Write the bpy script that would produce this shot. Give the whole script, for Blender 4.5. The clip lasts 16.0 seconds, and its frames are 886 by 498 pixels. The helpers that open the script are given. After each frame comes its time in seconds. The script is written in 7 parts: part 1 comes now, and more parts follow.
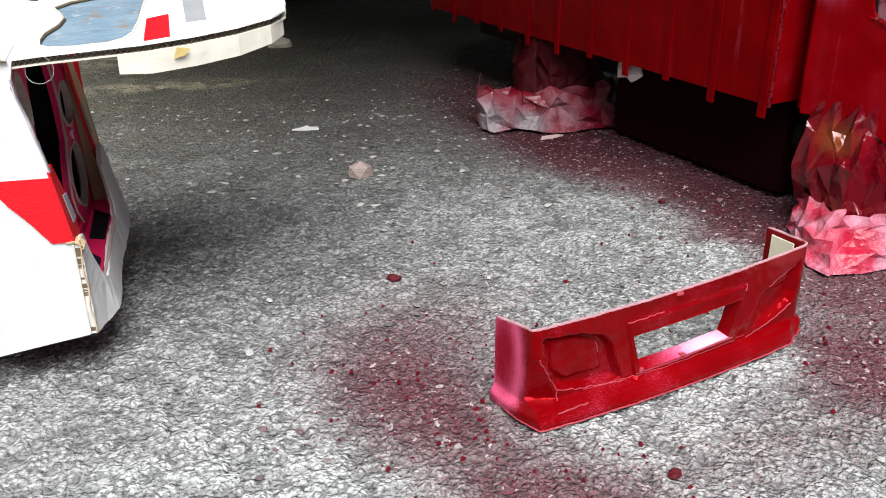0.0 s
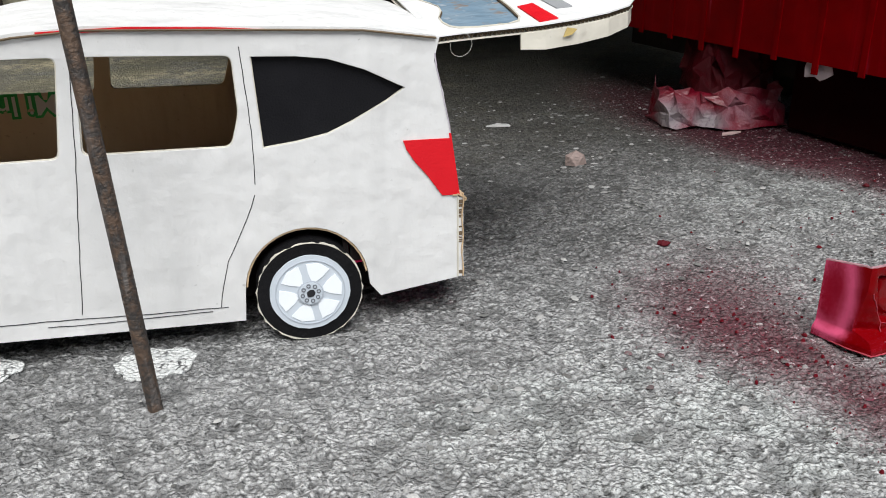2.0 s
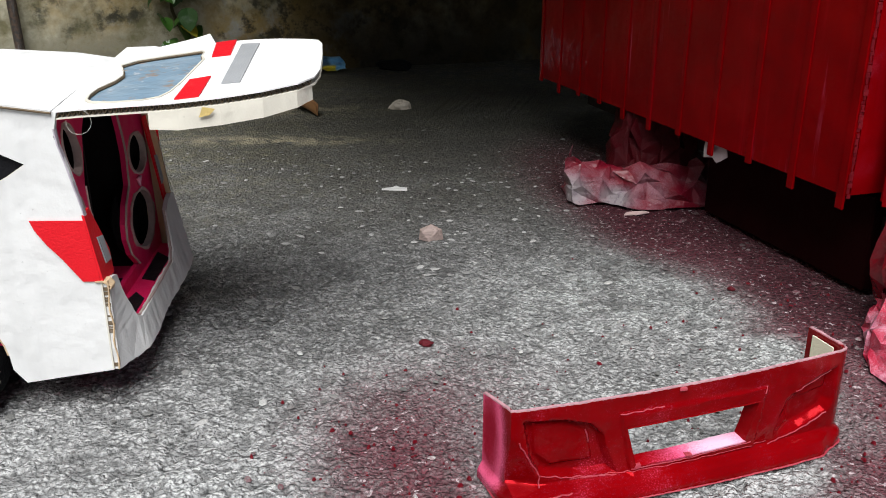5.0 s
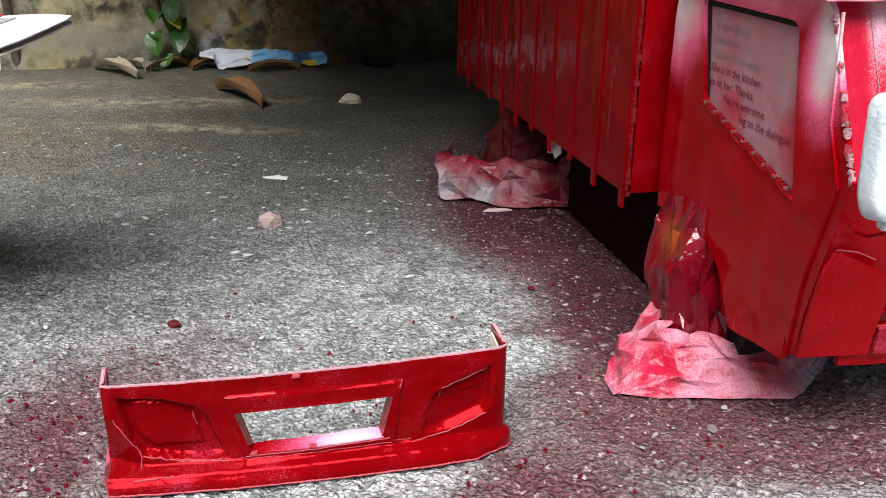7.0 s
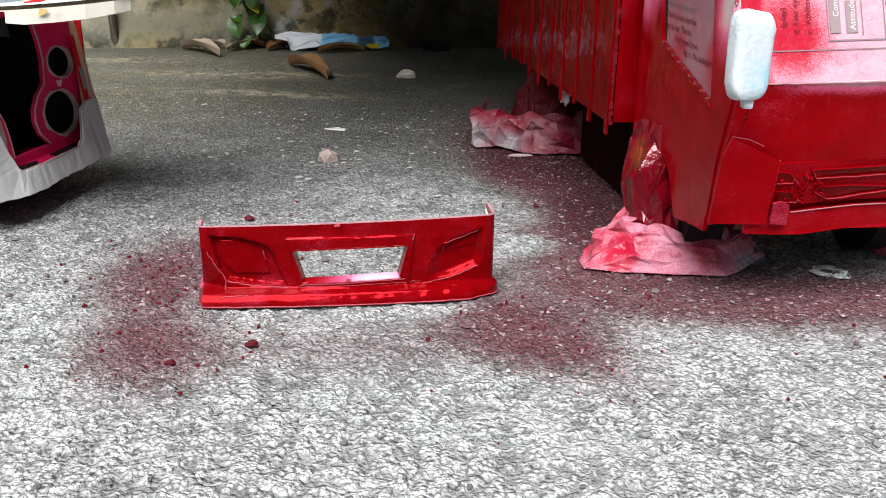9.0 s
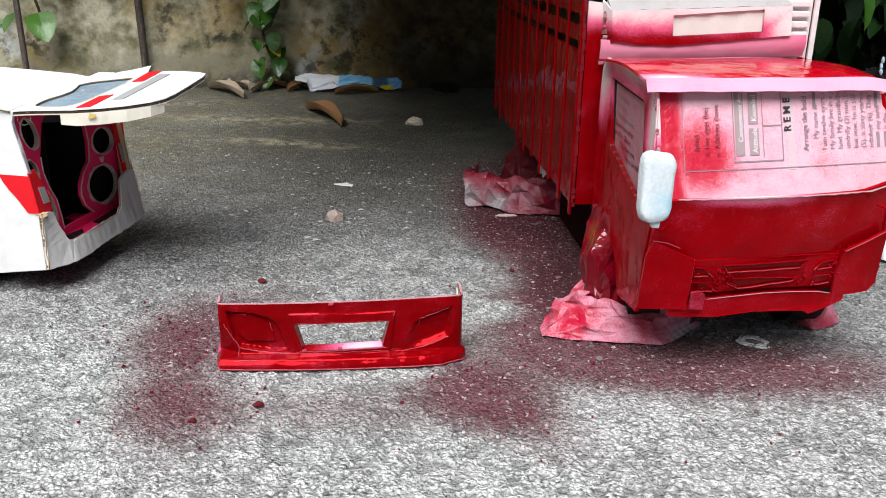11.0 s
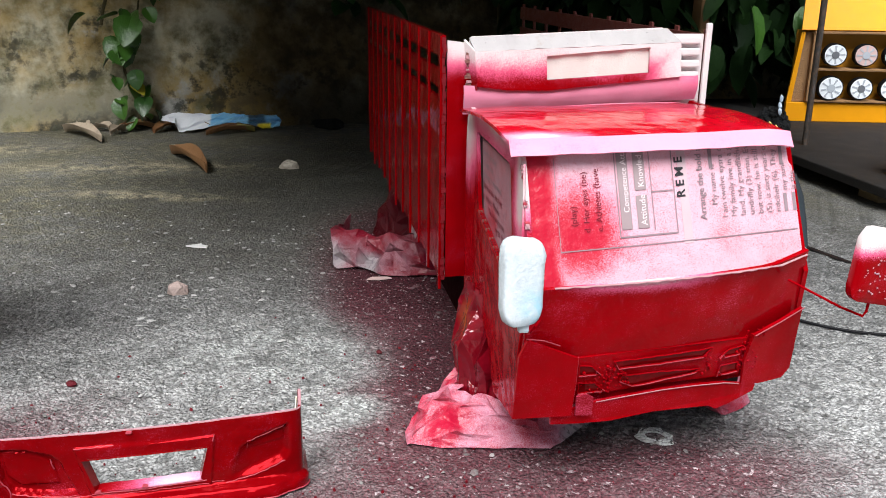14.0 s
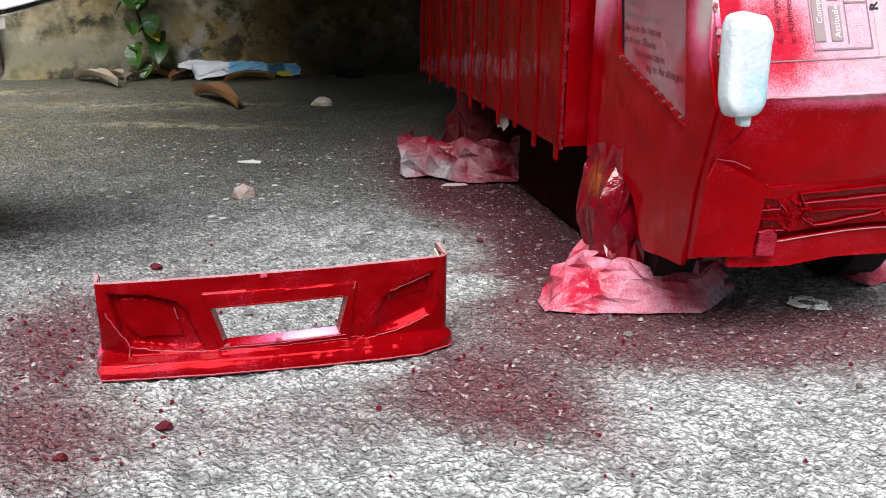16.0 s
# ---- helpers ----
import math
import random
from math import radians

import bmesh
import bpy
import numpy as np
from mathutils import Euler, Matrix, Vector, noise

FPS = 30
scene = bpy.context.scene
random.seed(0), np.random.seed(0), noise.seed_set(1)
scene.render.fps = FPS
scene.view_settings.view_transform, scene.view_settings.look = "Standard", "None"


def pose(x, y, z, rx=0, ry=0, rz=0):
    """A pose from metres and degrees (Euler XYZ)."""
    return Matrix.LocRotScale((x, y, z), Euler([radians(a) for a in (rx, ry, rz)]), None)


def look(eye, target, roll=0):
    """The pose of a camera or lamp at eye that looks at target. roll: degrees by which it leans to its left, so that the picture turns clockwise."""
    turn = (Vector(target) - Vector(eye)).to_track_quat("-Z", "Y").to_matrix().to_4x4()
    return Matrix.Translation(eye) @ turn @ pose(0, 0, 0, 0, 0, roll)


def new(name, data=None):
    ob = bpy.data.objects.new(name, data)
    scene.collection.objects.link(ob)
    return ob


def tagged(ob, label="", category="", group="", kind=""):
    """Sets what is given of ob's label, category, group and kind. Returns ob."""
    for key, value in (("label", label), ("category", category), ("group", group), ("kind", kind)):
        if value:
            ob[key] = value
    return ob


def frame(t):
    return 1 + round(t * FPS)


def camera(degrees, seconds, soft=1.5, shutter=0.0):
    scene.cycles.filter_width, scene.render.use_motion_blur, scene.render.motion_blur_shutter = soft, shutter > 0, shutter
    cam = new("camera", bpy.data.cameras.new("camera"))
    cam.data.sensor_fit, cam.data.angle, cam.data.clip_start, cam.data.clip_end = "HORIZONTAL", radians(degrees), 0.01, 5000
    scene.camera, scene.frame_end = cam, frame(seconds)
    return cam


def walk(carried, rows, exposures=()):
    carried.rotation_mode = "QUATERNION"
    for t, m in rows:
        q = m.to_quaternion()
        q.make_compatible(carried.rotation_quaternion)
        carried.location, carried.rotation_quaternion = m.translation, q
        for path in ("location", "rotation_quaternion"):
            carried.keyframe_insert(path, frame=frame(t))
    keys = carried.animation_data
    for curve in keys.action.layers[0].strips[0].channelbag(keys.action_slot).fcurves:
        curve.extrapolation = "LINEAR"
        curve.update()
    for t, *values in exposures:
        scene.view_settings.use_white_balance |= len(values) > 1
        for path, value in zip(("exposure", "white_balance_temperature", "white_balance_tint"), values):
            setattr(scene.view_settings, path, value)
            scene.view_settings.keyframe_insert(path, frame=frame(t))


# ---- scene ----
cam = camera(54.1, 16, soft=1.0)
PATH = [
    (0, (0.115, 0.066, 0.244), (0.001, 1.884, -0.58), -0.5),
    (0.5, (0.041, 0.04, 0.246), (-0.071, 1.864, -0.566), -0.3),
    (1, (-0.011, 0.006, 0.24), (-0.122, 1.839, -0.554), -0.3),
    (1.5, (-0.051, -0.02, 0.231), (-0.178, 1.818, -0.548), -0.5),
    (2, (-0.059, -0.027, 0.236), (-0.204, 1.814, -0.532), -0.4),
    (2.5, (-0.07, -0.036, 0.239), (-0.226, 1.81, -0.516), -0.4),
    (3, (-0.06, -0.029, 0.244), (-0.24, 1.818, -0.501), -0.4),
    (3.5, (-0.063, -0.029, 0.249), (-0.256, 1.82, -0.487), -0.5),
    (4, (-0.036, -0.012, 0.249), (-0.246, 1.84, -0.475), -0.7),
    (4.5, (0.071, 0.04, 0.266), (-0.258, 1.886, -0.43), -0.6),
    (5, (0.187, 0.08, 0.247), (-0.282, 1.897, -0.445), 0.1),
    (5.2, (0.244, 0.094, 0.236), (-0.276, 1.899, -0.452), 0.2),
    (7.3, (0.395, 0.153, 0.231), (-0.279, 1.908, -0.452), 0.6),
    (7.5, (0.405, 0.149, 0.23), (-0.281, 1.899, -0.453), 0.6),
    (8, (0.43, 0.13, 0.244), (-0.287, 1.87, -0.434), 0.7),
    (8.5, (0.456, 0.07, 0.223), (-0.304, 1.792, -0.453), 0.8),
    (8.7, (0.466, 0.049, 0.214), (-0.312, 1.763, -0.462), 0.8),
    (10.8, (0.502, -0.046, 0.277), (-0.35, 1.637, -0.387), 0.9),
    (11, (0.543, -0.04, 0.3), (-0.308, 1.644, -0.362), 1.0),
    (11.5, (0.602, -0.05, 0.338), (-0.246, 1.636, -0.322), 1.2),
    (12, (0.606, -0.066, 0.383), (-0.243, 1.621, -0.273), 1.2),
    (12.5, (0.585, -0.071, 0.379), (-0.216, 1.652, -0.245), 0.9),
    (13, (0.572, -0.04, 0.371), (-0.172, 1.711, -0.243), 0.8),
    (13.5, (0.554, 0.028, 0.335), (-0.147, 1.798, -0.277), 0.7),
    (14, (0.531, 0.097, 0.304), (-0.147, 1.877, -0.305), 0.6),
    (14.5, (0.525, 0.116, 0.307), (-0.135, 1.905, -0.298), 0.6),
    (15, (0.505, 0.127, 0.29), (-0.136, 1.921, -0.316), 0.5),
    (15.5, (0.458, 0.101, 0.231), (-0.173, 1.899, -0.376), 0.7),
    (16, (0.429, 0.082, 0.199), (-0.195, 1.882, -0.411), 0.6),
]
walk(cam, [(t, look(eye, target, roll)) for t, eye, target, roll in PATH], [(0, 0.8), (1.0, 0.3), (2.0, 0.25), (3.5, 0.2), (4.0, 0.2), (5.0, 0.5), (7.5, 0.9), (8.5, 0.85), (11.0, 0.7), (12.5, 0.65), (13.5, 0.75), (15.0, 1.0), (16.0, 0.85)])

# ---- world and light ----
world = bpy.data.worlds.new("overcast_sky")
scene.world = world
world.use_nodes = True
wn = world.node_tree
sky = wn.nodes.new("ShaderNodeTexSky")
sky.sky_type, sky.sun_disc = "NISHITA", False
sky.sun_elevation, sky.sun_rotation = radians(58), radians(168)
sky.air_density, sky.dust_density, sky.ozone_density = 1.0, 4.0, 1.0
wn.links.new(sky.outputs[0], wn.nodes["Background"].inputs[0])
wn.nodes["Background"].inputs[1].default_value = 0.035
sun = new("sun", bpy.data.lights.new("sun", "SUN"))
sun.data.energy, sun.data.angle, sun.data.color = 4.6, radians(45), (0.97, 0.985, 1.0)
sun.matrix_world = look((0.7, -3.4, 5.6), (0, 0, 0))


# ---- materials ----
class Nodes:
    """A small writer of node trees."""

    def __init__(self, name):
        self.mat = bpy.data.materials.new(name)
        self.mat.use_nodes = True
        self.t = self.mat.node_tree
        self.b = self.t.nodes["Principled BSDF"]
        self.co = self.t.nodes.new("ShaderNodeTexCoord").outputs["Object"]

    def put(self, socket, value):
        if hasattr(value, "is_output"):
            self.t.links.new(value, socket)
        elif isinstance(value, (tuple, list)) and len(value) == 3 and socket.type == "RGBA":
            socket.default_value = (*value, 1)
        else:
            socket.default_value = value

    def set(self, **values):
        for key, value in values.items():
            self.put(self.b.inputs[key.replace("_", " ")], value)
        return self

    def noise(self, scale, detail=4, rough=0.55, stretch=None, out="Fac"):
        n = self.t.nodes.new("ShaderNodeTexNoise")
        n.inputs["Scale"].default_value, n.inputs["Detail"].default_value, n.inputs["Roughness"].default_value = scale, detail, rough
        self.put(n.inputs["Vector"], self.scaled(stretch) if stretch else self.co)
        return n.outputs[out]

    def scaled(self, s):
        m = self.t.nodes.new("ShaderNodeMapping")
        m.inputs["Scale"].default_value = s
        self.t.links.new(self.co, m.inputs["Vector"])
        return m.outputs[0]

    def cells(self, scale, feature="F1", out="Distance", rnd=1.0):
        n = self.t.nodes.new("ShaderNodeTexVoronoi")
        n.feature = feature
        n.inputs["Scale"].default_value, n.inputs["Randomness"].default_value = scale, rnd
        self.put(n.inputs["Vector"], self.co)
        return n.outputs[out]

    def wave(self, scale, axis="X", distortion=0.0):
        n = self.t.nodes.new("ShaderNodeTexWave")
        n.bands_direction = axis
        n.inputs["Scale"].default_value, n.inputs["Distortion"].default_value = scale, distortion
        self.put(n.inputs["Vector"], self.co)
        return n.outputs["Fac"]

    def math(self, op, a, b=0.0, clamp=False):
        n = self.t.nodes.new("ShaderNodeMath")
        n.operation, n.use_clamp = op, clamp
        self.put(n.inputs[0], a)
        self.put(n.inputs[1], b)
        return n.outputs[0]

    def ramp(self, v, a, b, lo=0.0, hi=1.0):
        n = self.t.nodes.new("ShaderNodeMapRange")
        n.interpolation_type = "SMOOTHSTEP"
        for k, x in enumerate((v, a, b, lo, hi)):
            self.put(n.inputs[k], x)
        return n.outputs[0]

    def mix(self, fac, a, b, blend="MIX"):
        n = self.t.nodes.new("ShaderNodeMix")
        n.data_type, n.blend_type = "RGBA", blend
        self.put(n.inputs["Factor"], fac)
        self.put(n.inputs["A"], a)
        self.put(n.inputs["B"], b)
        return n.outputs["Result"]

    def axis(self, k):
        n = self.t.nodes.new("ShaderNodeSeparateXYZ")
        self.t.links.new(self.co, n.inputs[0])
        return n.outputs[k]

    def blob(self, centre, radius, soft=0.0, coord=None):
        """1 at a soft ellipsoid's centre, 0 outside it."""
        m = self.t.nodes.new("ShaderNodeMapping")
        m.vector_type = "TEXTURE"
        m.inputs["Location"].default_value = centre[:3]
        m.inputs["Rotation"].default_value = (0, 0, radians(centre[3]) if len(centre) > 3 else 0)
        m.inputs["Scale"].default_value = radius
        self.t.links.new(coord or self.co, m.inputs["Vector"])
        n = self.t.nodes.new("ShaderNodeVectorMath")
        n.operation = "LENGTH"
        self.t.links.new(m.outputs[0], n.inputs[0])
        return self.ramp(n.outputs["Value"], soft, 1.0, 1.0, 0.0)

    def most(self, values):
        v = values[0]
        for w in values[1:]:
            v = self.math("MAXIMUM", v, w)
        return v

    def bump(self, height, distance=0.001, strength=1.0, over=None):
        n = self.t.nodes.new("ShaderNodeBump")
        n.inputs["Strength"].default_value, n.inputs["Distance"].default_value = strength, distance
        self.put(n.inputs["Height"], height)
        if over is not None:
            self.t.links.new(over, n.inputs["Normal"])
        self.t.links.new(n.outputs[0], self.b.inputs["Normal"])
        return n.outputs[0]


def plain(name, colour, rough=0.6, var=0.25, scale=60, bump=0.0004, fine=900, **more):
    """A surface of one stuff: colour that drifts at two scales, and fine relief."""
    n = Nodes(name)
    dark = tuple(c * (1 - var) for c in colour)
    light = tuple(min(1, c * (1 + var * 0.6)) for c in colour)
    base = n.mix(n.noise(scale, 5), dark, light)
    base = n.mix(n.math("MULTIPLY", n.noise(fine, 3), 0.35), base, dark)
    n.set(Base_Color=base, Roughness=n.ramp(n.noise(scale * 2, 3), 0.3, 0.7, max(0, rough - 0.08), min(1, rough + 0.08)), **{"Specular_IOR_Level": 0.22, **more})
    if bump:
        n.bump(n.noise(fine, 4), bump)
    return n.mat


RED = (0.25, 0.0004, 0.0022)
RED_DEEP = (0.125, 0.0003, 0.0014)
LACQUER = (1.0, 0.04, 0.055)  # the red lacquer colours its own reflections
BARE = (0.80, 0.79, 0.76)


def enamel(name, bare_spots=(), bare=BARE, rough=0.05, streak=True, deep=RED_DEEP, full=RED, wet=0.6):
    """Red spray enamel over cardboard; bare_spots (centre, radius) stay thinly covered, with a grainy edge."""
    n = Nodes(name)
    tone = n.mix(n.noise(22, 4), deep, full)
    if streak:
        tone = n.mix(n.ramp(n.noise(160, 3, stretch=(1, 1, 0.06)), 0.55, 0.8, 0, 0.4), tone, (0.29, 0.002, 0.008))
    if streak:
        thin = n.math("MULTIPLY", n.ramp(n.noise(210, 3, stretch=(1, 1, 0.05)), 0.60, 0.78, 0, 0.55), n.ramp(n.noise(16, 4), 0.50, 0.66))
        tone = n.mix(thin, tone, (0.46, 0.05, 0.10))
    if streak:
        dust = n.ramp(n.cells(900), 0.0, 0.07, 0.5, 0.0)
        tone = n.mix(n.math("MULTIPLY", dust, n.ramp(n.noise(30, 3), 0.56, 0.7)), tone, (0.55, 0.10, 0.16))
    gloss = n.ramp(n.noise(70, 3), 0.4, 0.75, rough, rough + 0.13)
    if bare_spots:
        mask = n.most([n.blob(*spot) for spot in bare_spots])
        grain = n.math("SUBTRACT", n.noise(1500, 2, 0.7), 0.5)
        soft = n.math("MULTIPLY", n.math("SUBTRACT", n.noise(45, 4), 0.5), 0.5)
        v = n.math("ADD", n.math("ADD", mask, n.math("MULTIPLY", grain, 0.8)), soft)
        cover = n.ramp(v, 0.10, 0.75)
        tone = n.mix(n.ramp(v, 0.05, 0.50), tone, (0.60, 0.09, 0.19))
        tone = n.mix(n.ramp(v, 0.40, 1.0), tone, bare)
        gloss = n.ramp(cover, 0.2, 0.9, gloss, 0.75)
    n.set(Base_Color=tone, Roughness=gloss, Specular_IOR_Level=wet, Specular_Tint=(*LACQUER, 1))
    n.bump(n.math("ADD", n.math("MULTIPLY", n.noise(420, 3), 0.10), n.math("ADD", n.math("MULTIPLY", n.noise(24, 2), 3.0), n.math("MULTIPLY", n.noise(85, 2), 0.35))), 0.0009)
    return n.mat


def ground_material():
    n = Nodes("rough_concrete")
    gap, tint = n.cells(370), n.cells(370, out="Color")
    gap2, tint2 = n.cells(860), n.cells(860, out="Color")
    sand, fine = n.noise(250, 4, 0.7), n.noise(1000, 3, 0.7)
    worn = n.noise(14, 4, 0.6)
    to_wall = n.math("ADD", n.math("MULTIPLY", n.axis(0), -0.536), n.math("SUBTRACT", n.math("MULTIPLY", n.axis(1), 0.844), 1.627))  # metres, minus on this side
    tone = n.math("ADD", n.math("MULTIPLY", tint, 0.34), n.math("ADD", n.math("MULTIPLY", tint2, 0.33), n.math("MULTIPLY", fine, 0.33)))
    base = n.mix(n.ramp(tone, 0.15, 0.85), (0.10, 0.10, 0.098), (0.40, 0.40, 0.392))
    base = n.mix(n.ramp(n.math("ADD", worn, n.math("MULTIPLY", sand, 0.4)), 0.60, 0.84, 0.0, 0.55), base, (0.06, 0.06, 0.057))
    # open yard paler than the wall strip: dry concrete, plus the open light put into the colour
    dry_lit = n.math("MULTIPLY", n.ramp(to_wall, -1.55, -0.92, 1.0, 0.0), n.ramp(n.noise(9, 5, 0.6), 0.28, 0.58, 0.55, 1.0))
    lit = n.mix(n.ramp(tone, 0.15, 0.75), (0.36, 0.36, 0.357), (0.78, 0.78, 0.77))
    base = n.mix(n.math("MULTIPLY", dry_lit, 0.9), base, lit)
    pale = n.most([n.blob((0.165, 0.67, 0, 10), (0.15, 0.12, 1)), n.blob((0.065, 0.30, 0, 62), (0.22, 0.11, 1), 0.3), n.blob((-0.02, 0.34, 0, 20), (0.16, 0.07, 1)), n.blob((0.21, 0.405, 0, 31), (0.11, 0.022, 1)), n.blob((0.262, 0.60, 0, 40), (0.06, 0.045, 1)), n.blob((0.33, 0.36, 0, 10), (0.20, 0.075, 1))])
    base = n.mix(n.math("MULTIPLY", pale, n.ramp(n.noise(34, 5), 0.36, 0.62, 0.1, 0.9)), base, n.mix(tint2, (0.42, 0.44, 0.428), (0.68, 0.70, 0.68)))
    flecks = n.math("MULTIPLY", n.ramp(n.noise(260, 3, 0.6), 0.58, 0.64), n.ramp(n.noise(11, 4), 0.38, 0.58, 0.15, 0.6))
    base = n.mix(flecks, base, (0.60, 0.61, 0.59))
    big = n.math("MULTIPLY", n.ramp(n.noise(160, 2, 0.5), 0.65, 0.70), n.ramp(n.noise(8, 4), 0.40, 0.58, 0.0, 0.85))
    base = n.mix(big, base, (0.56, 0.56, 0.54))
    specks = n.math("MULTIPLY", n.ramp(n.noise(240, 3, 0.6), 0.57, 0.64), n.ramp(n.noise(17, 4), 0.38, 0.6, 0.15, 0.75))
    base = n.mix(specks, base, (0.05, 0.05, 0.048))
    # dark pits between the grains: dirt, with their shade painted into the colour
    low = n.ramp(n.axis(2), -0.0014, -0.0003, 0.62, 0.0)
    pit_shade = n.math("MULTIPLY", n.math("MAXIMUM", low, n.ramp(gap, 0.42, 0.72, 0.0, 0.62)), n.ramp(n.noise(40, 3), 0.3, 0.6, 0.60, 1.0))
    base = n.mix(pit_shade, base, (0.022, 0.022, 0.021))
    # moss near the wall
    moss = n.math("MULTIPLY", n.ramp(to_wall, -1.05, -0.55), n.ramp(to_wall, 0.2, 0.6, 1.0, 0.0))
    base = n.mix(n.math("MULTIPLY", moss, n.ramp(n.noise(9, 5), 0.35, 0.65, 0.50, 0.92)), base, n.mix(n.math("MULTIPLY", sand, n.noise(18, 4)), (0.030, 0.028, 0.016), (0.34, 0.31, 0.20)))
    base = n.mix(n.math("MULTIPLY", moss, n.ramp(n.noise(60, 5, 0.7), 0.50, 0.62, 0.0, 0.7)), base, n.mix(tint, (0.12, 0.11, 0.06), (0.34, 0.32, 0.22)))
    # two broad dark areas: overhead shade put into the colour, with some damp
    damp_shade = n.math("MULTIPLY", n.blob((-0.02, 1.28, 0, 32), (0.52, 0.40, 1), 0.35), n.ramp(n.noise(16, 5), 0.3, 0.65, 0.92, 0.6))
    base = n.mix(damp_shade, base, n.mix(sand, (0.010, 0.0095, 0.007), (0.070, 0.066, 0.050)))
    damp_shade2 = n.math("MULTIPLY", n.blob((0.0, 0.98, 0, 20), (0.42, 0.34, 1), 0.2), n.ramp(n.noise(10, 5), 0.3, 0.65, 0.88, 0.50))
    base = n.mix(damp_shade2, base, n.mix(tint, (0.020, 0.019, 0.016), (0.12, 0.115, 0.10)))
    dusty = n.most([n.blob((-0.45, 1.18, 0, 25), (0.34, 0.07, 1)), n.blob((-0.72, 1.22, 0, 30), (0.24, 0.06, 1)), n.blob((-0.30, 1.05, 0, 15), (0.22, 0.04, 1), 0.0)])
    base = n.mix(n.math("MULTIPLY", dusty, n.ramp(n.noise(28, 6, 0.7), 0.42, 0.62, 0.0, 0.9)), base, (0.44, 0.39, 0.26))
    # red overspray that settled round the things while they were painted; heavier by the truck for shade
    spots = [((0.075, 0.452, 0, 40), (0.115, 0.10, 1)), ((0.132, 0.355, 0, -48), (0.15, 0.072, 1)), ((0.335, 0.455, 0, -25), (0.13, 0.065, 1)), ((0.46, 0.585, 0, 26), (0.27, 0.080, 1)), ((0.27, 0.76, 0, 121), (0.34, 0.15, 1)),
             ((0.17, 0.96, 0, 121), (0.38, 0.19, 1)), ((0.09, 0.55, 0, 30), (0.20, 0.10, 1)), ((0.30, 0.60, 0, 60), (0.16, 0.11, 1)), ((0.25, 0.40, 0, 30), (0.20, 0.07, 1)), ((0.35, 0.545, 0, 60), (0.17, 0.085, 1)), ((0.50, 0.60, 0, 30), (0.24, 0.12, 1)), ((0.245, 0.655, 0, 121.5), (0.22, 0.07, 1))]
    spots_w = (0.76, 0.82, 0.84, 0.90, 0.88, 0.92, 0.30, 0.40, 0.45, 0.25, 0.25, 0.25)
    halo = n.math("MULTIPLY", n.blob(*spots[0]), spots_w[0])
    for (c, r), w in zip(spots[1:], spots_w[1:]):
        halo = n.math("ADD", halo, n.math("MULTIPLY", n.blob(c, r), w))
    kept = n.most([n.blob((0.165, 0.66, 0, 20), (0.15, 0.12, 1), 0.2), n.blob((0.222, 0.442, 0, 31), (0.09, 0.018, 1), 0.4), n.blob((0.262, 0.60, 0, 40), (0.055, 0.04, 1), 0.2)])
    halo = n.math("SUBTRACT", n.math("MINIMUM", halo, 1.0), n.math("MULTIPLY", kept, 0.75), clamp=True)
    grain = n.math("MULTIPLY", n.math("SUBTRACT", n.math("ADD", n.math("MULTIPLY", n.cells(900, out="Color"), 0.65), n.math("MULTIPLY", fine, 0.35)), 0.5), 1.1)
    drift = n.math("MULTIPLY", n.math("SUBTRACT", n.noise(13, 5, 0.6), 0.5), 0.5)
    amount = n.math("ADD", n.math("ADD", halo, grain), drift)
    sprayed = n.math("MULTIPLY", n.ramp(amount, 0.15, 1.45, 0.0, 0.78), n.ramp(halo, 0.02, 0.25))
    base = n.mix(n.ramp(halo, 0.05, 0.95, 0.0, 0.72), base, n.mix(tint, (0.018, 0.006, 0.008), (0.105, 0.038, 0.048)))
    base = n.mix(sprayed, base, n.mix(tint2, (0.045, 0.006, 0.013), (0.20, 0.032, 0.052)))
    # thick spray beside the truck, with the truck's shade painted in
    spray_shade = n.most([n.blob((0.300, 0.690, 0, 121.5), (0.16, 0.060, 1), 0.2), n.blob((0.170, 0.895, 0, 121.5), (0.26, 0.105, 1), 0.2), n.math("MULTIPLY", n.blob((0.49, 0.650, 0, 31), (0.13, 0.05, 1), 0.1), 0.6)])
    base = n.mix(n.math("MULTIPLY", spray_shade, n.ramp(n.math("ADD", sand, drift), 0.25, 0.6, 0.90, 0.66)), base, n.mix(tint2, (0.012, 0.0022, 0.0042), (0.070, 0.009, 0.017)))
    clear = n.math("MULTIPLY", n.ramp(n.noise(240, 3, 0.6), 0.60, 0.66), n.ramp(halo, 0.1, 0.5, 0.0, 0.75))
    base = n.mix(clear, base, n.mix(tint, (0.34, 0.22, 0.24), (0.62, 0.55, 0.56)))
    drops = n.math("MULTIPLY", n.ramp(n.cells(330), 0.16, 0.24, 1.0, 0.0), n.math("MULTIPLY", n.ramp(n.cells(330, out="Color"), 0.45, 0.75), n.ramp(halo, 0.1, 0.5, 0.0, 0.55)))
    base = n.mix(drops, base, (0.20, 0.003, 0.014))
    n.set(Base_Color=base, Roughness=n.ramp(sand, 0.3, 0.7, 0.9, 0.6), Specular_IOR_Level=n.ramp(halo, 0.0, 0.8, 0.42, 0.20))
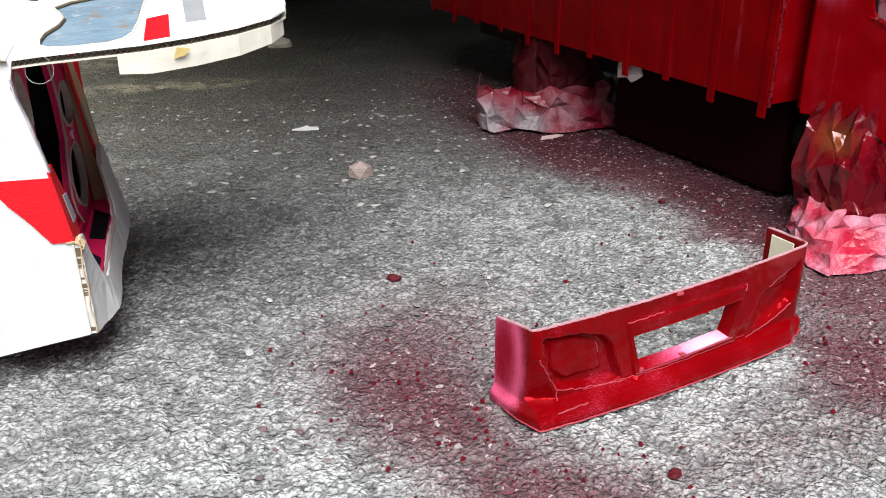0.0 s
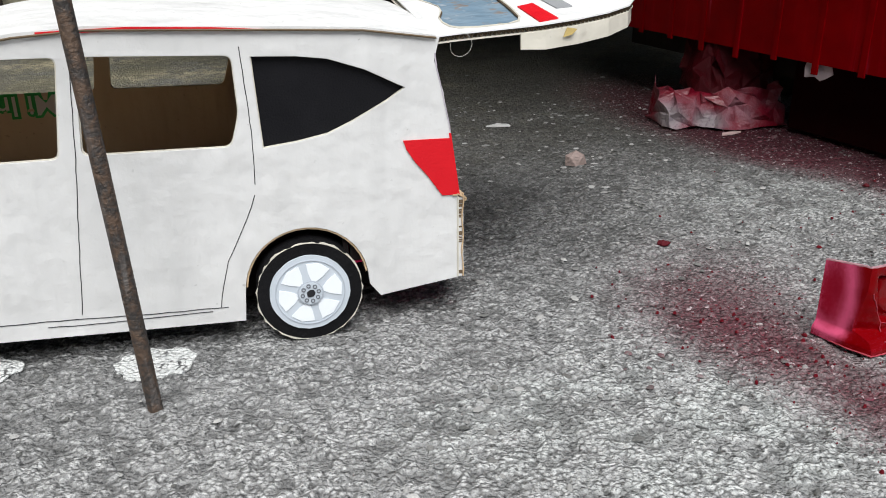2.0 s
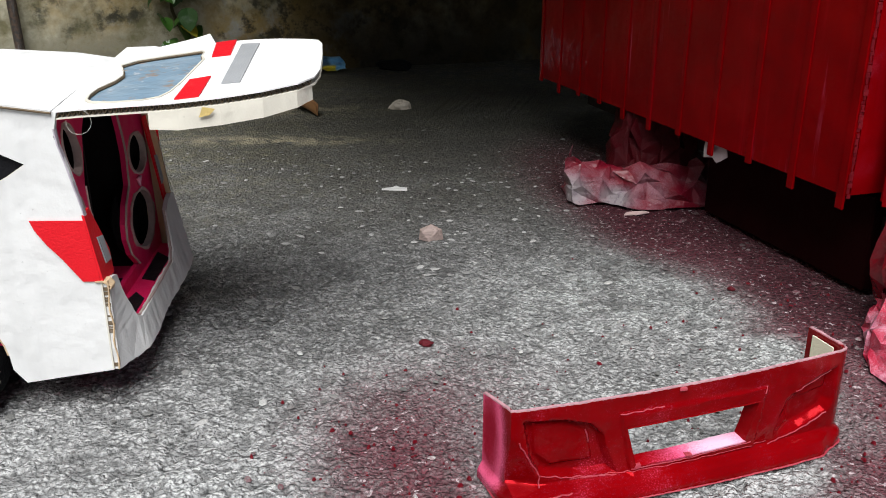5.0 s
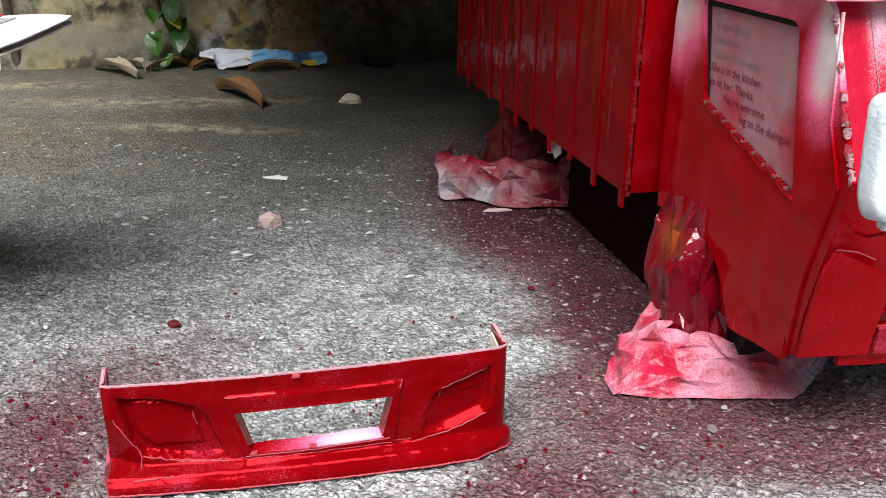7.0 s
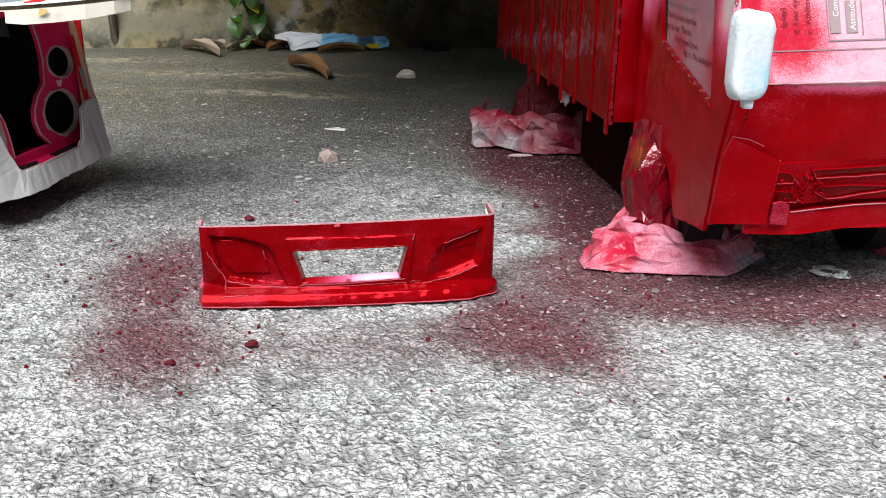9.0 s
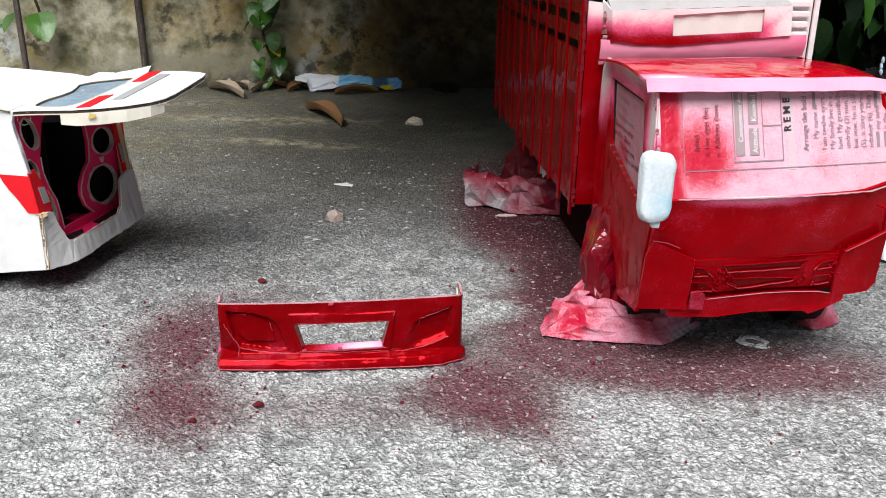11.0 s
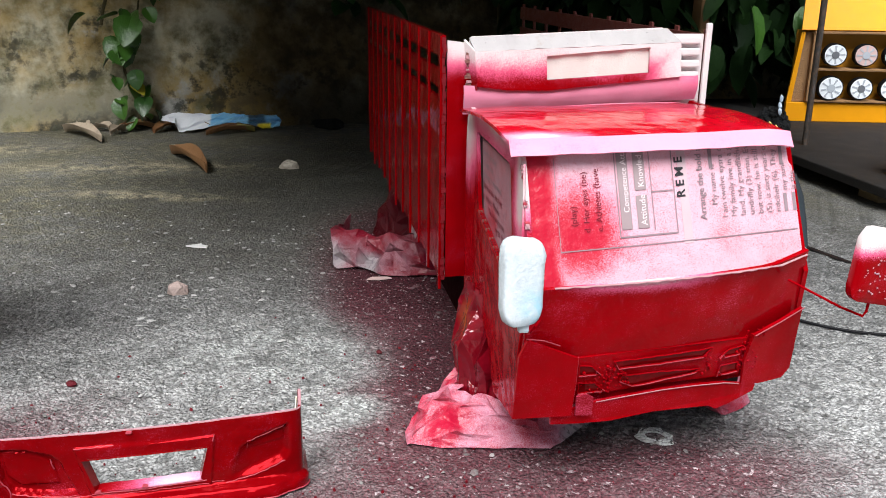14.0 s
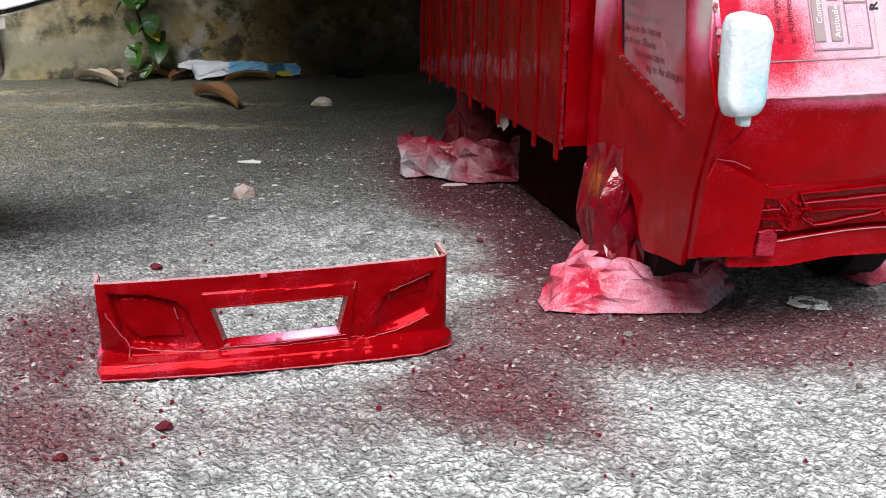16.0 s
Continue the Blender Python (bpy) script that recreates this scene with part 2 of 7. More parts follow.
    height = n.math("SUBTRACT", n.math("ADD", n.math("MULTIPLY", sand, 0.7), n.math("MULTIPLY", worn, 2.0)), n.math("ADD", n.math("MULTIPLY", gap, 0.75), n.math("MULTIPLY", gap2, 0.25)))
    n.bump(n.math("ADD", height, n.math("MULTIPLY", n.noise(170, 3, 0.6), 0.6)), 0.0042, 1.0)
    return n.mat


def wall_material():
    n = Nodes("stained_render")
    big, mid = n.noise(4.0, 6, 0.6), n.noise(17, 6, 0.65)
    base = n.mix(n.ramp(mid, 0.35, 0.65), (0.17, 0.155, 0.085), (0.60, 0.56, 0.42))
    base = n.mix(n.ramp(big, 0.44, 0.60, 0, 0.75), base, (0.42, 0.27, 0.07))
    base = n.mix(n.ramp(n.noise(7, 6, 0.7), 0.55, 0.68, 0, 0.85), base, (0.48, 0.49, 0.47))
    black = n.math("MULTIPLY", n.ramp(n.noise(26, 6, 0.7), 0.46, 0.62), n.ramp(n.noise(6, 4), 0.4, 0.6))
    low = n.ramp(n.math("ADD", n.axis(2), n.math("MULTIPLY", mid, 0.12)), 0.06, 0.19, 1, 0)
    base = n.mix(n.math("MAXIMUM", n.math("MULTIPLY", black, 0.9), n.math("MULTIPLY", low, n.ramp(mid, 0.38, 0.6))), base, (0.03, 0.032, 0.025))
    base = n.mix(n.ramp(n.noise(11, 5), 0.6, 0.72, 0, 0.6), base, (0.05, 0.06, 0.02))
    # two broad dark areas: mould, and the shade on this side painted in
    mould_shade = n.math("MULTIPLY", n.most([n.blob((0.63, 0.0, 0.20), (0.40, 1, 0.50), 0.45), n.blob((1.05, 0.0, 0.25), (0.50, 1, 0.60), 0.4)]), n.ramp(mid, 0.30, 0.66, 0.98, 0.86))
    base = n.mix(mould_shade, base, n.mix(n.noise(40, 5), (0.006, 0.0055, 0.004), (0.032, 0.024, 0.012)))
    n.set(Base_Color=base, Roughness=0.9, Specular_IOR_Level=0.15)
    n.bump(n.math("ADD", mid, n.math("MULTIPLY", n.noise(120, 5), 0.4)), 0.006)
    return n.mat


def card_material(name, colour, stains=0.25):
    """Cardboard with faint flutes, warps and smudges."""
    n = Nodes(name)
    base = n.mix(n.noise(25, 5), tuple(c * 0.88 for c in colour), colour)
    base = n.mix(n.ramp(n.noise(50, 5, 0.7), 0.58, 0.8, 0, stains), base, tuple(c * f for c, f in zip(colour, (0.72, 0.62, 0.48))))
    base = n.mix(n.ramp(n.noise(130, 3, stretch=(1, 1, 0.1)), 0.60, 0.8, 0, 0.03), base, tuple(c * 0.7 for c in colour))
    # upright streaks: shading of the board's ripples, put into the colour
    base = n.mix(n.ramp(n.noise(60, 2, stretch=(1, 1, 0.07)), 0.48, 0.72, 0, 0.20), base, tuple(c * 0.72 for c in colour))
    base = n.mix(n.math("MULTIPLY", n.ramp(n.noise(300, 2), 0.68, 0.74), n.ramp(n.noise(20, 3), 0.45, 0.6, 0, 0.5)), base, tuple(c * 0.45 for c in colour))
    n.set(Base_Color=base, Roughness=0.55, Specular_IOR_Level=0.35)
    n.bump(n.math("ADD", n.math("ADD", n.noise(22, 3), n.math("MULTIPLY", n.noise(12, 2, stretch=(3, 3, 0.6)), 0.8)), n.math("ADD", n.math("MULTIPLY", n.noise(500, 3), 0.05), n.math("MULTIPLY", n.noise(60, 2, stretch=(1, 1, 0.06)), 0.60))), 0.0036)
    return n.mat


def newsprint(name, spots, ink=True, pale=(), crush=0.0, tone=(0.60, 0.59, 0.58), pink=(0.64, 0.13, 0.26), red=(0.36, 0.003, 0.02)):
    """Printed paper with red spray that thins out in a grainy edge."""
    n = Nodes(name)
    base = n.mix(n.noise(60, 4), tuple(c * 0.82 for c in tone), tone)
    if ink:
        rows = n.ramp(n.wave(55, "Y", 0.8), 0.55, 0.75)
        words = n.ramp(n.noise(480, 2, stretch=(1, 0.5, 0.5)), 0.47, 0.55)
        base = n.mix(n.math("MULTIPLY", n.math("MULTIPLY", rows, words), 0.75), base, (0.16, 0.13, 0.15))
    mask = n.most([n.math("MULTIPLY", n.blob(e[0], e[1]), e[2] if len(e) > 2 else 1.0) for e in spots])
    if pale:
        mask = n.math("SUBTRACT", mask, n.math("MULTIPLY", n.most([n.blob(c, r) for c, r in pale]), 0.85), clamp=True)
    grain = n.math("SUBTRACT", n.noise(1500, 2, 0.75), 0.5)
    drift = n.math("MULTIPLY", n.math("SUBTRACT", n.noise(35, 4), 0.5), 1.5 if crush else 0.7)
    v = n.math("ADD", n.math("ADD", mask, n.math("MULTIPLY", grain, 1.2)), drift)
    base = n.mix(n.ramp(mask, 0.1, 0.8, 0.0, 0.6), base, pink)
    base = n.mix(n.ramp(v, 0.45, 1.0), base, red)
    n.set(Base_Color=base, Roughness=n.ramp(v, 0.5, 1.1, 0.8, 0.3))
    crease = n.math("ADD", n.cells(70, rnd=1.0), n.math("MULTIPLY", n.cells(170), 0.5))
    n.bump(n.math("ADD", n.noise(90, 4), n.math("MULTIPLY", crease, crush * 2)), 0.0012 if not crush else 0.0028)
    return n.mat


def leaf_material(name, dark, light, gloss=0.35, shine=0.5):
    n = Nodes(name)
    info = n.t.nodes.new("ShaderNodeObjectInfo").outputs["Random"]
    geo = n.t.nodes.new("ShaderNodeNewGeometry").outputs["Random Per Island"]
    pick = n.math("FRACT", n.math("ADD", info, geo))
    base = n.mix(pick, dark, light)
    base = n.mix(n.ramp(n.noise(90, 4), 0.5, 0.75, 0, 0.4), base, tuple(c * 0.5 for c in dark))
    n.set(Base_Color=base, Roughness=gloss, Specular_IOR_Level=shine)
    n.bump(n.noise(180, 3), 0.001)
    return n.mat


M_GROUND, M_WALL = ground_material(), wall_material()
M_WHITE = card_material("white_card", (0.66, 0.66, 0.65), 0.12)
M_ROOF = card_material("white_roof_card", (0.74, 0.74, 0.73), 0.05)
M_KRAFT = card_material("brown_card", (0.54, 0.39, 0.24), 0.3)
M_CREAM = card_material("cream_card_edge", (0.60, 0.57, 0.49), 0.4)
M_FLUTE = plain("cut_card_flutes", (0.15, 0.11, 0.07), 0.9, 0.4)
M_BLACK = plain("black_paper", (0.010, 0.010, 0.012), 0.5, 0.5, 40, Specular_IOR_Level=0.10)
M_TYRE = plain("black_painted_card", (0.009, 0.009, 0.010), 0.6, 0.6, 50, 0.0008, 400, Specular_IOR_Level=0.10)
M_DARK = plain("dark_interior_card", (0.012, 0.009, 0.009), 0.7, 0.4, Specular_IOR_Level=0.08)
M_LAMP = plain("red_paper", (0.62, 0.008, 0.016), 0.55, 0.15)
M_MAGENTA = plain("magenta_paper", (0.72, 0.014, 0.105), 0.5, 0.2)
M_GREY = plain("grey_paper", (0.30, 0.31, 0.32), 0.6, 0.2)
M_INK = plain("black_ink", (0.025, 0.025, 0.028), 0.6, 0.3, bump=0)
M_PRINT = plain("faded_print", (0.23, 0.17, 0.19), 0.7, 0.3, bump=0)
M_PRINT_RED = plain("red_tinted_print", (0.17, 0.012, 0.025), 0.6, 0.3, bump=0)
M_GREEN_INK = plain("green_ink", (0.04, 0.36, 0.08), 0.6, 0.3, bump=0)
M_RIM = plain("pale_rim_print", (0.52, 0.57, 0.62), 0.4, 0.08, bump=0)
M_RIM_WHITE = plain("white_rim_print", (0.80, 0.84, 0.88), 0.4, 0.05, bump=0)
M_RIM_GREY = plain("grey_rim_print", (0.42, 0.46, 0.51), 0.4, 0.15, bump=0)
def chalk_material():
    n = Nodes("flaking_white_paint")
    base = n.mix(n.noise(45, 5), (0.52, 0.53, 0.52), (0.80, 0.81, 0.79))
    base = n.mix(n.math("MULTIPLY", n.ramp(n.cells(420), 0.48, 0.66), n.ramp(n.noise(110, 4), 0.46, 0.64)), base, (0.10, 0.10, 0.098))
    n.set(Base_Color=base, Roughness=0.85)
    n.bump(n.math("ADD", n.noise(300, 4), n.math("MULTIPLY", n.cells(420), -0.6)), 0.004)
    return n.mat


M_CHALK = chalk_material()
M_TORN = plain("torn_pinkish_edge", (0.50, 0.37, 0.34), 0.8, 0.4, 200)
M_NUT = plain("printed_wheel_nut", (0.15, 0.16, 0.18), 0.5, 0.3, bump=0)
M_HAIR = plain("thread", (0.5, 0.48, 0.44), 0.5, 0.1, bump=0)


def film_material():
    n = Nodes("crinkled_blue_film")
    base = n.mix(n.noise(55, 5), (0.10, 0.20, 0.30), (0.32, 0.40, 0.46))
    base = n.mix(n.ramp(n.noise(90, 5), 0.58, 0.68, 0, 0.7), base, (0.30, 0.20, 0.13))
    base = n.mix(n.ramp(n.noise(130, 4), 0.62, 0.7, 0, 0.5), base, (0.55, 0.56, 0.57))
    n.set(Base_Color=base, Roughness=0.18)
    n.bump(n.noise(45, 3), 0.0015)
    return n.mat


def rust_material():
    n = Nodes("rusty_iron")
    base = n.mix(n.ramp(n.noise(160, 5, 0.7), 0.4, 0.62), (0.050, 0.045, 0.042), (0.115, 0.075, 0.052))
    base = n.mix(n.ramp(n.noise(420, 4, 0.7), 0.60, 0.72, 0, 0.6), base, (0.22, 0.15, 0.10))
    base = n.mix(n.ramp(n.noise(220, 4, stretch=(1, 1, 0.12)), 0.52, 0.68, 0, 0.7), base, (0.15, 0.14, 0.135))
    n.set(Base_Color=base, Roughness=0.6, Metallic=0.35)
    n.bump(n.noise(500, 4), 0.0012)
    return n.mat


def wrapper_material():
    n = Nodes("printed_plastic_wrapper")
    x = n.math("ADD", n.axis(0), n.math("MULTIPLY", n.math("SUBTRACT", n.noise(30, 3), 0.5), 0.02))
    base = n.mix(n.ramp(x, 0.088, 0.096), (0.80, 0.82, 0.85), (0.24, 0.55, 0.80))
    base = n.mix(n.ramp(x, 0.160, 0.166), base, (0.05, 0.12, 0.20))
    base = n.mix(n.ramp(x, 0.192, 0.202), base, (0.22, 0.52, 0.78))
    gold = n.math("MULTIPLY", n.ramp(x, 0.178, 0.184), n.math("MULTIPLY", n.ramp(x, 0.205, 0.210, 1, 0), n.ramp(n.axis(2), 0.012, 0.016, 1, 0)))
    base = n.mix(gold, base, (0.75, 0.62, 0.03))
    n.set(Base_Color=base, Roughness=0.3)
    n.bump(n.noise(90, 4), 0.003)
    return n.mat


M_FILM, M_RUST, M_WRAP = film_material(), rust_material(), wrapper_material()


# ---- mesh helpers ----
def finish(bm, name, material, smooth=False):
    bmesh.ops.recalc_face_normals(bm, faces=bm.faces)
    me = bpy.data.meshes.new(name)
    bm.to_mesh(me)
    bm.free()
    for m in material if isinstance(material, (list, tuple)) else [material]:
        me.materials.append(m)
    if smooth:
        me.shade_smooth()
        me.set_sharp_from_angle(angle=radians(38))
    return me


def part(name, bm, material, parent, label="", smooth=False):
    ob = new(name, finish(bm, name, material, smooth))
    ob.parent = parent
    return tagged(ob, label)


def thing(name, m, label, category, group=""):
    ob = new(name)
    ob.empty_display_size = 0.03
    ob.matrix_basis = m
    return tagged(ob, label, category, group)


def solid(name, bm, material, label, category, m=Matrix(), group="", kind="", smooth=False):
    ob = new(name, finish(bm, name, material, smooth))
    ob.matrix_basis = m
    return tagged(ob, label, category, group, kind)


def sheet(outline, holes=(), thick=0.003, m=None, bevel=0.0):
    """A flat board in x and y from an outline with holes, thick downwards in z, then moved by m."""
    bm = bmesh.new()
    edges = []
    for loop in (outline, *holes):
        vs = [bm.verts.new((x, y, 0)) for x, y in loop]
        edges += [bm.edges.new((a, b)) for a, b in zip(vs, vs[1:] + vs[:1])]
    if holes or len(outline) > 4:
        bmesh.ops.triangle_fill(bm, edges=edges, use_beauty=True, use_dissolve=False)
    else:
        bm.faces.new(bm.verts)
    top = bm.faces[:]
    for f in top:
        if f.normal.z < 0:
            f.normal_flip()
    if thick:
        made = bmesh.ops.extrude_face_region(bm, geom=top, use_keep_orig=True)
        bmesh.ops.translate(bm, vec=(0, 0, -thick), verts=[g for g in made["geom"] if isinstance(g, bmesh.types.BMVert)])
    if m is not None:
        bm.transform(m)
    return bm


def rounded(points, r, n=4):
    """The outline with its corners rounded."""
    out = []
    for k, p in enumerate(points):
        a, p, b = Vector(points[k - 1]), Vector(p), Vector(points[(k + 1) % len(points)])
        d = min(r, (a - p).length * 0.45, (b - p).length * 0.45)
        s, e = p + (a - p).normalized() * d, p + (b - p).normalized() * d
        out += [tuple(((1 - t) ** 2 * s + 2 * t * (1 - t) * p + t * t * e)) for t in (i / n for i in range(n + 1))]
    return out


def box(x0, x1, y0, y1, z0, z1, bevel=0.0, bm=None):
    bm2 = bmesh.new()
    bmesh.ops.create_cube(bm2, size=1)
    for v in bm2.verts:
        v.co = Vector(((x0 + x1) / 2 + v.co.x * (x1 - x0), (y0 + y1) / 2 + v.co.y * (y1 - y0), (z0 + z1) / 2 + v.co.z * (z1 - z0)))
    if bevel:
        bmesh.ops.bevel(bm2, geom=bm2.edges[:], offset=bevel, segments=2, affect="EDGES", profile=0.5)
    if bm is None:
        return bm2
    return join(bm, bm2)


def join(bm, other):
    me = bpy.data.meshes.new("tmp")
    other.to_mesh(me)
    other.free()
    bm.from_mesh(me)
    bpy.data.meshes.remove(me)
    return bm


def tube(points, r, n=8, bm=None, r2=None):
    bm = bm or bmesh.new()
    pts = [Vector(p) for p in points]
    rings = []
    for k, p in enumerate(pts):
        d = (pts[min(k + 1, len(pts) - 1)] - pts[max(k - 1, 0)]).normalized()
        u = d.cross(Vector((0.31, 0.2, 0.93)))
        u = (u if u.length > 1e-3 else d.cross(Vector((1, 0, 0)))).normalized()
        v = d.cross(u)
        rr = r + ((r2 if r2 is not None else r) - r) * k / (len(pts) - 1)
        rings.append([bm.verts.new(p + rr * (math.cos(a) * u + math.sin(a) * v)) for a in (2 * math.pi * i / n for i in range(n))])
    for a, b in zip(rings, rings[1:]):
        for i in range(n):
            bm.faces.new((a[i], a[(i + 1) % n], b[(i + 1) % n], b[i]))
    bm.faces.new(rings[0])
    bm.faces.new(rings[-1])
    return bm


def disc(r, thick, n=40, wobble=0.0, inner=0.0, seed=0):
    """A disc or ring in x and y, its face at z 0."""
    rnd = random.Random(seed)
    loop = [(rr * math.cos(a), rr * math.sin(a)) for a, rr in ((2 * math.pi * i / n, r * (1 + rnd.uniform(-wobble, wobble))) for i in range(n))]
    hole = [[(inner * math.cos(2 * math.pi * i / n), inner * math.sin(2 * math.pi * i / n)) for i in range(n)]] if inner else []
    return sheet(loop, hole, thick)


def lofted(rows, closed=False):
    """A skin through rows of points."""
    bm = bmesh.new()
    vs = [[bm.verts.new(p) for p in row] for row in rows]
    for a, b in zip(vs, vs[1:]):
        for i in range(len(a) - (0 if closed else 1)):
            j = (i + 1) % len(a)
            bm.faces.new((a[i], a[j], b[j], b[i]))
    return bm


def thicken(bm, t):
    bmesh.ops.recalc_face_normals(bm, faces=bm.faces)
    bm.normal_update()
    normals = {v.co.copy().freeze(): v.normal.copy() for v in bm.verts}
    made = bmesh.ops.extrude_face_region(bm, geom=bm.faces[:], use_keep_orig=True)
    for g in made["geom"]:
        if isinstance(g, bmesh.types.BMVert):
            g.co -= t * normals[g.co.copy().freeze()]
    return bm


def crumple(bm, amount, scale, seed=0):
    for v in bm.verts:
        p = v.co * scale + Vector((seed * 7.1, seed * 3.3, 0))
        v.co += amount * Vector((noise.noise(p), noise.noise(p + Vector((9, 0, 0))), noise.noise(p + Vector((0, 9, 0)))))
    return bm


def writing(text, size, m, material, parent, name="text_line", bold=0.0, spacing=1.0):
    """A line of print as a thin mesh in the built-in font."""
    cu = bpy.data.curves.new("line", "FONT")
    cu.body, cu.size, cu.offset, cu.resolution_u, cu.space_character = text, size, bold, 2, spacing
    tmp = bpy.data.objects.new("line", cu)
    me = bpy.data.meshes.new_from_object(tmp)
    bpy.data.objects.remove(tmp)
    bpy.data.curves.remove(cu)
    me.transform(m)
    me.materials.clear()
    me.materials.append(material)
    ob = new(name, me)
    ob.parent = parent
    return ob


# Frames of the main things: x along the face that looks at the camera, y away from it.
WALL = pose(-0.80, 1.42, 0, 0, 0, 32.4)
VAN = pose(-0.087, 0.437, 0, 0, 0, 19)
TRUCK = pose(0.411, 0.539, 0, 0, 0, 31.5)
BUMPER = pose(0.134, 0.403, 0, 0, 0, 30.7)
UPRIGHT = pose(0, 0, 0, 90)  # a sheet's y becomes z, its thickness runs to +y

# ---- setting ----
def value_noise(xs, ys, cell, seed):
    """Smooth random heights from 0 to 1 on the grid of xs and ys, with lumps about one cell across."""
    rng = np.random.default_rng(seed)
    u, v = np.clip((xs + 1.5) / cell, 0, 3.0 / cell), np.clip((ys + 0.5) / cell, 0, 3.0 / cell)
    table = rng.random((int(3.0 / cell) + 3, int(3.0 / cell) + 3), dtype=np.float32)
    i, j = u.astype(int), v.astype(int)
    fu, fv = u - i, v - j
    fu, fv = (fu * fu * (3 - 2 * fu))[:, None], (fv * fv * (3 - 2 * fv))[None, :]
    a, b = table[np.ix_(i, j)], table[np.ix_(i + 1, j)]
    c, d = table[np.ix_(i, j + 1)], table[np.ix_(i + 1, j + 1)]
    return (a * (1 - fu) + b * fu) * (1 - fv) + (c * (1 - fu) + d * fu) * fv


def rough_ground():
    """One sheet to the horizon, with the concrete's grains as real relief in the yard's middle."""
    far = [1.0, 2.0, 4.0, 10.0, 40.0]
    xs = np.concatenate([[-k for k in reversed(far)], np.arange(-0.52, 0.74, 0.0016), far])
    ys, step = [0.06], 0.0014
    while ys[-1] < 1.3:
        ys.append(ys[-1] + step)
        step = 0.0014 + 0.0042 * max(0.0, ys[-1] - 0.45)
    ys = np.concatenate([[-40.0, -10.0, -4.0, -1.0, -0.2], ys, [1.5, 2.0, 4.0, 10.0, 40.0]])
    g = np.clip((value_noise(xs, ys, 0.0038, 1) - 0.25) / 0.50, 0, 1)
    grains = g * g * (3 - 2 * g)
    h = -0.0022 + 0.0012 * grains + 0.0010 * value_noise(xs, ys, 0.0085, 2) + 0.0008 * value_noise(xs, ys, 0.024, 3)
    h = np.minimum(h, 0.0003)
    h[(xs < -0.9) | (xs > 0.9), :] = -0.0005
    h[:, (ys < 0.0) | (ys > 1.4)] = -0.0005
    co = np.empty((len(xs), len(ys), 3), dtype=np.float32)
    co[:, :, 0], co[:, :, 1], co[:, :, 2] = xs[:, None], ys[None, :], h
    nx, ny = len(xs), len(ys)
    index = np.arange(nx * ny).reshape(nx, ny)
    quads = np.stack([index[:-1, :-1], index[1:, :-1], index[1:, 1:], index[:-1, 1:]], -1).reshape(-1, 4).astype(np.int32)
    me = bpy.data.meshes.new("ground")
    me.vertices.add(nx * ny)
    me.vertices.foreach_set("co", co.ravel())
    me.loops.add(quads.size)
    me.loops.foreach_set("vertex_index", quads.ravel())
    me.polygons.add(len(quads))
    me.polygons.foreach_set("loop_start", np.arange(0, quads.size, 4, dtype=np.int32))
    me.polygons.foreach_set("use_smooth", np.ones(len(quads), dtype=bool))
    me.update(calc_edges=True)
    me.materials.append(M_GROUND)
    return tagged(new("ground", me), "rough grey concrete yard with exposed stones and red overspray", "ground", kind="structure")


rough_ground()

bm = bmesh.new()
NX, NZ = 120, 24
rows = []
for k in range(NZ + 1):
    z = 2.3 * (k / NZ) ** 1.5
    rows.append([(x, 0.012 * noise.noise(Vector((x * 4, z * 4, 0))) + 0.004 * noise.noise(Vector((x * 25, z * 25, 3))) - 0.03 * max(0, 0.05 - z) / 0.05, z - (0.01 if k == 0 else 0)) for x in (-3 + 7.5 * i / NX for i in range(NX + 1))])
rows.append([(p[0], 0.14, 2.3) for p in rows[0]])
rows.append([(p[0], 0.14, -0.01) for p in rows[0]])
solid("wall_north", lofted(rows, False), M_WALL, "unseen wall added on the west to cut the sky light and ochre stains", "wall", WALL, kind="structure", smooth=True)


# no wall is known here: added out of sight to block skylight
solid("added_wall_west", box(-3.15, -3.0, -4.0, 0.14, -0.01, 2.3), M_WALL, "unseen wall added on the west to cut the sky light", "wall", WALL, kind="structure")


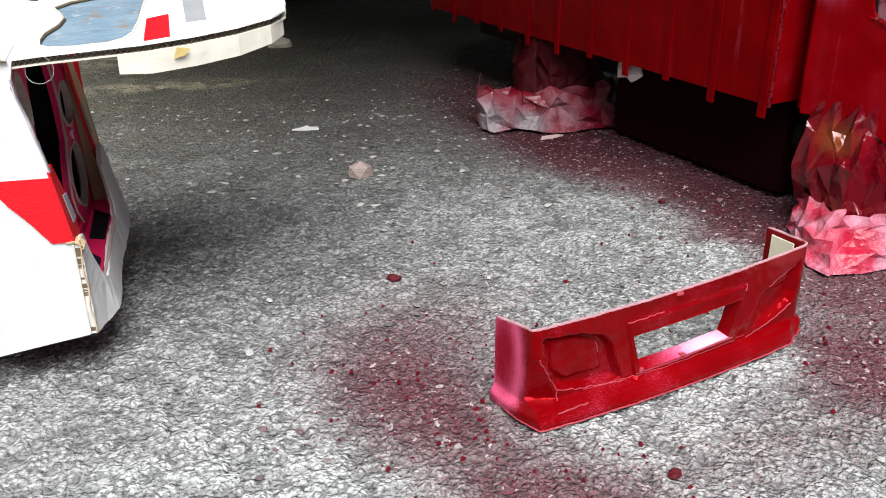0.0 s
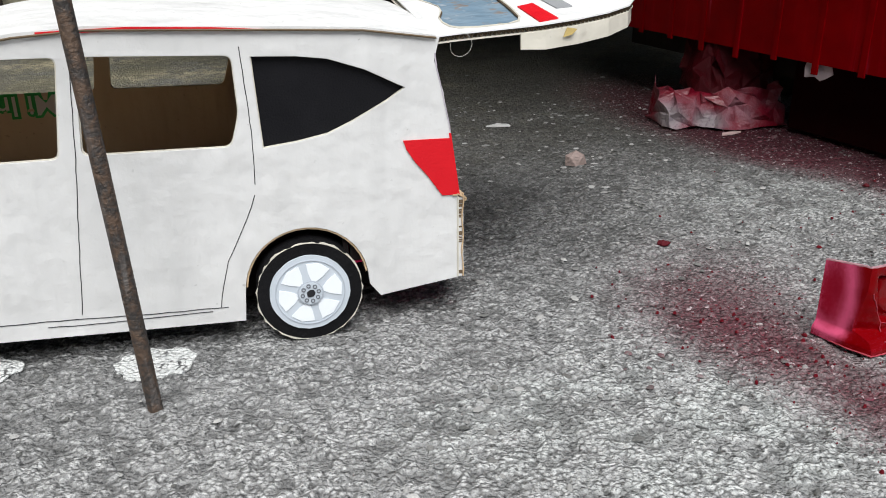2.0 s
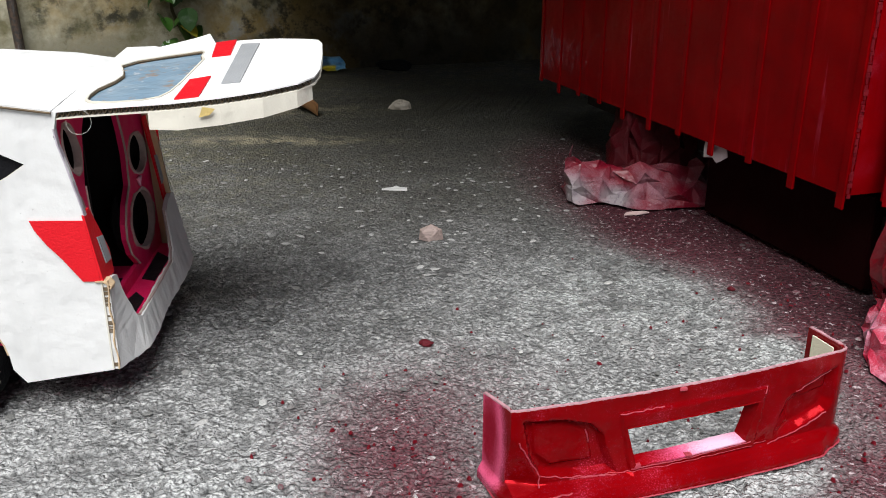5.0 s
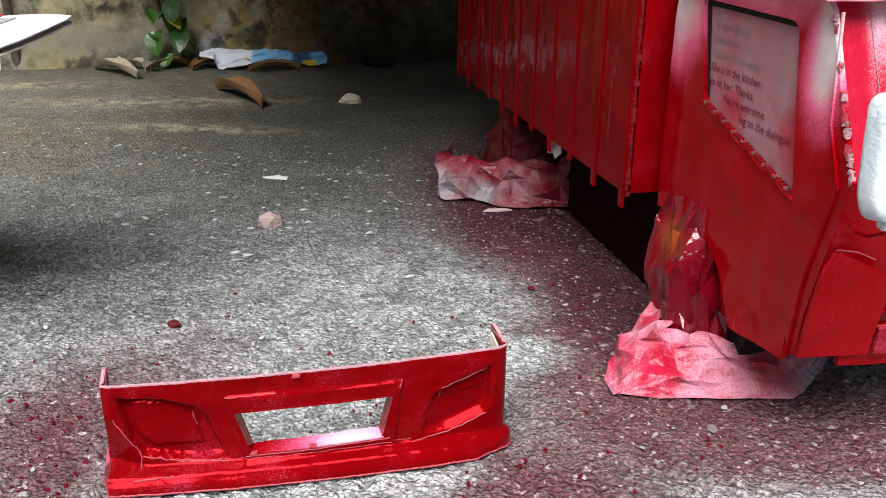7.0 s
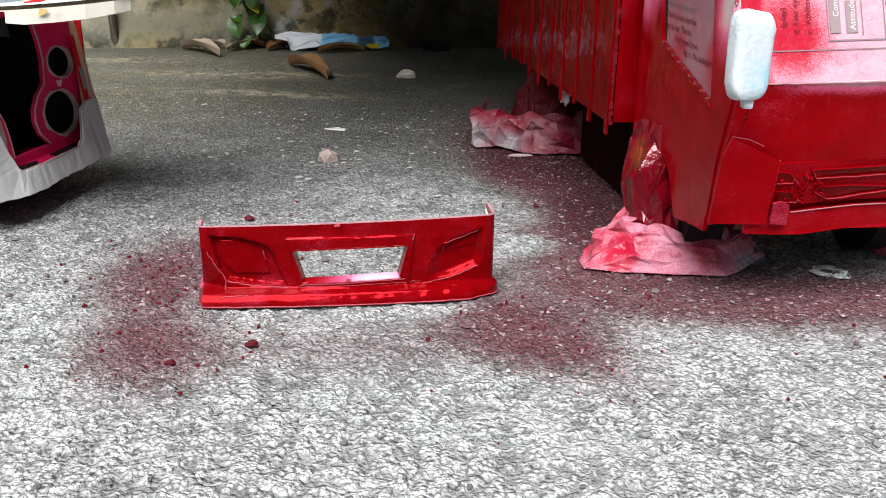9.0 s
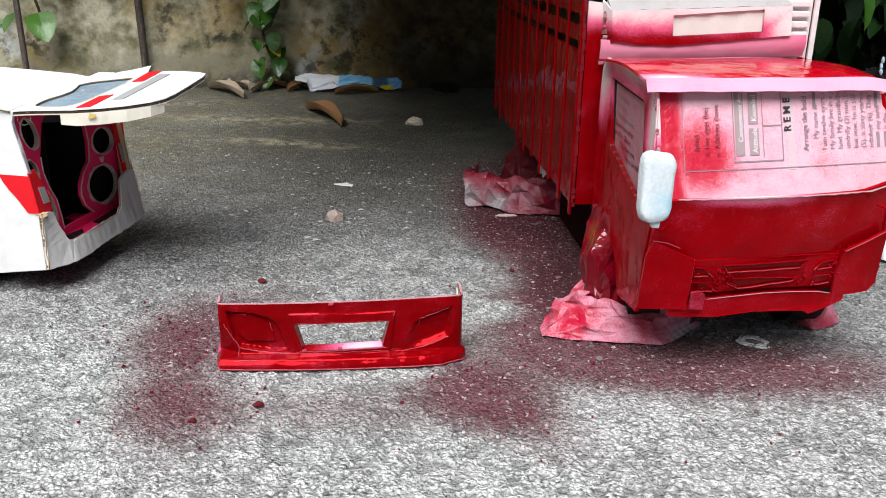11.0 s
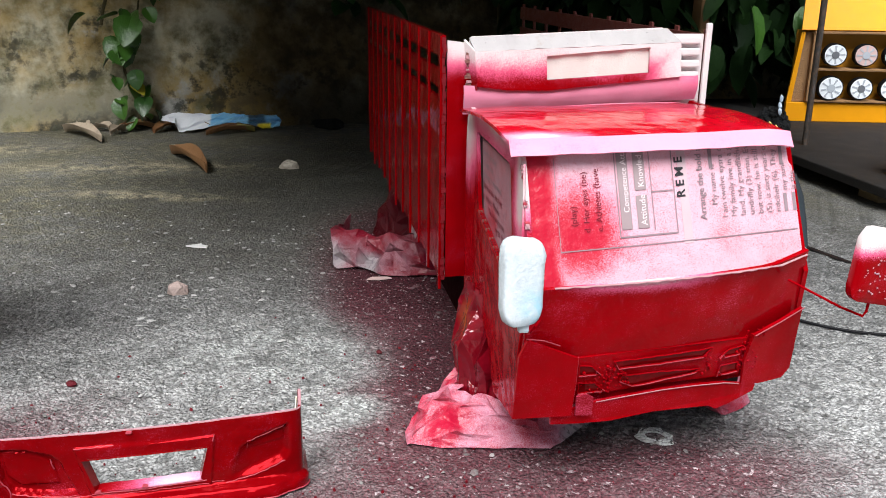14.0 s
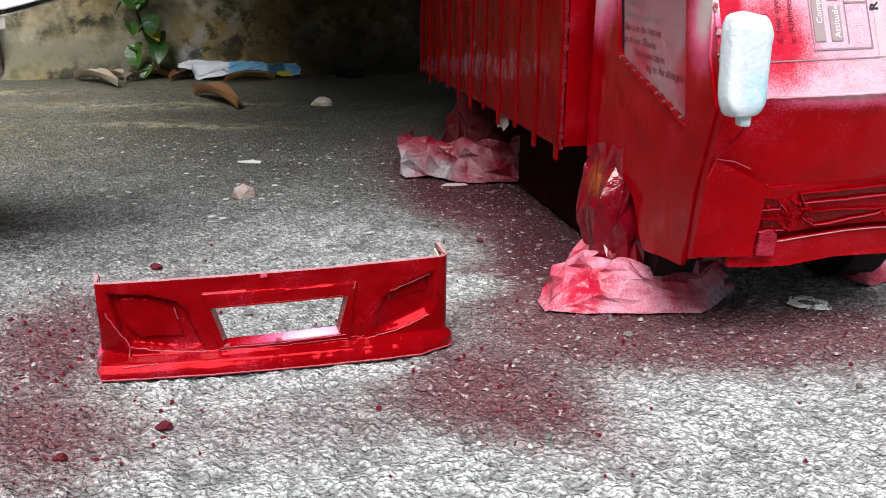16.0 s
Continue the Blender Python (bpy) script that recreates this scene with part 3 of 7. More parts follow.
# ---- white cardboard van ----
def van():
    root = thing("model_van", VAN, "white cardboard model van with its tailgate propped open", "model car")
    width = 0.165
    profile = [(0.0, 0.025), (0.0, 0.077), (-0.004, 0.111), (-0.008, 0.135), (-0.013, 0.152), (-0.010, 0.164), (-0.05, 0.1695), (-0.13, 0.173), (-0.184, 0.175),
               (-0.215, 0.173), (-0.245, 0.169), (-0.29, 0.150), (-0.335, 0.118), (-0.40, 0.106), (-0.435, 0.09), (-0.445, 0.05), (-0.44, 0.020), (-0.40, 0.018)]
    profile += [(-0.365 + 0.034 * math.cos(a), 0.028 + 0.036 * math.sin(a)) for a in (math.pi * (1 - i / 8) for i in range(9))]
    profile += [(-0.32, 0.018), (-0.268, 0.0175), (-0.19, 0.015), (-0.123, 0.013), *[(-0.087 + 0.0345 * math.cos(a), 0.0305 + 0.0345 * math.sin(a)) for a in (radians(172 - 10.25 * i) for i in range(17))], (-0.052, 0.027), (-0.046, 0.019), (-0.02, 0.0225)]
    front = rounded([(-0.292, 0.143), (-0.245, 0.1635), (-0.198, 0.163), (-0.2045, 0.113), (-0.31, 0.113)], 0.004)
    middle = rounded([(-0.190, 0.163), (-0.117, 0.160), (-0.116, 0.130), (-0.121, 0.113), (-0.194, 0.114)], 0.004)
    quarter = [(-0.108, 0.159), (-0.0852, 0.1580), (-0.0693, 0.1559), (-0.0499, 0.1493), (-0.0351, 0.1418), (-0.0287, 0.1386), (-0.0387, 0.1320), (-0.0576, 0.1221), (-0.0712, 0.1162), (-0.0879, 0.1130), (-0.1055, 0.1110)]
    for y, lab in ((0.0, ""), (width - 0.003, "")):
        side = part("side_panel", sheet(profile, (front, middle, quarter), 0.003, Matrix.Translation((0, y, 0)) @ UPRIGHT), M_WHITE if y == 0 else (M_KRAFT), root, lab)
        part("quarter_window", sheet([(-0.1125, 0.163), (-0.02, 0.160), (-0.02, 0.110), (-0.1125, 0.107)], (), 0.001, Matrix.Translation((0, y + (0.0034 if y == 0 else -0.0015), 0)) @ UPRIGHT), M_BLACK, root, "black paper quarter window")
    for win in (front, middle, quarter):
        mid = Vector((sum(p[0] for p in win) / len(win), sum(p[1] for p in win) / len(win)))
        inner = [tuple(mid + (Vector(p) - mid) * 0.985) for p in win]
        part("cut_edge", sheet(win, (inner,), 0.0016, Matrix.Translation((0, 0.0009, 0)) @ UPRIGHT), M_CREAM, root, "rough brown cut edge")
    arc = [(-0.087 + 0.0342 * math.cos(a), 0.0305 + 0.0342 * math.sin(a)) for a in (radians(176 - 9.9 * i) for i in range(18))]
    part("arch_lip", thicken(lofted([[(x, 0.0008, z) for x, z in arc], [(x, 0.016, z) for x, z in arc]]), 0.001), M_KRAFT, root, "bent brown card lining the wheel arch")
    # white outer face of the far side
    part("far_side_facing", sheet(profile, (front, middle, quarter), 0.0006, Matrix.Translation((0, width + 0.0008, 0)) @ UPRIGHT), M_WHITE, root)
    # roof board, and an unseen windscreen sheet in front of it
    line = [(-0.012, 0.1655), (-0.05, 0.171), (-0.09, 0.1735), (-0.13, 0.1752), (-0.184, 0.1772), (-0.215, 0.1752), (-0.245, 0.171)]
    part("roof", thicken(lofted([[(x, y, z + 0.0035 * (1 - ((y - width / 2) / (width / 2)) ** 2) + 0.0005 * noise.noise(Vector((x * 30, y * 30, 0)))) for y in (-0.001 + (width + 0.002) * i / 12 for i in range(13))] for x, z in line]), 0.002), M_ROOF, root, "bright white roof board", True)
    # made up: its height only sets how much light gets in
    part("windscreen", thicken(lofted([[(x, y, z) for y in (0.004, width - 0.004)] for x, z in ((-0.246, 0.171), (-0.275, 0.1585), (-0.310, 0.1375))]), 0.001), M_BLACK, root, "unseen black windscreen sheet, cut short to set the light inside")
    part("bonnet", thicken(lofted([[(x, y, z) for y in (0.0035, width - 0.0035)] for x, z in ((-0.336, 0.119), (-0.40, 0.107), (-0.435, 0.091), (-0.445, 0.05), (-0.44, 0.021))]), 0.002), M_WHITE, root)
    part("roof_strip", thicken(lofted([[(-0.205, -0.0012, 0.1740), (-0.165, -0.0012, 0.1742), (-0.125, -0.0012, 0.1726), (-0.100, -0.0012, 0.1717)], [(-0.205, -0.0012, 0.1752), (-0.165, -0.0012, 0.1760), (-0.125, -0.0012, 0.1742), (-0.100, -0.0012, 0.1722)]]), 0.0006), M_LAMP, root, "red strip under the roof edge")
    part("floor_pan", box(-0.43, -0.07, 0.0035, width - 0.0035, 0.0665, 0.069), M_KRAFT, root)
    # near-black filler that paints in the shade behind the wheel arches
    part("wheel_well", box(-0.43, -0.04, 0.03, width - 0.03, 0.014, 0.0660), M_DARK, root)
    # a dark tube draws the shade below the roof's edge
    top = [(-0.245, 0.1695), (-0.215, 0.1737), (-0.184, 0.1757), (-0.13, 0.1737), (-0.09, 0.1720), (-0.05, 0.1700), (-0.012, 0.1645)]
    part("roof_shade_line", tube([(x, -0.0014 + 0.0003 * math.sin(x * 300), z - 0.0006) for x, z in top], 0.0006, 5), M_FLUTE, root, "dark line for the shade under the roof edge")
    # drawn door lines
    lines = [[(-0.113, 0.164), (-0.1105, 0.120), (-0.1112, 0.092)], [(-0.1118, 0.086), (-0.117, 0.073), (-0.129, 0.050), (-0.1345, 0.030), (-0.1355, 0.0225)],
             [(-0.1315, 0.0225), (-0.17, 0.0235), (-0.225, 0.026), (-0.30, 0.027)], [(-0.1925, 0.161), (-0.197, 0.113), (-0.207, 0.028)], [(-0.14, 0.0208), (-0.20, 0.0215), (-0.225, 0.0225)]]
    for ln in lines:
        pen = random.Random(int(-ln[0][0] * 1e4))
        stroke = []
        for (xa, za), (xb, zb) in zip(ln, ln[1:]):
            k = max(2, int(math.hypot(xb - xa, zb - za) / 0.006))
            stroke += [(xa + (xb - xa) * i / k + pen.uniform(-0.0002, 0.0002), -0.0001, za + (zb - za) * i / k + pen.uniform(-0.0002, 0.0002)) for i in range(k)]
        part("door_line", tube(stroke + [(ln[-1][0], -0.0001, ln[-1][1])], 0.00025, 5), M_INK, root, "thin hand-drawn ink line")
    # writing of the old carton inside the far side, upside down
    inner = Matrix.Translation((-0.2275, width - 0.0036, 0.1130)) @ pose(0, 0, 0, 90) @ pose(0, 0, 0, 0, 0, 180)
    band = part("printed_band", box(-0.30, -0.226, width - 0.0034, width - 0.0031, 0.0975, 0.1145), M_KRAFT, root)
    writing("Mi Instan", 0.0190, inner, M_GREEN_INK, root, "carton_print", 0.0019)
    writing("Mi Instan", 0.0190, Matrix.Translation((0, -0.0005, 0)) @ inner, M_CREAM, root, "carton_print", 0.0001)
    # tail lamp, bent round the corner
    part("tail_lamp", sheet([(-0.0309, 0.1098), (-0.0180, 0.1096), (-0.0042, 0.1093), (-0.0022, 0.0940), (-0.0003, 0.0764), (-0.0091, 0.0766), (-0.0175, 0.0888), (-0.0246, 0.0975), (-0.0290, 0.1045)], (), 0.0006, Matrix.Translation((0, -0.0008, 0)) @ UPRIGHT), M_LAMP, root, "red paper tail lamp")
    def upright_back(points, holes=(), thick=0.001, x=0.0, lean=0.0):
        """A board across the van's rear: points are y and z, x its outer face at z 0.05, lean its slope towards the roof."""
        bm = sheet(points, holes, thick, pose(x, 0, 0) @ pose(0, 0, 0, 0, 0, 90) @ UPRIGHT)
        for v in bm.verts:
            v.co.x -= lean * (v.co.z - 0.05)
        return bm
    part("tail_lamp", upright_back([(-0.0006, 0.112), (0.0085, 0.1135), (0.0145, 0.101), (0.0205, 0.0865), (0.0175, 0.0745), (-0.0006, 0.0765)], (), 0.0012, 0.0048, 0.14), M_LAMP, root, "red paper tail lamp")
    part("tail_lamp", upright_back([(width - 0.011, 0.130), (width - 0.001, 0.130), (width + 0.0085, 0.0735), (width - 0.010, 0.066)], (), 0.0012, 0.0010, 0.14), M_LAMP, root, "red paper tail lamp")
    part("lamp_patch", upright_back([(0.0065, 0.098), (0.0145, 0.0965), (0.0170, 0.0825), (0.0085, 0.0830)], (), 0.0006, 0.0057, 0.14), M_GREY, root, "grey paper patch on the lamp")
    part("lamp_patch", upright_back([(width - 0.009, 0.104), (width - 0.0025, 0.103), (width - 0.001, 0.086), (width - 0.009, 0.084)], (), 0.0006, 0.0020, 0.14), M_GREY, root, "grey paper patch on the lamp")
    # rear bumper: a white board with a deep notch, standing out towards its foot
    rough = random.Random(6)
    u = [(0.0, 0.0255), (0.0, 0.0745), (0.0085, 0.0755), (0.0166, 0.0735), (0.0205, 0.060), (0.0275, 0.0440), (0.034, 0.0412), (0.060, 0.0405), (0.090, 0.0408), (0.118, 0.0415), (0.126, 0.047), (0.1315, 0.058), (0.1375, 0.0705), (0.150, 0.0750), (0.160, 0.0760), (0.1685, 0.0745), (0.1675, 0.058), (0.1655, 0.042), (0.1645, 0.0270), (0.130, 0.0250), (0.10, 0.0240), (0.05, 0.0230), (0.02, 0.0240)]
    fine = []
    for a, b in zip(u, u[1:] + u[:1]):
        k = max(1, int((Vector(b) - Vector(a)).length / 0.004))
        fine += [(a[0] + (b[0] - a[0]) * i / k + (rough.uniform(-0.0004, 0.0004) if i else 0), a[1] + (b[1] - a[1]) * i / k + (rough.uniform(-0.0005, 0.0005) if i else 0)) for i in range(k)]
    bm = upright_back(fine, (), 0.003, 0.0, 0.0)
    for v in bm.verts:
        v.co.x += 0.0034 + min(1, max(0, v.co.y / 0.03)) * 0.21 * (0.062 - v.co.z) + 0.0010 * math.sin(v.co.y * 55)
    part("rear_bumper", bm, M_WHITE, root, "white card bumper with torn edges")
    edge = [(0.0205, 0.060), (0.0275, 0.0440), (0.034, 0.0412), (0.060, 0.0405), (0.090, 0.0408), (0.118, 0.0415), (0.126, 0.047), (0.1375, 0.0705)]
    part("torn_edge", tube([(0.0022 + 0.21 * (0.062 - z), y, z + 0.0003) for y, z in edge], 0.0009, 6), M_TORN, root, "ragged grey-brown cut edge")
    y, z0, z1 = -0.0006, 0.027, 0.076
    z = z0
    while z < z1 - 0.002:
        h = rough.uniform(0.0009, 0.0034)
        part("flute", box(0.0004, 0.0024 + 0.0008 * rough.random(), y + 0.0002 + 0.0010 * rough.random(), y + 0.0030, z, z + h * 0.75), M_FLUTE if rough.random() < 0.9 else M_KRAFT, root)
        z += h
    part("flute", box(0.0005, 0.0027, y + 0.0012, y + 0.0036, z0, z1 - 0.001), M_FLUTE, root)
    liner = [(0.0030 + 0.0005 * math.sin(k * 1.3) + 0.0010 * max(0, 0.2 - k / 12) + 0.0012 * max(0, k / 12 - 0.85), z0 - 0.001 + (z1 - z0 + 0.002) * k / 12) for k in range(13)]
    part("corner_liner", thicken(lofted([[(x, yy + 0.0004 * math.sin(z * 400), z) for x, z in liner] for yy in (y - 0.0006, y + 0.0012)]), 0.0006), M_KRAFT, root, "brown liner along the open corner")
    part("corner_liner", box(-0.0004, 0.0004, y - 0.0004, y + 0.001, z0 - 0.001, z1 - 0.001), M_CREAM, root)
    part("torn_tuft", thicken(lofted([[(-0.0030, yy, 0.0766), (0.0005, yy, 0.0768), (0.0030, yy, 0.0752 + 0.0006 * k), (0.0052, yy, 0.0738), (0.0044, yy, 0.0722 - 0.0005 * k)] for k, yy in enumerate((-0.0012, 0.0010, 0.0032, 0.0050))]), 0.0008), M_KRAFT, root, "bent brown liner at the corner")
    # luggage space lined with magenta paper, round speaker holes
    def oval(cy, cz, hy, hz, vy, vz, n=28):
        """A sheared round cut: centre, half width and half height as vectors."""
        return [(cy + hy * math.cos(a) + vy * math.sin(a), cz + hz * math.cos(a) + vz * math.sin(a)) for a in (2 * math.pi * i / n for i in range(n))]
    holes = [oval(0.1375, 0.1105, 0.0190, -0.0040, 0.0036, 0.0122), oval(0.1265, 0.0692, 0.0255, -0.0065, 0.0064, 0.0175), oval(0.0225, 0.1405, 0.0110, -0.0046, 0.0, 0.0130), oval(0.0165, 0.1075, 0.0092, -0.0040, 0.0, 0.0112), oval(0.0335, 0.0690, 0.0075, 0.0010, -0.0030, 0.0175)]
    arch = [(0.0490, 0.0475), (0.0480, 0.060), (0.0450, 0.0760), (0.0370, 0.0900), (0.0320, 0.1050), (0.0320, 0.1183), (0.0375, 0.1320), (0.0425, 0.1460), (0.050, 0.153), (0.096, 0.153), (0.1045, 0.1470), (0.1090, 0.1300), (0.1105, 0.1158), (0.1070, 0.0970), (0.0940, 0.0880), (0.0865, 0.0780), (0.0850, 0.0690), (0.0890, 0.0580), (0.1010, 0.0475)]
    face = [(0.0035, 0.036), (0.0035, 0.160), (0.05, 0.1645), (0.11, 0.1635), (0.1610, 0.159), (0.1615, 0.12), (0.1615, 0.036)]
    part("speaker_panel", upright_back(face, [arch] + holes, 0.003, -0.0095, 0.04), M_MAGENTA, root, "magenta speaker panel with round holes")
    def torn(points, grow, seed):
        """A ragged ring round a cut."""
        rnd = random.Random(seed)
        mid = Vector((sum(p[0] for p in points) / len(points), sum(p[1] for p in points) / len(points)))
        outer = [tuple(mid + (Vector(p) - mid) * (1 + grow * rnd.uniform(0.4, 1.5))) for p in points]
        inner = [tuple(mid + (Vector(p) - mid) * (1 - 0.02 * rnd.random())) for p in points]
        return outer, inner
    for k, h in enumerate(holes):
        outer, inner = torn(h, 0.10, k)
        part("torn_rim", upright_back(outer, [inner], 0.0042, -0.0088, 0.04), M_TORN, root, "torn grey-brown rim of the cut")
        mid = Vector((sum(p[0] for p in h) / len(h), sum(p[1] for p in h) / len(h)))
        part("speaker_cone", upright_back([tuple(mid + (Vector(p) - mid) * 1.15) for p in h], (), 0.001, -0.020, 0.04), M_BLACK, root, "black speaker cone")
    part("torn_rim", tube([(-0.0090 + 0.0002 * (i % 3) - 0.04 * (z - 0.05), y, z) for i, (y, z) in enumerate(arch[10:])], 0.0007, 5), M_TORN, root, "torn edge of the middle opening")
    part("torn_rim", tube([(-0.0090 - 0.04 * (z - 0.05), y, z) for y, z in arch[:6]], 0.0005, 5), M_TORN, root, "torn edge of the middle opening")
    part("paper_bit", crumple(box(-0.0112, -0.0096, 0.1265, 0.1335, 0.0905, 0.0965, 0.0006), 0.0016, 300), plain("pink_paper_bit", (0.75, 0.35, 0.48), 0.7, 0.2), root, "crumpled pink paper bit glued on the panel")
    part("load_floor", box(-0.062, 0.0045, 0.006, width - 0.006, 0.0385, 0.0400), M_MAGENTA, root, "magenta load floor")
    for k, pts in enumerate(([(-0.008, 0.030), (0.003, 0.030), (0.003, 0.060), (-0.004, 0.070), (-0.008, 0.050)], [(-0.040, 0.040), (-0.012, 0.060), (-0.010, 0.092), (-0.040, 0.095)], [(-0.006, 0.092), (0.003, 0.088), (0.003, 0.128), (-0.007, 0.140)])):
        part("floor_patch", sheet(pts, (), 0.0006, Matrix.Translation((0, 0, 0.0408))), M_BLACK, root, "black paper patch on the load floor")
    part("grey_card", thicken(lofted([[(-0.040, 0.044, 0.1590), (-0.040, 0.112, 0.1590)], [(-0.038, 0.046, 0.1440), (-0.038, 0.112, 0.1330)]]), 0.001), plain("dark_grey_card", (0.075, 0.073, 0.080), 0.7, 0.3), root, "dark grey card hanging inside under the roof")
    strip = [(-0.0128, 0.1560), (-0.0120, 0.1480), (-0.0100, 0.1400), (-0.0075, 0.1280), (-0.0055, 0.1180), (-0.0045, 0.1115)]
    part("peeled_edge", crumple(thicken(lofted([[(x + 0.0006, yy, z) for x, z in strip] for yy in (-0.0004, 0.0015, 0.0038)]), 0.0006), 0.0007, 250), plain("greyish_peeled_paper", (0.46, 0.42, 0.47), 0.7, 0.3), root, "peeled greyish paper on the panel's rear edge")
    part("bulkhead", box(-0.066, -0.063, 0.0035, width - 0.0035, 0.034, 0.164), M_DARK, root)
    for y in (0.0045, width - 0.0075):
        part("speaker_box_side", box(-0.062, -0.016, y, y + 0.002, 0.0405, 0.157), M_DARK, root)
    for y in (0.045, 0.116):
        part("box_wall", box(-0.058, -0.0145, y - 0.001, y + 0.001, 0.0405, 0.150), M_DARK, root)
    part("far_edge", box(-0.014, -0.004, width - 0.0004, width + 0.0012, 0.066, 0.160), M_LAMP, root)
    # tailgate, its plane rising outwards and across
    def gate_z(x, y):
        return 0.1655 + 0.075 * x + 0.085 * y
    gate = [(-0.012, 0.0), (0.0, 0.0003), (0.022, -0.0012), (0.045, -0.0030), (0.068, -0.0005), (0.088, 0.0050), (0.105, 0.0145), (0.1125, 0.0250), (0.1145, 0.040), (0.1140, 0.075), (0.1125, 0.105), (0.1095, 0.1170), (0.102, 0.1230), (0.085, 0.1310), (0.070, 0.1350), (0.055, 0.1350), (0.045, 0.1300), (0.020, 0.1270), (0.006, 0.1400), (-0.012, 0.1440)]
    pane = [(0.0, 0.0160), (-0.0015, 0.026), (-0.0005, 0.038), (0.0045, 0.052), (0.0060, 0.064), (0.0030, 0.076), (-0.0015, 0.090), (0.0060, 0.100), (0.020, 0.1050), (0.040, 0.1110), (0.0425, 0.1080), (0.0425, 0.098), (0.0450, 0.088), (0.0440, 0.065), (0.0425, 0.040), (0.0405, 0.018), (0.0370, 0.0095), (0.030, 0.0065), (0.014, 0.0075), (0.004, 0.0110)]
    tilt = Matrix(((1, 0, 0, 0), (0, 1, 0, 0), (0.075, 0.085, 1, 0.1655), (0, 0, 0, 1)))
    tail = part("tailgate", sheet(gate, (pane,), 0.0008, tilt), M_ROOF, root, "open white card tailgate")
    part("lower_liner", sheet([(x, y + 0.0006) for x, y in gate], (pane,), 0.0008, Matrix.Translation((0, 0, -0.0036)) @ tilt), M_CREAM, tail)
    def rim_at(x):
        for (xa, ya), (xb, yb) in zip(gate, gate[1:]):
            if xa <= x <= xb:
                return ya + (yb - ya) * (x - xa) / (xb - xa)
        return gate[7][1]
    top, low = [], []
    for k in range(96):
        x = -0.010 + 0.121 * k / 95
        y = rim_at(x) + 0.0005
        z = gate_z(x, y) - (0.0010 if k % 2 else 0.0034)
        top.append((x, y, z))
        low.append((x, y + 0.004, z))
    part("fluting", thicken(lofted([top, low]), 0.0004), M_FLUTE, tail, "wavy flutes in the cut edge")
    part("rear_window", sheet([(0.021 + (x - 0.021) * 1.08, 0.058 + (y - 0.058) * 1.04) for x, y in pane], (), 0.0006, Matrix.Translation((0, 0, -0.0016)) @ tilt), M_FILM, tail, "crinkled bluish plastic window film")
    outer, inner = torn(pane, 0.035, 9)
    part("cut_edge", sheet(outer, (inner,), 0.0004, Matrix.Translation((0, 0, 0.0005)) @ tilt), M_CREAM, tail, "ragged cut round the window")
    for ring in (tube([(x, y, gate_z(x, y) - 0.0006) for x, y in pane + pane[:1]], 0.0008, 5),):
        part("cut_shadow", ring, M_FLUTE, tail, "dark line of the cut")
    for pts in ([(0.0460, 0.1315), (0.0580, 0.1350), (0.0600, 0.0930), (0.0495, 0.0915)], [(0.0465, 0.0390), (0.0570, 0.0430), (0.0575, 0.0030), (0.0460, 0.0010)]):
        part("red_mark", sheet(pts, (), 0.0007, Matrix.Translation((0, 0, 0.0008)) @ tilt), M_LAMP, tail, "red paper lamp on the tailgate")
    part("grey_bar", sheet([(0.0630, 0.1205), (0.0740, 0.1190), (0.0745, 0.0250), (0.0650, 0.0250)], (), 0.0007, Matrix.Translation((0, 0, 0.0008)) @ tilt), M_GREY, tail, "grey paper panel")
    part("side_flap", thicken(lofted([[(0.008, 0.113, gate_z(0.008, 0.113)), (0.028, 0.120, gate_z(0.028, 0.120)), (0.046, 0.130, gate_z(0.046, 0.130))], [(0.012, 0.124, 0.1790), (0.030, 0.142, 0.1820), (0.0385, 0.1535, 0.1838)]]), 0.0015), M_ROOF, tail, "loose flap folded up")
    lip = [(0.034, -0.0035), (0.048, -0.0036), (0.068, -0.0010), (0.088, 0.0045), (0.104, 0.0140), (0.111, 0.0245)]
    part("lower_lip", thicken(lofted([[(x, y, gate_z(x, y) - 0.0036) for x, y in lip], [(x, y - 0.0006, gate_z(x, y) - 0.0036 - h) for (x, y), h in zip(lip, (0.0082, 0.0098, 0.0098, 0.0095, 0.0085, 0.0080))]]), 0.0016), M_CREAM, tail, "cream card lip with a glue stain")
    part("glue_stain", sheet([(0.058, 0.1615), (0.063, 0.1625), (0.066, 0.1655), (0.060, 0.1665)], (), 0.0004, Matrix.Translation((0, -0.0040, 0)) @ UPRIGHT), plain("ochre_glue", (0.56, 0.42, 0.16), 0.4, 0.2), tail)
    part("loose_thread", tube([(0.001 + 0.006 * math.sin(a), -0.003, 0.160 + 0.0062 * math.cos(a * 0.97)) for a in (i * 0.42 for i in range(13))], 0.00010, 4), M_HAIR, tail)
    # wheels
    for wx, wy, turn in ((-0.0868, -0.0055, 0), (-0.365, -0.0055, 0), (-0.0868, width + 0.0055, 180), (-0.365, width + 0.0055, 180)):
        m = Matrix.Translation((wx, wy, 0.0287)) @ pose(0, 0, 0, 90, 0, 0) @ pose(0, 0, 0, 0, turn, 12) @ Matrix.Diagonal((0.957, 0.957, 1, 1))
        def place(bm, dz):
            bm.transform(m @ Matrix.Translation((0, 0, dz)))
            return bm
        wheel = part("wheel", place(disc(0.0305, 0.016, 44, 0.012, seed=2), 0.0), M_TYRE, root, "black painted card wheel with a printed rim")
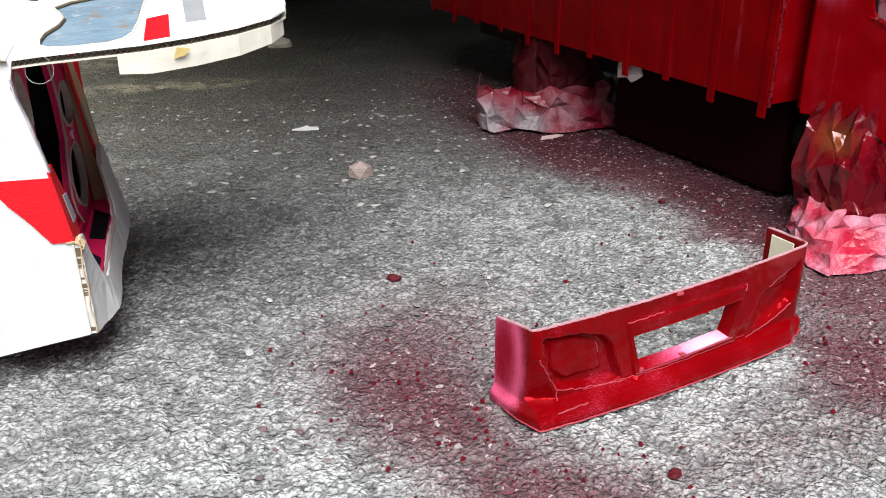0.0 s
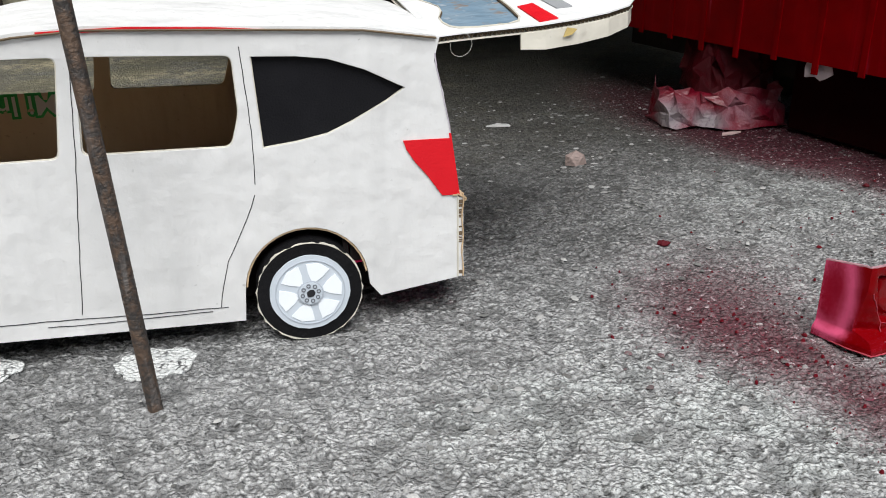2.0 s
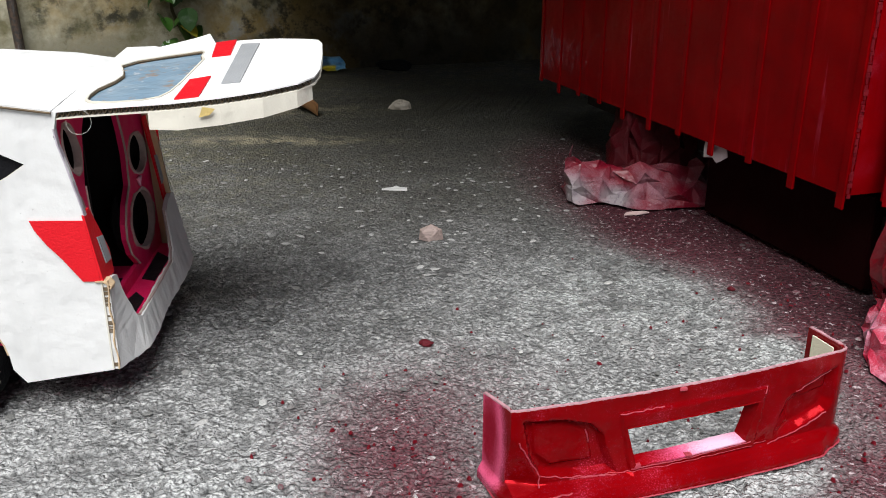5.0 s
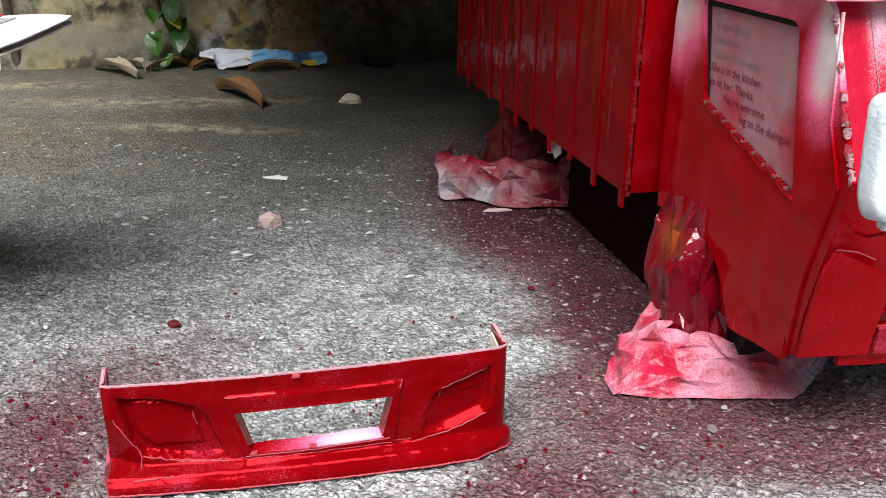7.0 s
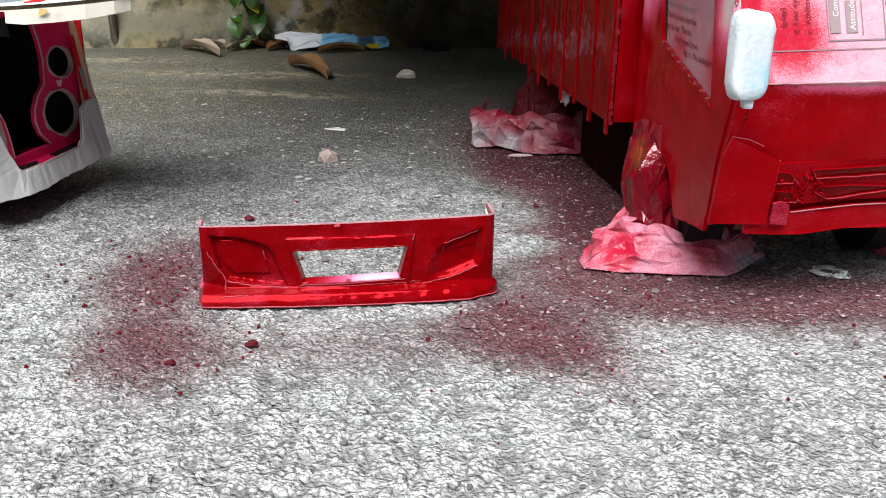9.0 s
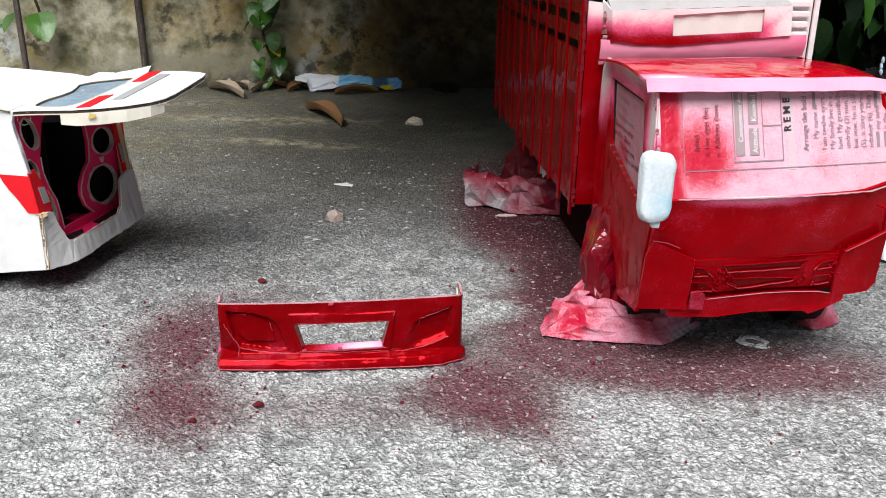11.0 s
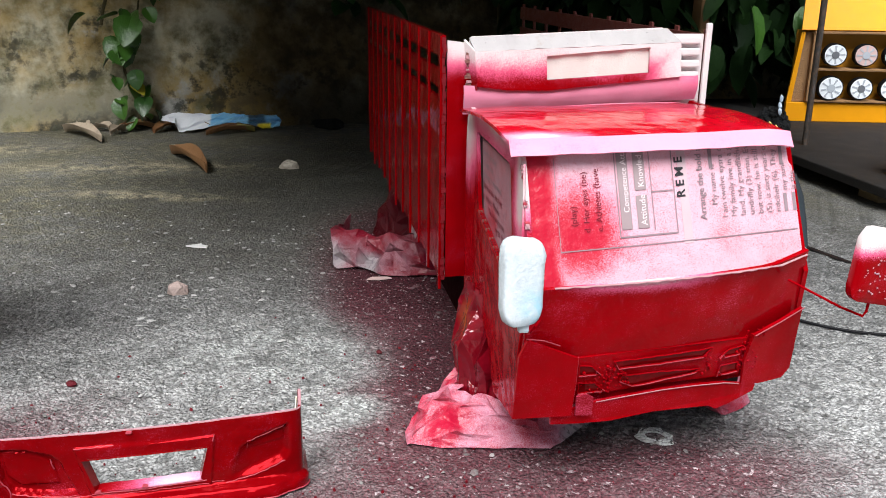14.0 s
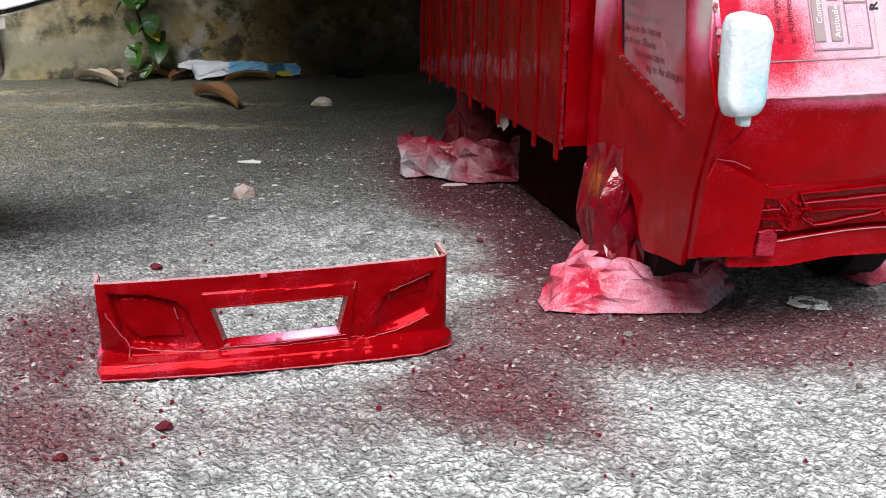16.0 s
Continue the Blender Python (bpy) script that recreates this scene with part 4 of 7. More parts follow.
        part("torn_edge", place(disc(0.0308, 0.0012, 60, 0.020, 0.0303, seed=5), 0.0002), M_CREAM, wheel)
        part("rim", place(disc(0.0233, 0.0008, 44, 0.01), 0.0009), M_RIM, wheel, "paper rim with a pale printed wheel")
        part("rim_ring", place(disc(0.0204, 0.0004, 44, 0, 0.0198), 0.0013), M_RIM_GREY, wheel)
        for k in range(6):
            a0 = 2 * math.pi * k / 6
            lobe = [(0.0072 * math.cos(a0 - 0.14), 0.0072 * math.sin(a0 - 0.14)), (0.0078 * math.cos(a0), 0.0078 * math.sin(a0)), (0.0072 * math.cos(a0 + 0.14), 0.0072 * math.sin(a0 + 0.14)),
                    (0.0115 * math.cos(a0 + 0.36), 0.0115 * math.sin(a0 + 0.36)), (0.0182 * math.cos(a0 + 0.40), 0.0182 * math.sin(a0 + 0.40)), (0.0190 * math.cos(a0), 0.0190 * math.sin(a0)),
                    (0.0182 * math.cos(a0 - 0.40), 0.0182 * math.sin(a0 - 0.40)), (0.0115 * math.cos(a0 - 0.36), 0.0115 * math.sin(a0 - 0.36))]
            part("rim_opening", place(sheet(lobe, (), 0.0003), 0.0013), M_RIM_WHITE, wheel)
        hub = part("hub", place(disc(0.0076, 0.0005, 28), 0.0019), M_RIM_GREY, wheel)
        part("hub_face", place(disc(0.0068, 0.0004, 28), 0.0022), M_RIM, hub)
        part("hub_cap", place(disc(0.0024, 0.0005, 10, 0.25), 0.0027), M_INK, hub)
        for k in range(8):
            b = disc(0.0013, 0.0004, 10, 0.0, 0.0008)
            b.transform(Matrix.Translation((0.0048 * math.cos(k * math.pi / 4), 0.0048 * math.sin(k * math.pi / 4), 0)))
            part("wheel_nut", place(b, 0.0026), M_NUT, hub)
    return root


van()


# ---- red cardboard truck ----
M_BED = enamel("red_enamel_bed", deep=(0.085, 0.0003, 0.0010), full=(0.24, 0.0004, 0.0018), wet=0.10)
M_BED_IN = plain("brown_red_card_inside", (0.13, 0.035, 0.030), 0.6, 0.3)
M_CAB = enamel("red_enamel_cab", [((0.0, 0.15, 0.205), (0.02, 0.045, 0.065)), ((0.0, 0.07, 0.226), (0.02, 0.16, 0.044)), ((0.0, 0.012, 0.190), (0.02, 0.026, 0.055)), ((0.065, -0.02, 0.147), (0.075, 0.05, 0.016))], (0.58, 0.50, 0.50), deep=(0.16, 0.0003, 0.0018), full=(0.34, 0.0005, 0.0034), rough=0.03, wet=0.17)
M_ROOF_RED = enamel("wet_red_enamel_roof", [((0.012, 0.02, 0.214), (0.05, 0.018, 0.03)), ((0.09, 0.165, 0.214), (0.2, 0.028, 0.03))], (0.72, 0.50, 0.55), rough=0.04, streak=False, deep=(0.36, 0.0012, 0.008), full=(0.55, 0.002, 0.012), wet=0.5)
M_HEADBOARD = enamel("half_sprayed_headboard", [((0.09, 0.165, 0.275), (0.34, 0.20, 0.052), 0.40), ((0.20, 0.17, 0.25), (0.085, 0.2, 0.075), 0.45), ((-0.006, 0.174, 0.270), (0.030, 0.05, 0.034), 0.3)], (0.65, 0.61, 0.61))
M_LEDGE = enamel("mauve_dusted_ledge", [((0.05, 0.165, 0.218), (0.24, 0.2, 0.07), 0.27)], (0.54, 0.20, 0.29), 0.6)
M_VISOR_BAND = enamel("pink_sprayed_strip", [((0.09, 0.02, 0.21), (0.4, 0.2, 0.2))], (0.68, 0.30, 0.40), 0.6)
M_RIM_PINK = plain("dusted_pale_rim", (0.50, 0.27, 0.30), 0.6, 0.4, 90)
M_TORN_PALE = plain("torn_pale_card", (0.42, 0.22, 0.24), 0.8, 0.35, 300, 0.001, 900)
M_WORN = plain("worn_red_edge", (0.36, 0.045, 0.065), 0.4, 0.4, 150)
M_SCREEN = newsprint("sprayed_book_page", [((0.0, 0.0, 0.17), (0.036, 9, 9), 1.7), ((0.03, 0.0, 0.168), (0.070, 9, 0.060), 1.05), ((0.02, 0.0, 0.132), (0.10, 9, 0.030), 0.62), ((0.06, 0.0, 0.158), (0.12, 9, 0.040), 0.62), ((0.11, 0.0, 0.158), (0.12, 9, 0.032), 0.46), ((0.08, 0.0, 0.175), (0.9, 0.9, 0.9), 0.54)], False, tone=(0.53, 0.49, 0.50), pink=(0.60, 0.13, 0.27))
M_SIDE_PAGE = newsprint("sprayed_side_page", [((0.0, 0.02, 0.15), (0.05, 0.06, 0.06)), ((0.0, 0.09, 0.15), (0.05, 0.05, 0.035), 0.8), ((0.0, 0.08, 0.17), (0.4, 0.4, 0.4), 0.58)], False, tone=(0.25, 0.23, 0.23), pink=(0.40, 0.10, 0.17))
M_WRAP_PAPER = newsprint("crumpled_sprayed_newsprint", [((0.02, 0.08, 0.0), (9, 9, 9), 0.76), ((0.0, 0.10, 0.03), (0.05, 0.06, 0.02), 0.95)], tone=(0.48, 0.40, 0.43), pink=(0.58, 0.15, 0.26), red=(0.36, 0.004, 0.028), pale=[((0.066, 0.06, 0.0), (0.03, 0.04, 0.02))], crush=0.12)
# rear paper: deeper crimson, and the shade beside the bed put in
M_WRAP_REAR = newsprint("crumpled_shaded_newsprint", [((0.0, 0.45, 0.0), (9, 9, 9), 0.90)], tone=(0.30, 0.26, 0.27), pink=(0.22, 0.03, 0.065), red=(0.15, 0.002, 0.012), pale=[((-0.085, 0.450, 0.012), (0.045, 0.05, 0.03)), ((-0.045, 0.430, 0.008), (0.03, 0.03, 0.02))], crush=0.12)
M_MIRROR_WHITE = Nodes("fuzzy_white_masking_wrap")
fuzz = M_MIRROR_WHITE.noise(420, 4, 0.7)
M_MIRROR_WHITE.set(Base_Color=M_MIRROR_WHITE.mix(M_MIRROR_WHITE.math("MULTIPLY", M_MIRROR_WHITE.blob((-0.0120, -0.0650, 0.150), (0.014, 0.02, 0.017)), M_MIRROR_WHITE.ramp(M_MIRROR_WHITE.noise(190, 4), 0.35, 0.6, 0.25, 0.9)), M_MIRROR_WHITE.mix(fuzz, (0.30, 0.36, 0.40), (0.60, 0.63, 0.65)), (0.26, 0.46, 0.56)), Roughness=0.8)
M_MIRROR_WHITE.bump(fuzz, 0.0005)
M_MIRROR_WHITE = M_MIRROR_WHITE.mat
# near-black that paints in shade under the truck and in gaps
M_SHADOW = plain("near_black_card", (0.014, 0.008, 0.008), 0.7, 0.5)


def fy(x):
    """The cab's front runs back a little to its far side."""
    return 0.09 * x


def truck():
    root = thing("model_truck", TRUCK, "red spray-painted cardboard model truck with masked windows", "model truck")
    x0, x1, y0, y1, zb, zt = -0.014, 0.184, 0.174, 0.688, 0.082, 0.262
    # load bed sides: board, rails with slots, posts that hang below
    count = 11
    step = (y1 - y0 - 0.008) / (count - 1)
    for x, s, mt in ((x0, -1, M_BED), (x1, 1, M_BED_IN)):
        bed_side = part("side_board", box(x - 0.0015, x + 0.0015, y0, y1, zb, 0.2165), M_BED if s < 0 else M_BED_IN, root, "tall slatted side board")
        for z, h in ((0.2305, 0.0125), (0.2540, 0.0150)):
            part("rail", box(x - 0.0016, x + 0.0014, y0, y1, z - h / 2, z + h / 2), M_BED if s < 0 else M_BED_IN, bed_side)
        for k in range(count):
            y = y0 + 0.004 + step * k
            low = zb - (0.010 if k in (0, 1, 3, 5, 6, 9) else 0.004)
            top = zt + (0.003 if s > 0 else -0.001)
            part("post", box(x + s * 0.0016 - 0.0010, x + s * 0.0016 + 0.0010, y - 0.0035, y + 0.0035, low, top, 0.0005), M_BED if s < 0 else M_BED_IN, bed_side)
    torn = plain("torn_red_flutes", (0.17, 0.006, 0.012), 0.5, 0.5, 200)
    rnd = random.Random(17)
    z = 0.080
    while z < 0.258:
        h = rnd.uniform(0.0008, 0.0048)
        part("torn_flute", crumple(box(x0 - 0.0016 + rnd.uniform(0, 0.0010), x0 + rnd.uniform(0.0004, 0.0020), y0 - rnd.uniform(0.0004, 0.0011), y0 - 0.0002, z, z + h), 0.0005, 500, h * 1000), torn, root)
        z += h * rnd.uniform(0.85, 1.1) + rnd.uniform(0.0001, 0.0007)
    part("corner_post", box(x1 - 0.0020, x1 + 0.0025, y0 - 0.0035, y0 - 0.0005, 0.085, 0.270, 0.0008), M_HEADBOARD, root, "pale unpainted end post")
    part("bed_floor", box(x0 + 0.002, x1 - 0.002, y0 + 0.002, y1 - 0.002, 0.092, 0.096), M_BED_IN, root)
    part("tail_board", box(x0 + 0.002, x1 - 0.002, y1 - 0.003, y1, 0.096, 0.145), M_BED_IN, root)
    # headboard with a raised sign box
    part("headboard", sheet([(x0 + 0.0025, 0.082), (x1 - 0.0025, 0.082), (x1 - 0.0025, 0.262), (0.150, 0.262), (0.149, 0.2665), (0.006, 0.2605), (0.004, 0.256), (x0 + 0.0025, 0.258)], (), 0.003, Matrix.Translation((0, y0, 0)) @ UPRIGHT), M_HEADBOARD, root, "bed front half sprayed, white along the top")
    sx0, sx1 = 0.006, 0.163
    face = [(sx0 + 0.002, 0.2270), (0.030, 0.2240), (0.060, 0.2235), (0.110, 0.2280), (sx1 - 0.002, 0.2325), (sx1 - 0.004, 0.2570), (0.08, 0.2535), (sx0, 0.2510)]
    hole = [(0.059, 0.2310), (0.136, 0.2355), (0.1355, 0.2535), (0.058, 0.2478)]
    yb = y0 - 0.011
    sign = part("sign_box", sheet(face, (hole,), 0.002, Matrix.Translation((0, yb, 0)) @ UPRIGHT), M_HEADBOARD, root, "raised cab sign box sprayed pink")
    part("sign_top", crumple(thicken(lofted([[(sx0 - 0.002 * f + (sx1 - 0.004 - sx0 - 0.005 * f) * i / 24, yb + 0.0105 * f, 0.2510 + 0.0090 * f + 0.0060 * i / 24 + 0.0004 * math.sin(i * 1.9)) for i in range(25)] for f in (0.0, 0.35, 0.7, 1.0)]), 0.0014), 0.0006, 160), card_material("dirty_white_card", (0.40, 0.38, 0.38), 0.8), sign, "dirty white folded top of the sign")
    part("sign_side", thicken(lofted([[(sx0, yb, 0.2510), (sx0 + 0.002, yb, 0.2270)], [(sx0 - 0.006, y0 - 0.0005, 0.2585), (sx0 - 0.001, y0 - 0.0005, 0.212)]]), 0.0016), M_HEADBOARD, sign)
    def band(i, f):
        """The ledge under the sign: a bowed strip that comes forward below the face."""
        t = i / 24
        dip = 0.0035 * math.sin(math.pi * min(1, t * 1.25)) if t < 0.8 else 0
        top, low = 0.2272 - dip + 0.0050 * t, 0.2070 + 0.0085 * t
        return (-0.001 + 0.177 * t, yb + 0.0030 + 0.0070 * abs(f - 0.35) ** 1.5 + 0.0006 * noise.noise(Vector((t * 14, f * 3, 2))), top + (low - top) * f)
    part("sign_ledge", thicken(lofted([[band(i, f / 6) for i in range(25)] for f in range(7)]), 0.0012), M_LEDGE, sign, "mauve dusted ledge below the sign", True)
    part("sign_plate", thicken(lofted([[(0.0572 + 0.0790 * i / 10, yb + 0.0035 + 0.0006 * math.sin(i * 2.1), z + 0.0052 * i / 10) for i in range(11)] for z in (0.2300, 0.2396, 0.2488)]), 0.001), plain("pale_bare_card", (0.62, 0.61, 0.57), 0.8, 0.15), sign, "bare pale card plate in the sign")
    # torn flutes beside the sign
    for k in range(5):
        z = 0.221 + 0.0085 * k
        part("torn_flute", box(0.152 + 0.004 * (k % 2), x1 - 0.006, y0 - 0.0045, y0 - 0.0006, z, z + 0.0055, 0.0012), M_HEADBOARD, root, "peeled white cardboard flute")
    part("roof_ledge", thicken(lofted([[(0.003 + 0.017 * i, y, z + 0.0009 * math.sin(i * 2.3)) for i in range(11)] for y, z in ((0.146, 0.2085), (0.160, 0.2075), (0.1735, 0.2090))]), 0.001), M_BED, root, "red ledge behind the roof")
    # cab
    yc = 0.158
    prof = [(-0.002, 0.0560), (-0.003, 0.075), (-0.008, 0.10), (-0.0165, 0.137), (0.014, 0.205), (0.020, 0.2115), (0.03, 0.2140), (yc - 0.012, 0.2150), (yc - 0.003, 0.207), (yc, 0.19), (yc + 0.0015, 0.105), (yc, 0.078), (0.1440, 0.0800), (0.1295, 0.0805), (0.1120, 0.0805), (0.0970, 0.0780), (0.0850, 0.0725), (0.0760, 0.0648), (0.0690, 0.0540), (0.0650, 0.0465), (0.0600, 0.0413), (0.0500, 0.0422), (0.0403, 0.0440), (0.0280, 0.0455), (0.0125, 0.0470), (0.0112, 0.0600), (0.0095, 0.0515), (0.0040, 0.0535)]
    win = rounded([(0.127, 0.2025), (0.036, 0.1985), (0.0225, 0.1235), (0.115, 0.1505)], 0.006)
    flip = Matrix(((0, 0, 1, 0), (1, 0, 0, 0), (0, 1, 0, 0), (0, 0, 0, 1)))  # a sheet's x, y become y, z
    for x, s in ((0.0, 1), (0.178, -1)):
        side = sheet(prof, (win,), 0.003, Matrix.Translation((x + (0.003 if s > 0 else 0.0), 0, 0)) @ flip)
        for v in side.verts:
            v.co.y += fy(v.co.x)
            if s < 0:
                v.co.x += 0.10 * (0.105 - min(v.co.z, 0.165))
                v.co.z += 0.024 if v.co.z < 0.07 else 0
        cab_side = part("cab_side", side, M_CAB, root, "red cab side sprayed thin at the top")
        if s > 0:
            page = part("window_page", sheet([(0.135, 0.2055), (0.03, 0.2035), (0.016, 0.118), (0.122, 0.145)], (), 0.0006, Matrix.Translation((x + 0.0040, 0, 0)) @ flip), M_SIDE_PAGE, cab_side, "printed page masking the side window")
            # dark strips draw the shade of the window recess on the page
            part("window_shade_strip", sheet([(0.1265, 0.2030), (0.036, 0.1990), (0.0355, 0.1955), (0.1255, 0.1990)], (), 0.0006, Matrix.Translation((x + 0.0030, 0, 0)) @ flip), M_SHADOW, cab_side)
            part("window_shade_strip", sheet([(0.1285, 0.203), (0.123, 0.2015), (0.114, 0.152), (0.117, 0.149)], (), 0.0006, Matrix.Translation((x + 0.0030, 0, 0)) @ flip), M_SHADOW, cab_side)
            part("window_lip", thicken(lofted([[(x - 0.0008, 0.117 - 0.095 * t, 0.1495 - 0.0275 * t + 0.0008 * math.sin(t * 25)), (x + 0.0005, 0.117 - 0.095 * t, 0.1520 - 0.0275 * t)] for t in (i / 20 for i in range(21))]), 0.001), M_CAB, cab_side, "ragged cut along the window")
            part("door_crease", tube([(x - 0.0004, 0.006, 0.205), (x - 0.0006, 0.002, 0.16), (x - 0.0006, -0.009, 0.136), (x - 0.0005, 0.004, 0.09), (x - 0.0005, 0.008, 0.052)], 0.0008, 5), M_CAB, cab_side)
            said = ["in the kitchen.", "it with her.", "Where is she now?", "She is in the kitchen.", "go to her. Thanks,", "You're welcome.", "ing to the dialogue"]
            for k, line in enumerate(said):
                z = 0.188 - 0.0072 * k
                start = 0.116 if z > 0.155 else 0.116 - (0.158 - z) * 2.6
                writing(line, 0.0062, Matrix.Translation((x + 0.0031, start, z)) @ pose(0, 0, 0, 0, 0, -90) @ pose(0, 0, 0, 90) @ pose(0, 0, 0, 0, 0, -2), M_PRINT if k < 3 else M_PRINT_RED, page)
    w = 0.178
    lower = [(0.001, 0.0575), (-0.001, 0.077), (-0.0075, 0.10), (-0.0145, 0.128), (-0.0185, 0.141)]
    bm = lofted([[(x, fy(x) + y - 0.007 * math.sin(math.pi * x / w) * (0.4 + 0.6 * (z - 0.046) / 0.095) + 0.001 * noise.noise(Vector((x * 25, z * 25, 1))), z + (0.006 * max(0, x / w - 0.85) / 0.15 if z > 0.12 else 0) + 0.008 * (x / w) * (1 if z < 0.06 else 0.4)) for x in (-0.001 + (w + 0.002) * i / 22 for i in range(23))] for y, z in lower])
    for v in bm.verts:
        v.co.x += (v.co.x / w) * 0.14 * (0.100 - min(v.co.z, 0.150))
    part("front_panel", thicken(bm, 0.0025), M_CAB, root, "glossy red front panel with a ragged upper edge", True)
    # masked windscreen: a bent page
    def screen(x, t):
        y = -0.0165 + 0.0335 * t - 0.002 * math.sin(math.pi * x / w)
        return Vector((x, fy(x) + y + 0.0012, 0.137 + 0.071 * t + 0.004 * x / w))
    page = part("windscreen_page", thicken(lofted([[screen(0.0035 + (w - 0.010) * i / 20, k / 10) for i in range(21)] for k in range(11)]), 0.0008), M_SCREEN, root, "printed book page masking the windscreen, dusted red", True)
    def print_at(x, z0, text, size, material, bold=0.0):
        """A line that runs up the page at x, from the height share z0."""
        a, b = screen(x, z0), screen(x, z0 + 0.2)
        up = (b - a).normalized()
        side = (screen(x + 0.01, z0) - a).normalized()
        out = side.cross(up).normalized()
        m = Matrix((( *up, 0), (*(-side), 0), (*out, 0), (0, 0, 0, 1))).transposed()
        m.translation = a + out * 0.0006
        return writing(text, size, m, material, page, bold=bold)
    lines = [(0.030, 0.45, "(play)", 0.0053), (0.0375, 0.40, "d. Her eyes (be)", 0.0053), (0.0450, 0.40, "e. Athletes (have", 0.0053),
             (0.1240, 0.42, "I am twelve eysra ol", 0.0053), (0.1300, 0.42, "My family live in a g", 0.0053), (0.1360, 0.42, "land. My grandfather", 0.0053),
             (0.1420, 0.42, "undrifly (3) man. Ev", 0.0053), (0.1480, 0.42, "but now, he is still ver", 0.0053), (0.1540, 0.42, "(5), is sixty years old", 0.0053),
             (0.1600, 0.42, "ndcihelr (6). They", 0.0053), (0.1660, 0.58, "my aunt", 0.0053), (0.1720, 0.58, "is the", 0.0053), (0.1180, 0.52, "My name is", 0.0053)]
    for x, z, text, size in lines:
        print_at(x, z, text, size, M_PRINT if x > 0.06 else M_PRINT_RED)
    print_at(0.1100, 0.42, "Arrange the bold a", 0.0056, M_PRINT, 0.00010)
    print_at(0.0975, 0.60, "R E M E", 0.0074, M_INK, 0.0002)
    def plate(xa, xb, za, zb2, material, lift=0.0006, name="printed_bar"):
        n = max(1, int((xb - xa) / 0.008))
        xs = [xa + (xb - xa) * i / n for i in range(n + 1)]
        out = (screen(xb, za) - screen(xa, za)).cross(screen(xa, zb2) - screen(xa, za)).normalized()
        return part(name, lofted([[screen(x, z) + out * lift for x in xs] for z in (za, zb2)]), material, page)
    M_GREYBOX = plain("grey_print_box", (0.26, 0.20, 0.21), 0.7, 0.2, bump=0)
    plate(0.0565, 0.0630, 0.40, 0.98, M_GREYBOX)
    plate(0.0665, 0.0735, 0.40, 0.64, M_GREYBOX)
    plate(0.0665, 0.0735, 0.68, 0.98, M_GREYBOX)
    plate(0.0945, 0.1000, 0.26, 0.98, plain("grey_print_strip", (0.47, 0.34, 0.37), 0.7, 0.2, bump=0), 0.0003)
    pale_ink = plain("pale_letters", (0.60, 0.50, 0.52), 0.7, 0.1, bump=0)
    print_at(0.0620, 0.52, "Competence Attai", 0.0050, pale_ink)
    print_at(0.0722, 0.42, "Attitude", 0.0052, pale_ink)
    print_at(0.0722, 0.70, "Knowled", 0.0052, pale_ink)
    for xa, xb, za, zb2 in ((0.0765, 0.0770, 0.38, 0.98), (0.0905, 0.0912, 0.34, 0.98), (0.0550, 0.0912, 0.34, 0.352), (0.0550, 0.0556, 0.34, 0.98), (0.0770, 0.0900, 0.655, 0.665), (0.0190, 0.0194, 0.28, 0.96), (0.0190, w - 0.008, 0.275, 0.283)):
        plate(xa, xb, za, zb2, M_PRINT, 0.0005, "printed_rule")
    for x, za, zb2 in ((0.1660, 0.42, 0.56), (0.1660, 0.78, 0.94), (0.1720, 0.42, 0.56), (0.1180, 0.80, 0.95)):
        plate(x - 0.0032, x - 0.0008, za, zb2, M_PRINT, 0.0004)
    # roof, glossy and still wet, with a pink fold along its front
    def roof(x, t):
        y = 0.014 + (yc - 0.012 - 0.014) * t
        z = 0.2145 - 0.006 * x / w + 0.0055 * math.sin(math.pi * min(1, 0.12 + t * 0.9)) + 0.006 * x / w - 0.0035 * max(0, x / w - 0.88) / 0.12 + 0.0006 * noise.noise(Vector((x * 22, t * 3, 5)))
        return (x, fy(x) + y - 0.002 * math.sin(math.pi * x / w) * (1 - t), z)
    part("cab_roof", thicken(lofted([[roof(-0.008 + 0.177 * i / 24, k / 16) for i in range(25)] for k in range(17)]), 0.002), M_ROOF_RED, root, "wet glossy red cab roof", True)
    front = [Vector(roof(-0.008 + 0.177 * i / 24, 0)) for i in range(25)]
    part("roof_fold", thicken(lofted([[p + Vector((0, -0.0012, 0.0012)) for p in front], [p + Vector((0, -0.0045, -0.0040)) for i, p in enumerate(front)], [p + Vector((0, -0.0070, -0.0072 + 0.0002 * math.sin(i * 1.7))) for i, p in enumerate(front)]]), 0.0008), M_VISOR_BAND, root, "pale pink paper fold at the roof edge", True)
    part("cab_back", box(0.003, w - 0.003, yc + 0.002, yc + 0.005, 0.08, 0.206), M_BED, root)
    # ragged white edge of the front panel
    part("torn_upper_edge", thicken(lofted([[(x, fy(x) - 0.0195 - 0.007 * math.sin(math.pi * x / w) + 0.0004 * math.sin(x * 610), 0.1415 + 0.006 * max(0, x / w - 0.85) / 0.15 + 0.0030 * x / w + 0.0006 * noise.noise(Vector((x * 150, 0, 0)))), (x, fy(x) - 0.0184 - 0.007 * math.sin(math.pi * x / w), 0.1420 + 0.006 * max(0, x / w - 0.85) / 0.15 + 0.0030 * x / w)] for x in (0.012 + 0.158 * i / 60 for i in range(61))]), 0.0004), M_TORN_PALE, root, "torn pale card edge")
    # corner flaps and the grille
    def board(points, thick, name, label="", lift=0.0, m=M_CAB, parent=root):
        bm = bmesh.new()
        vs = []
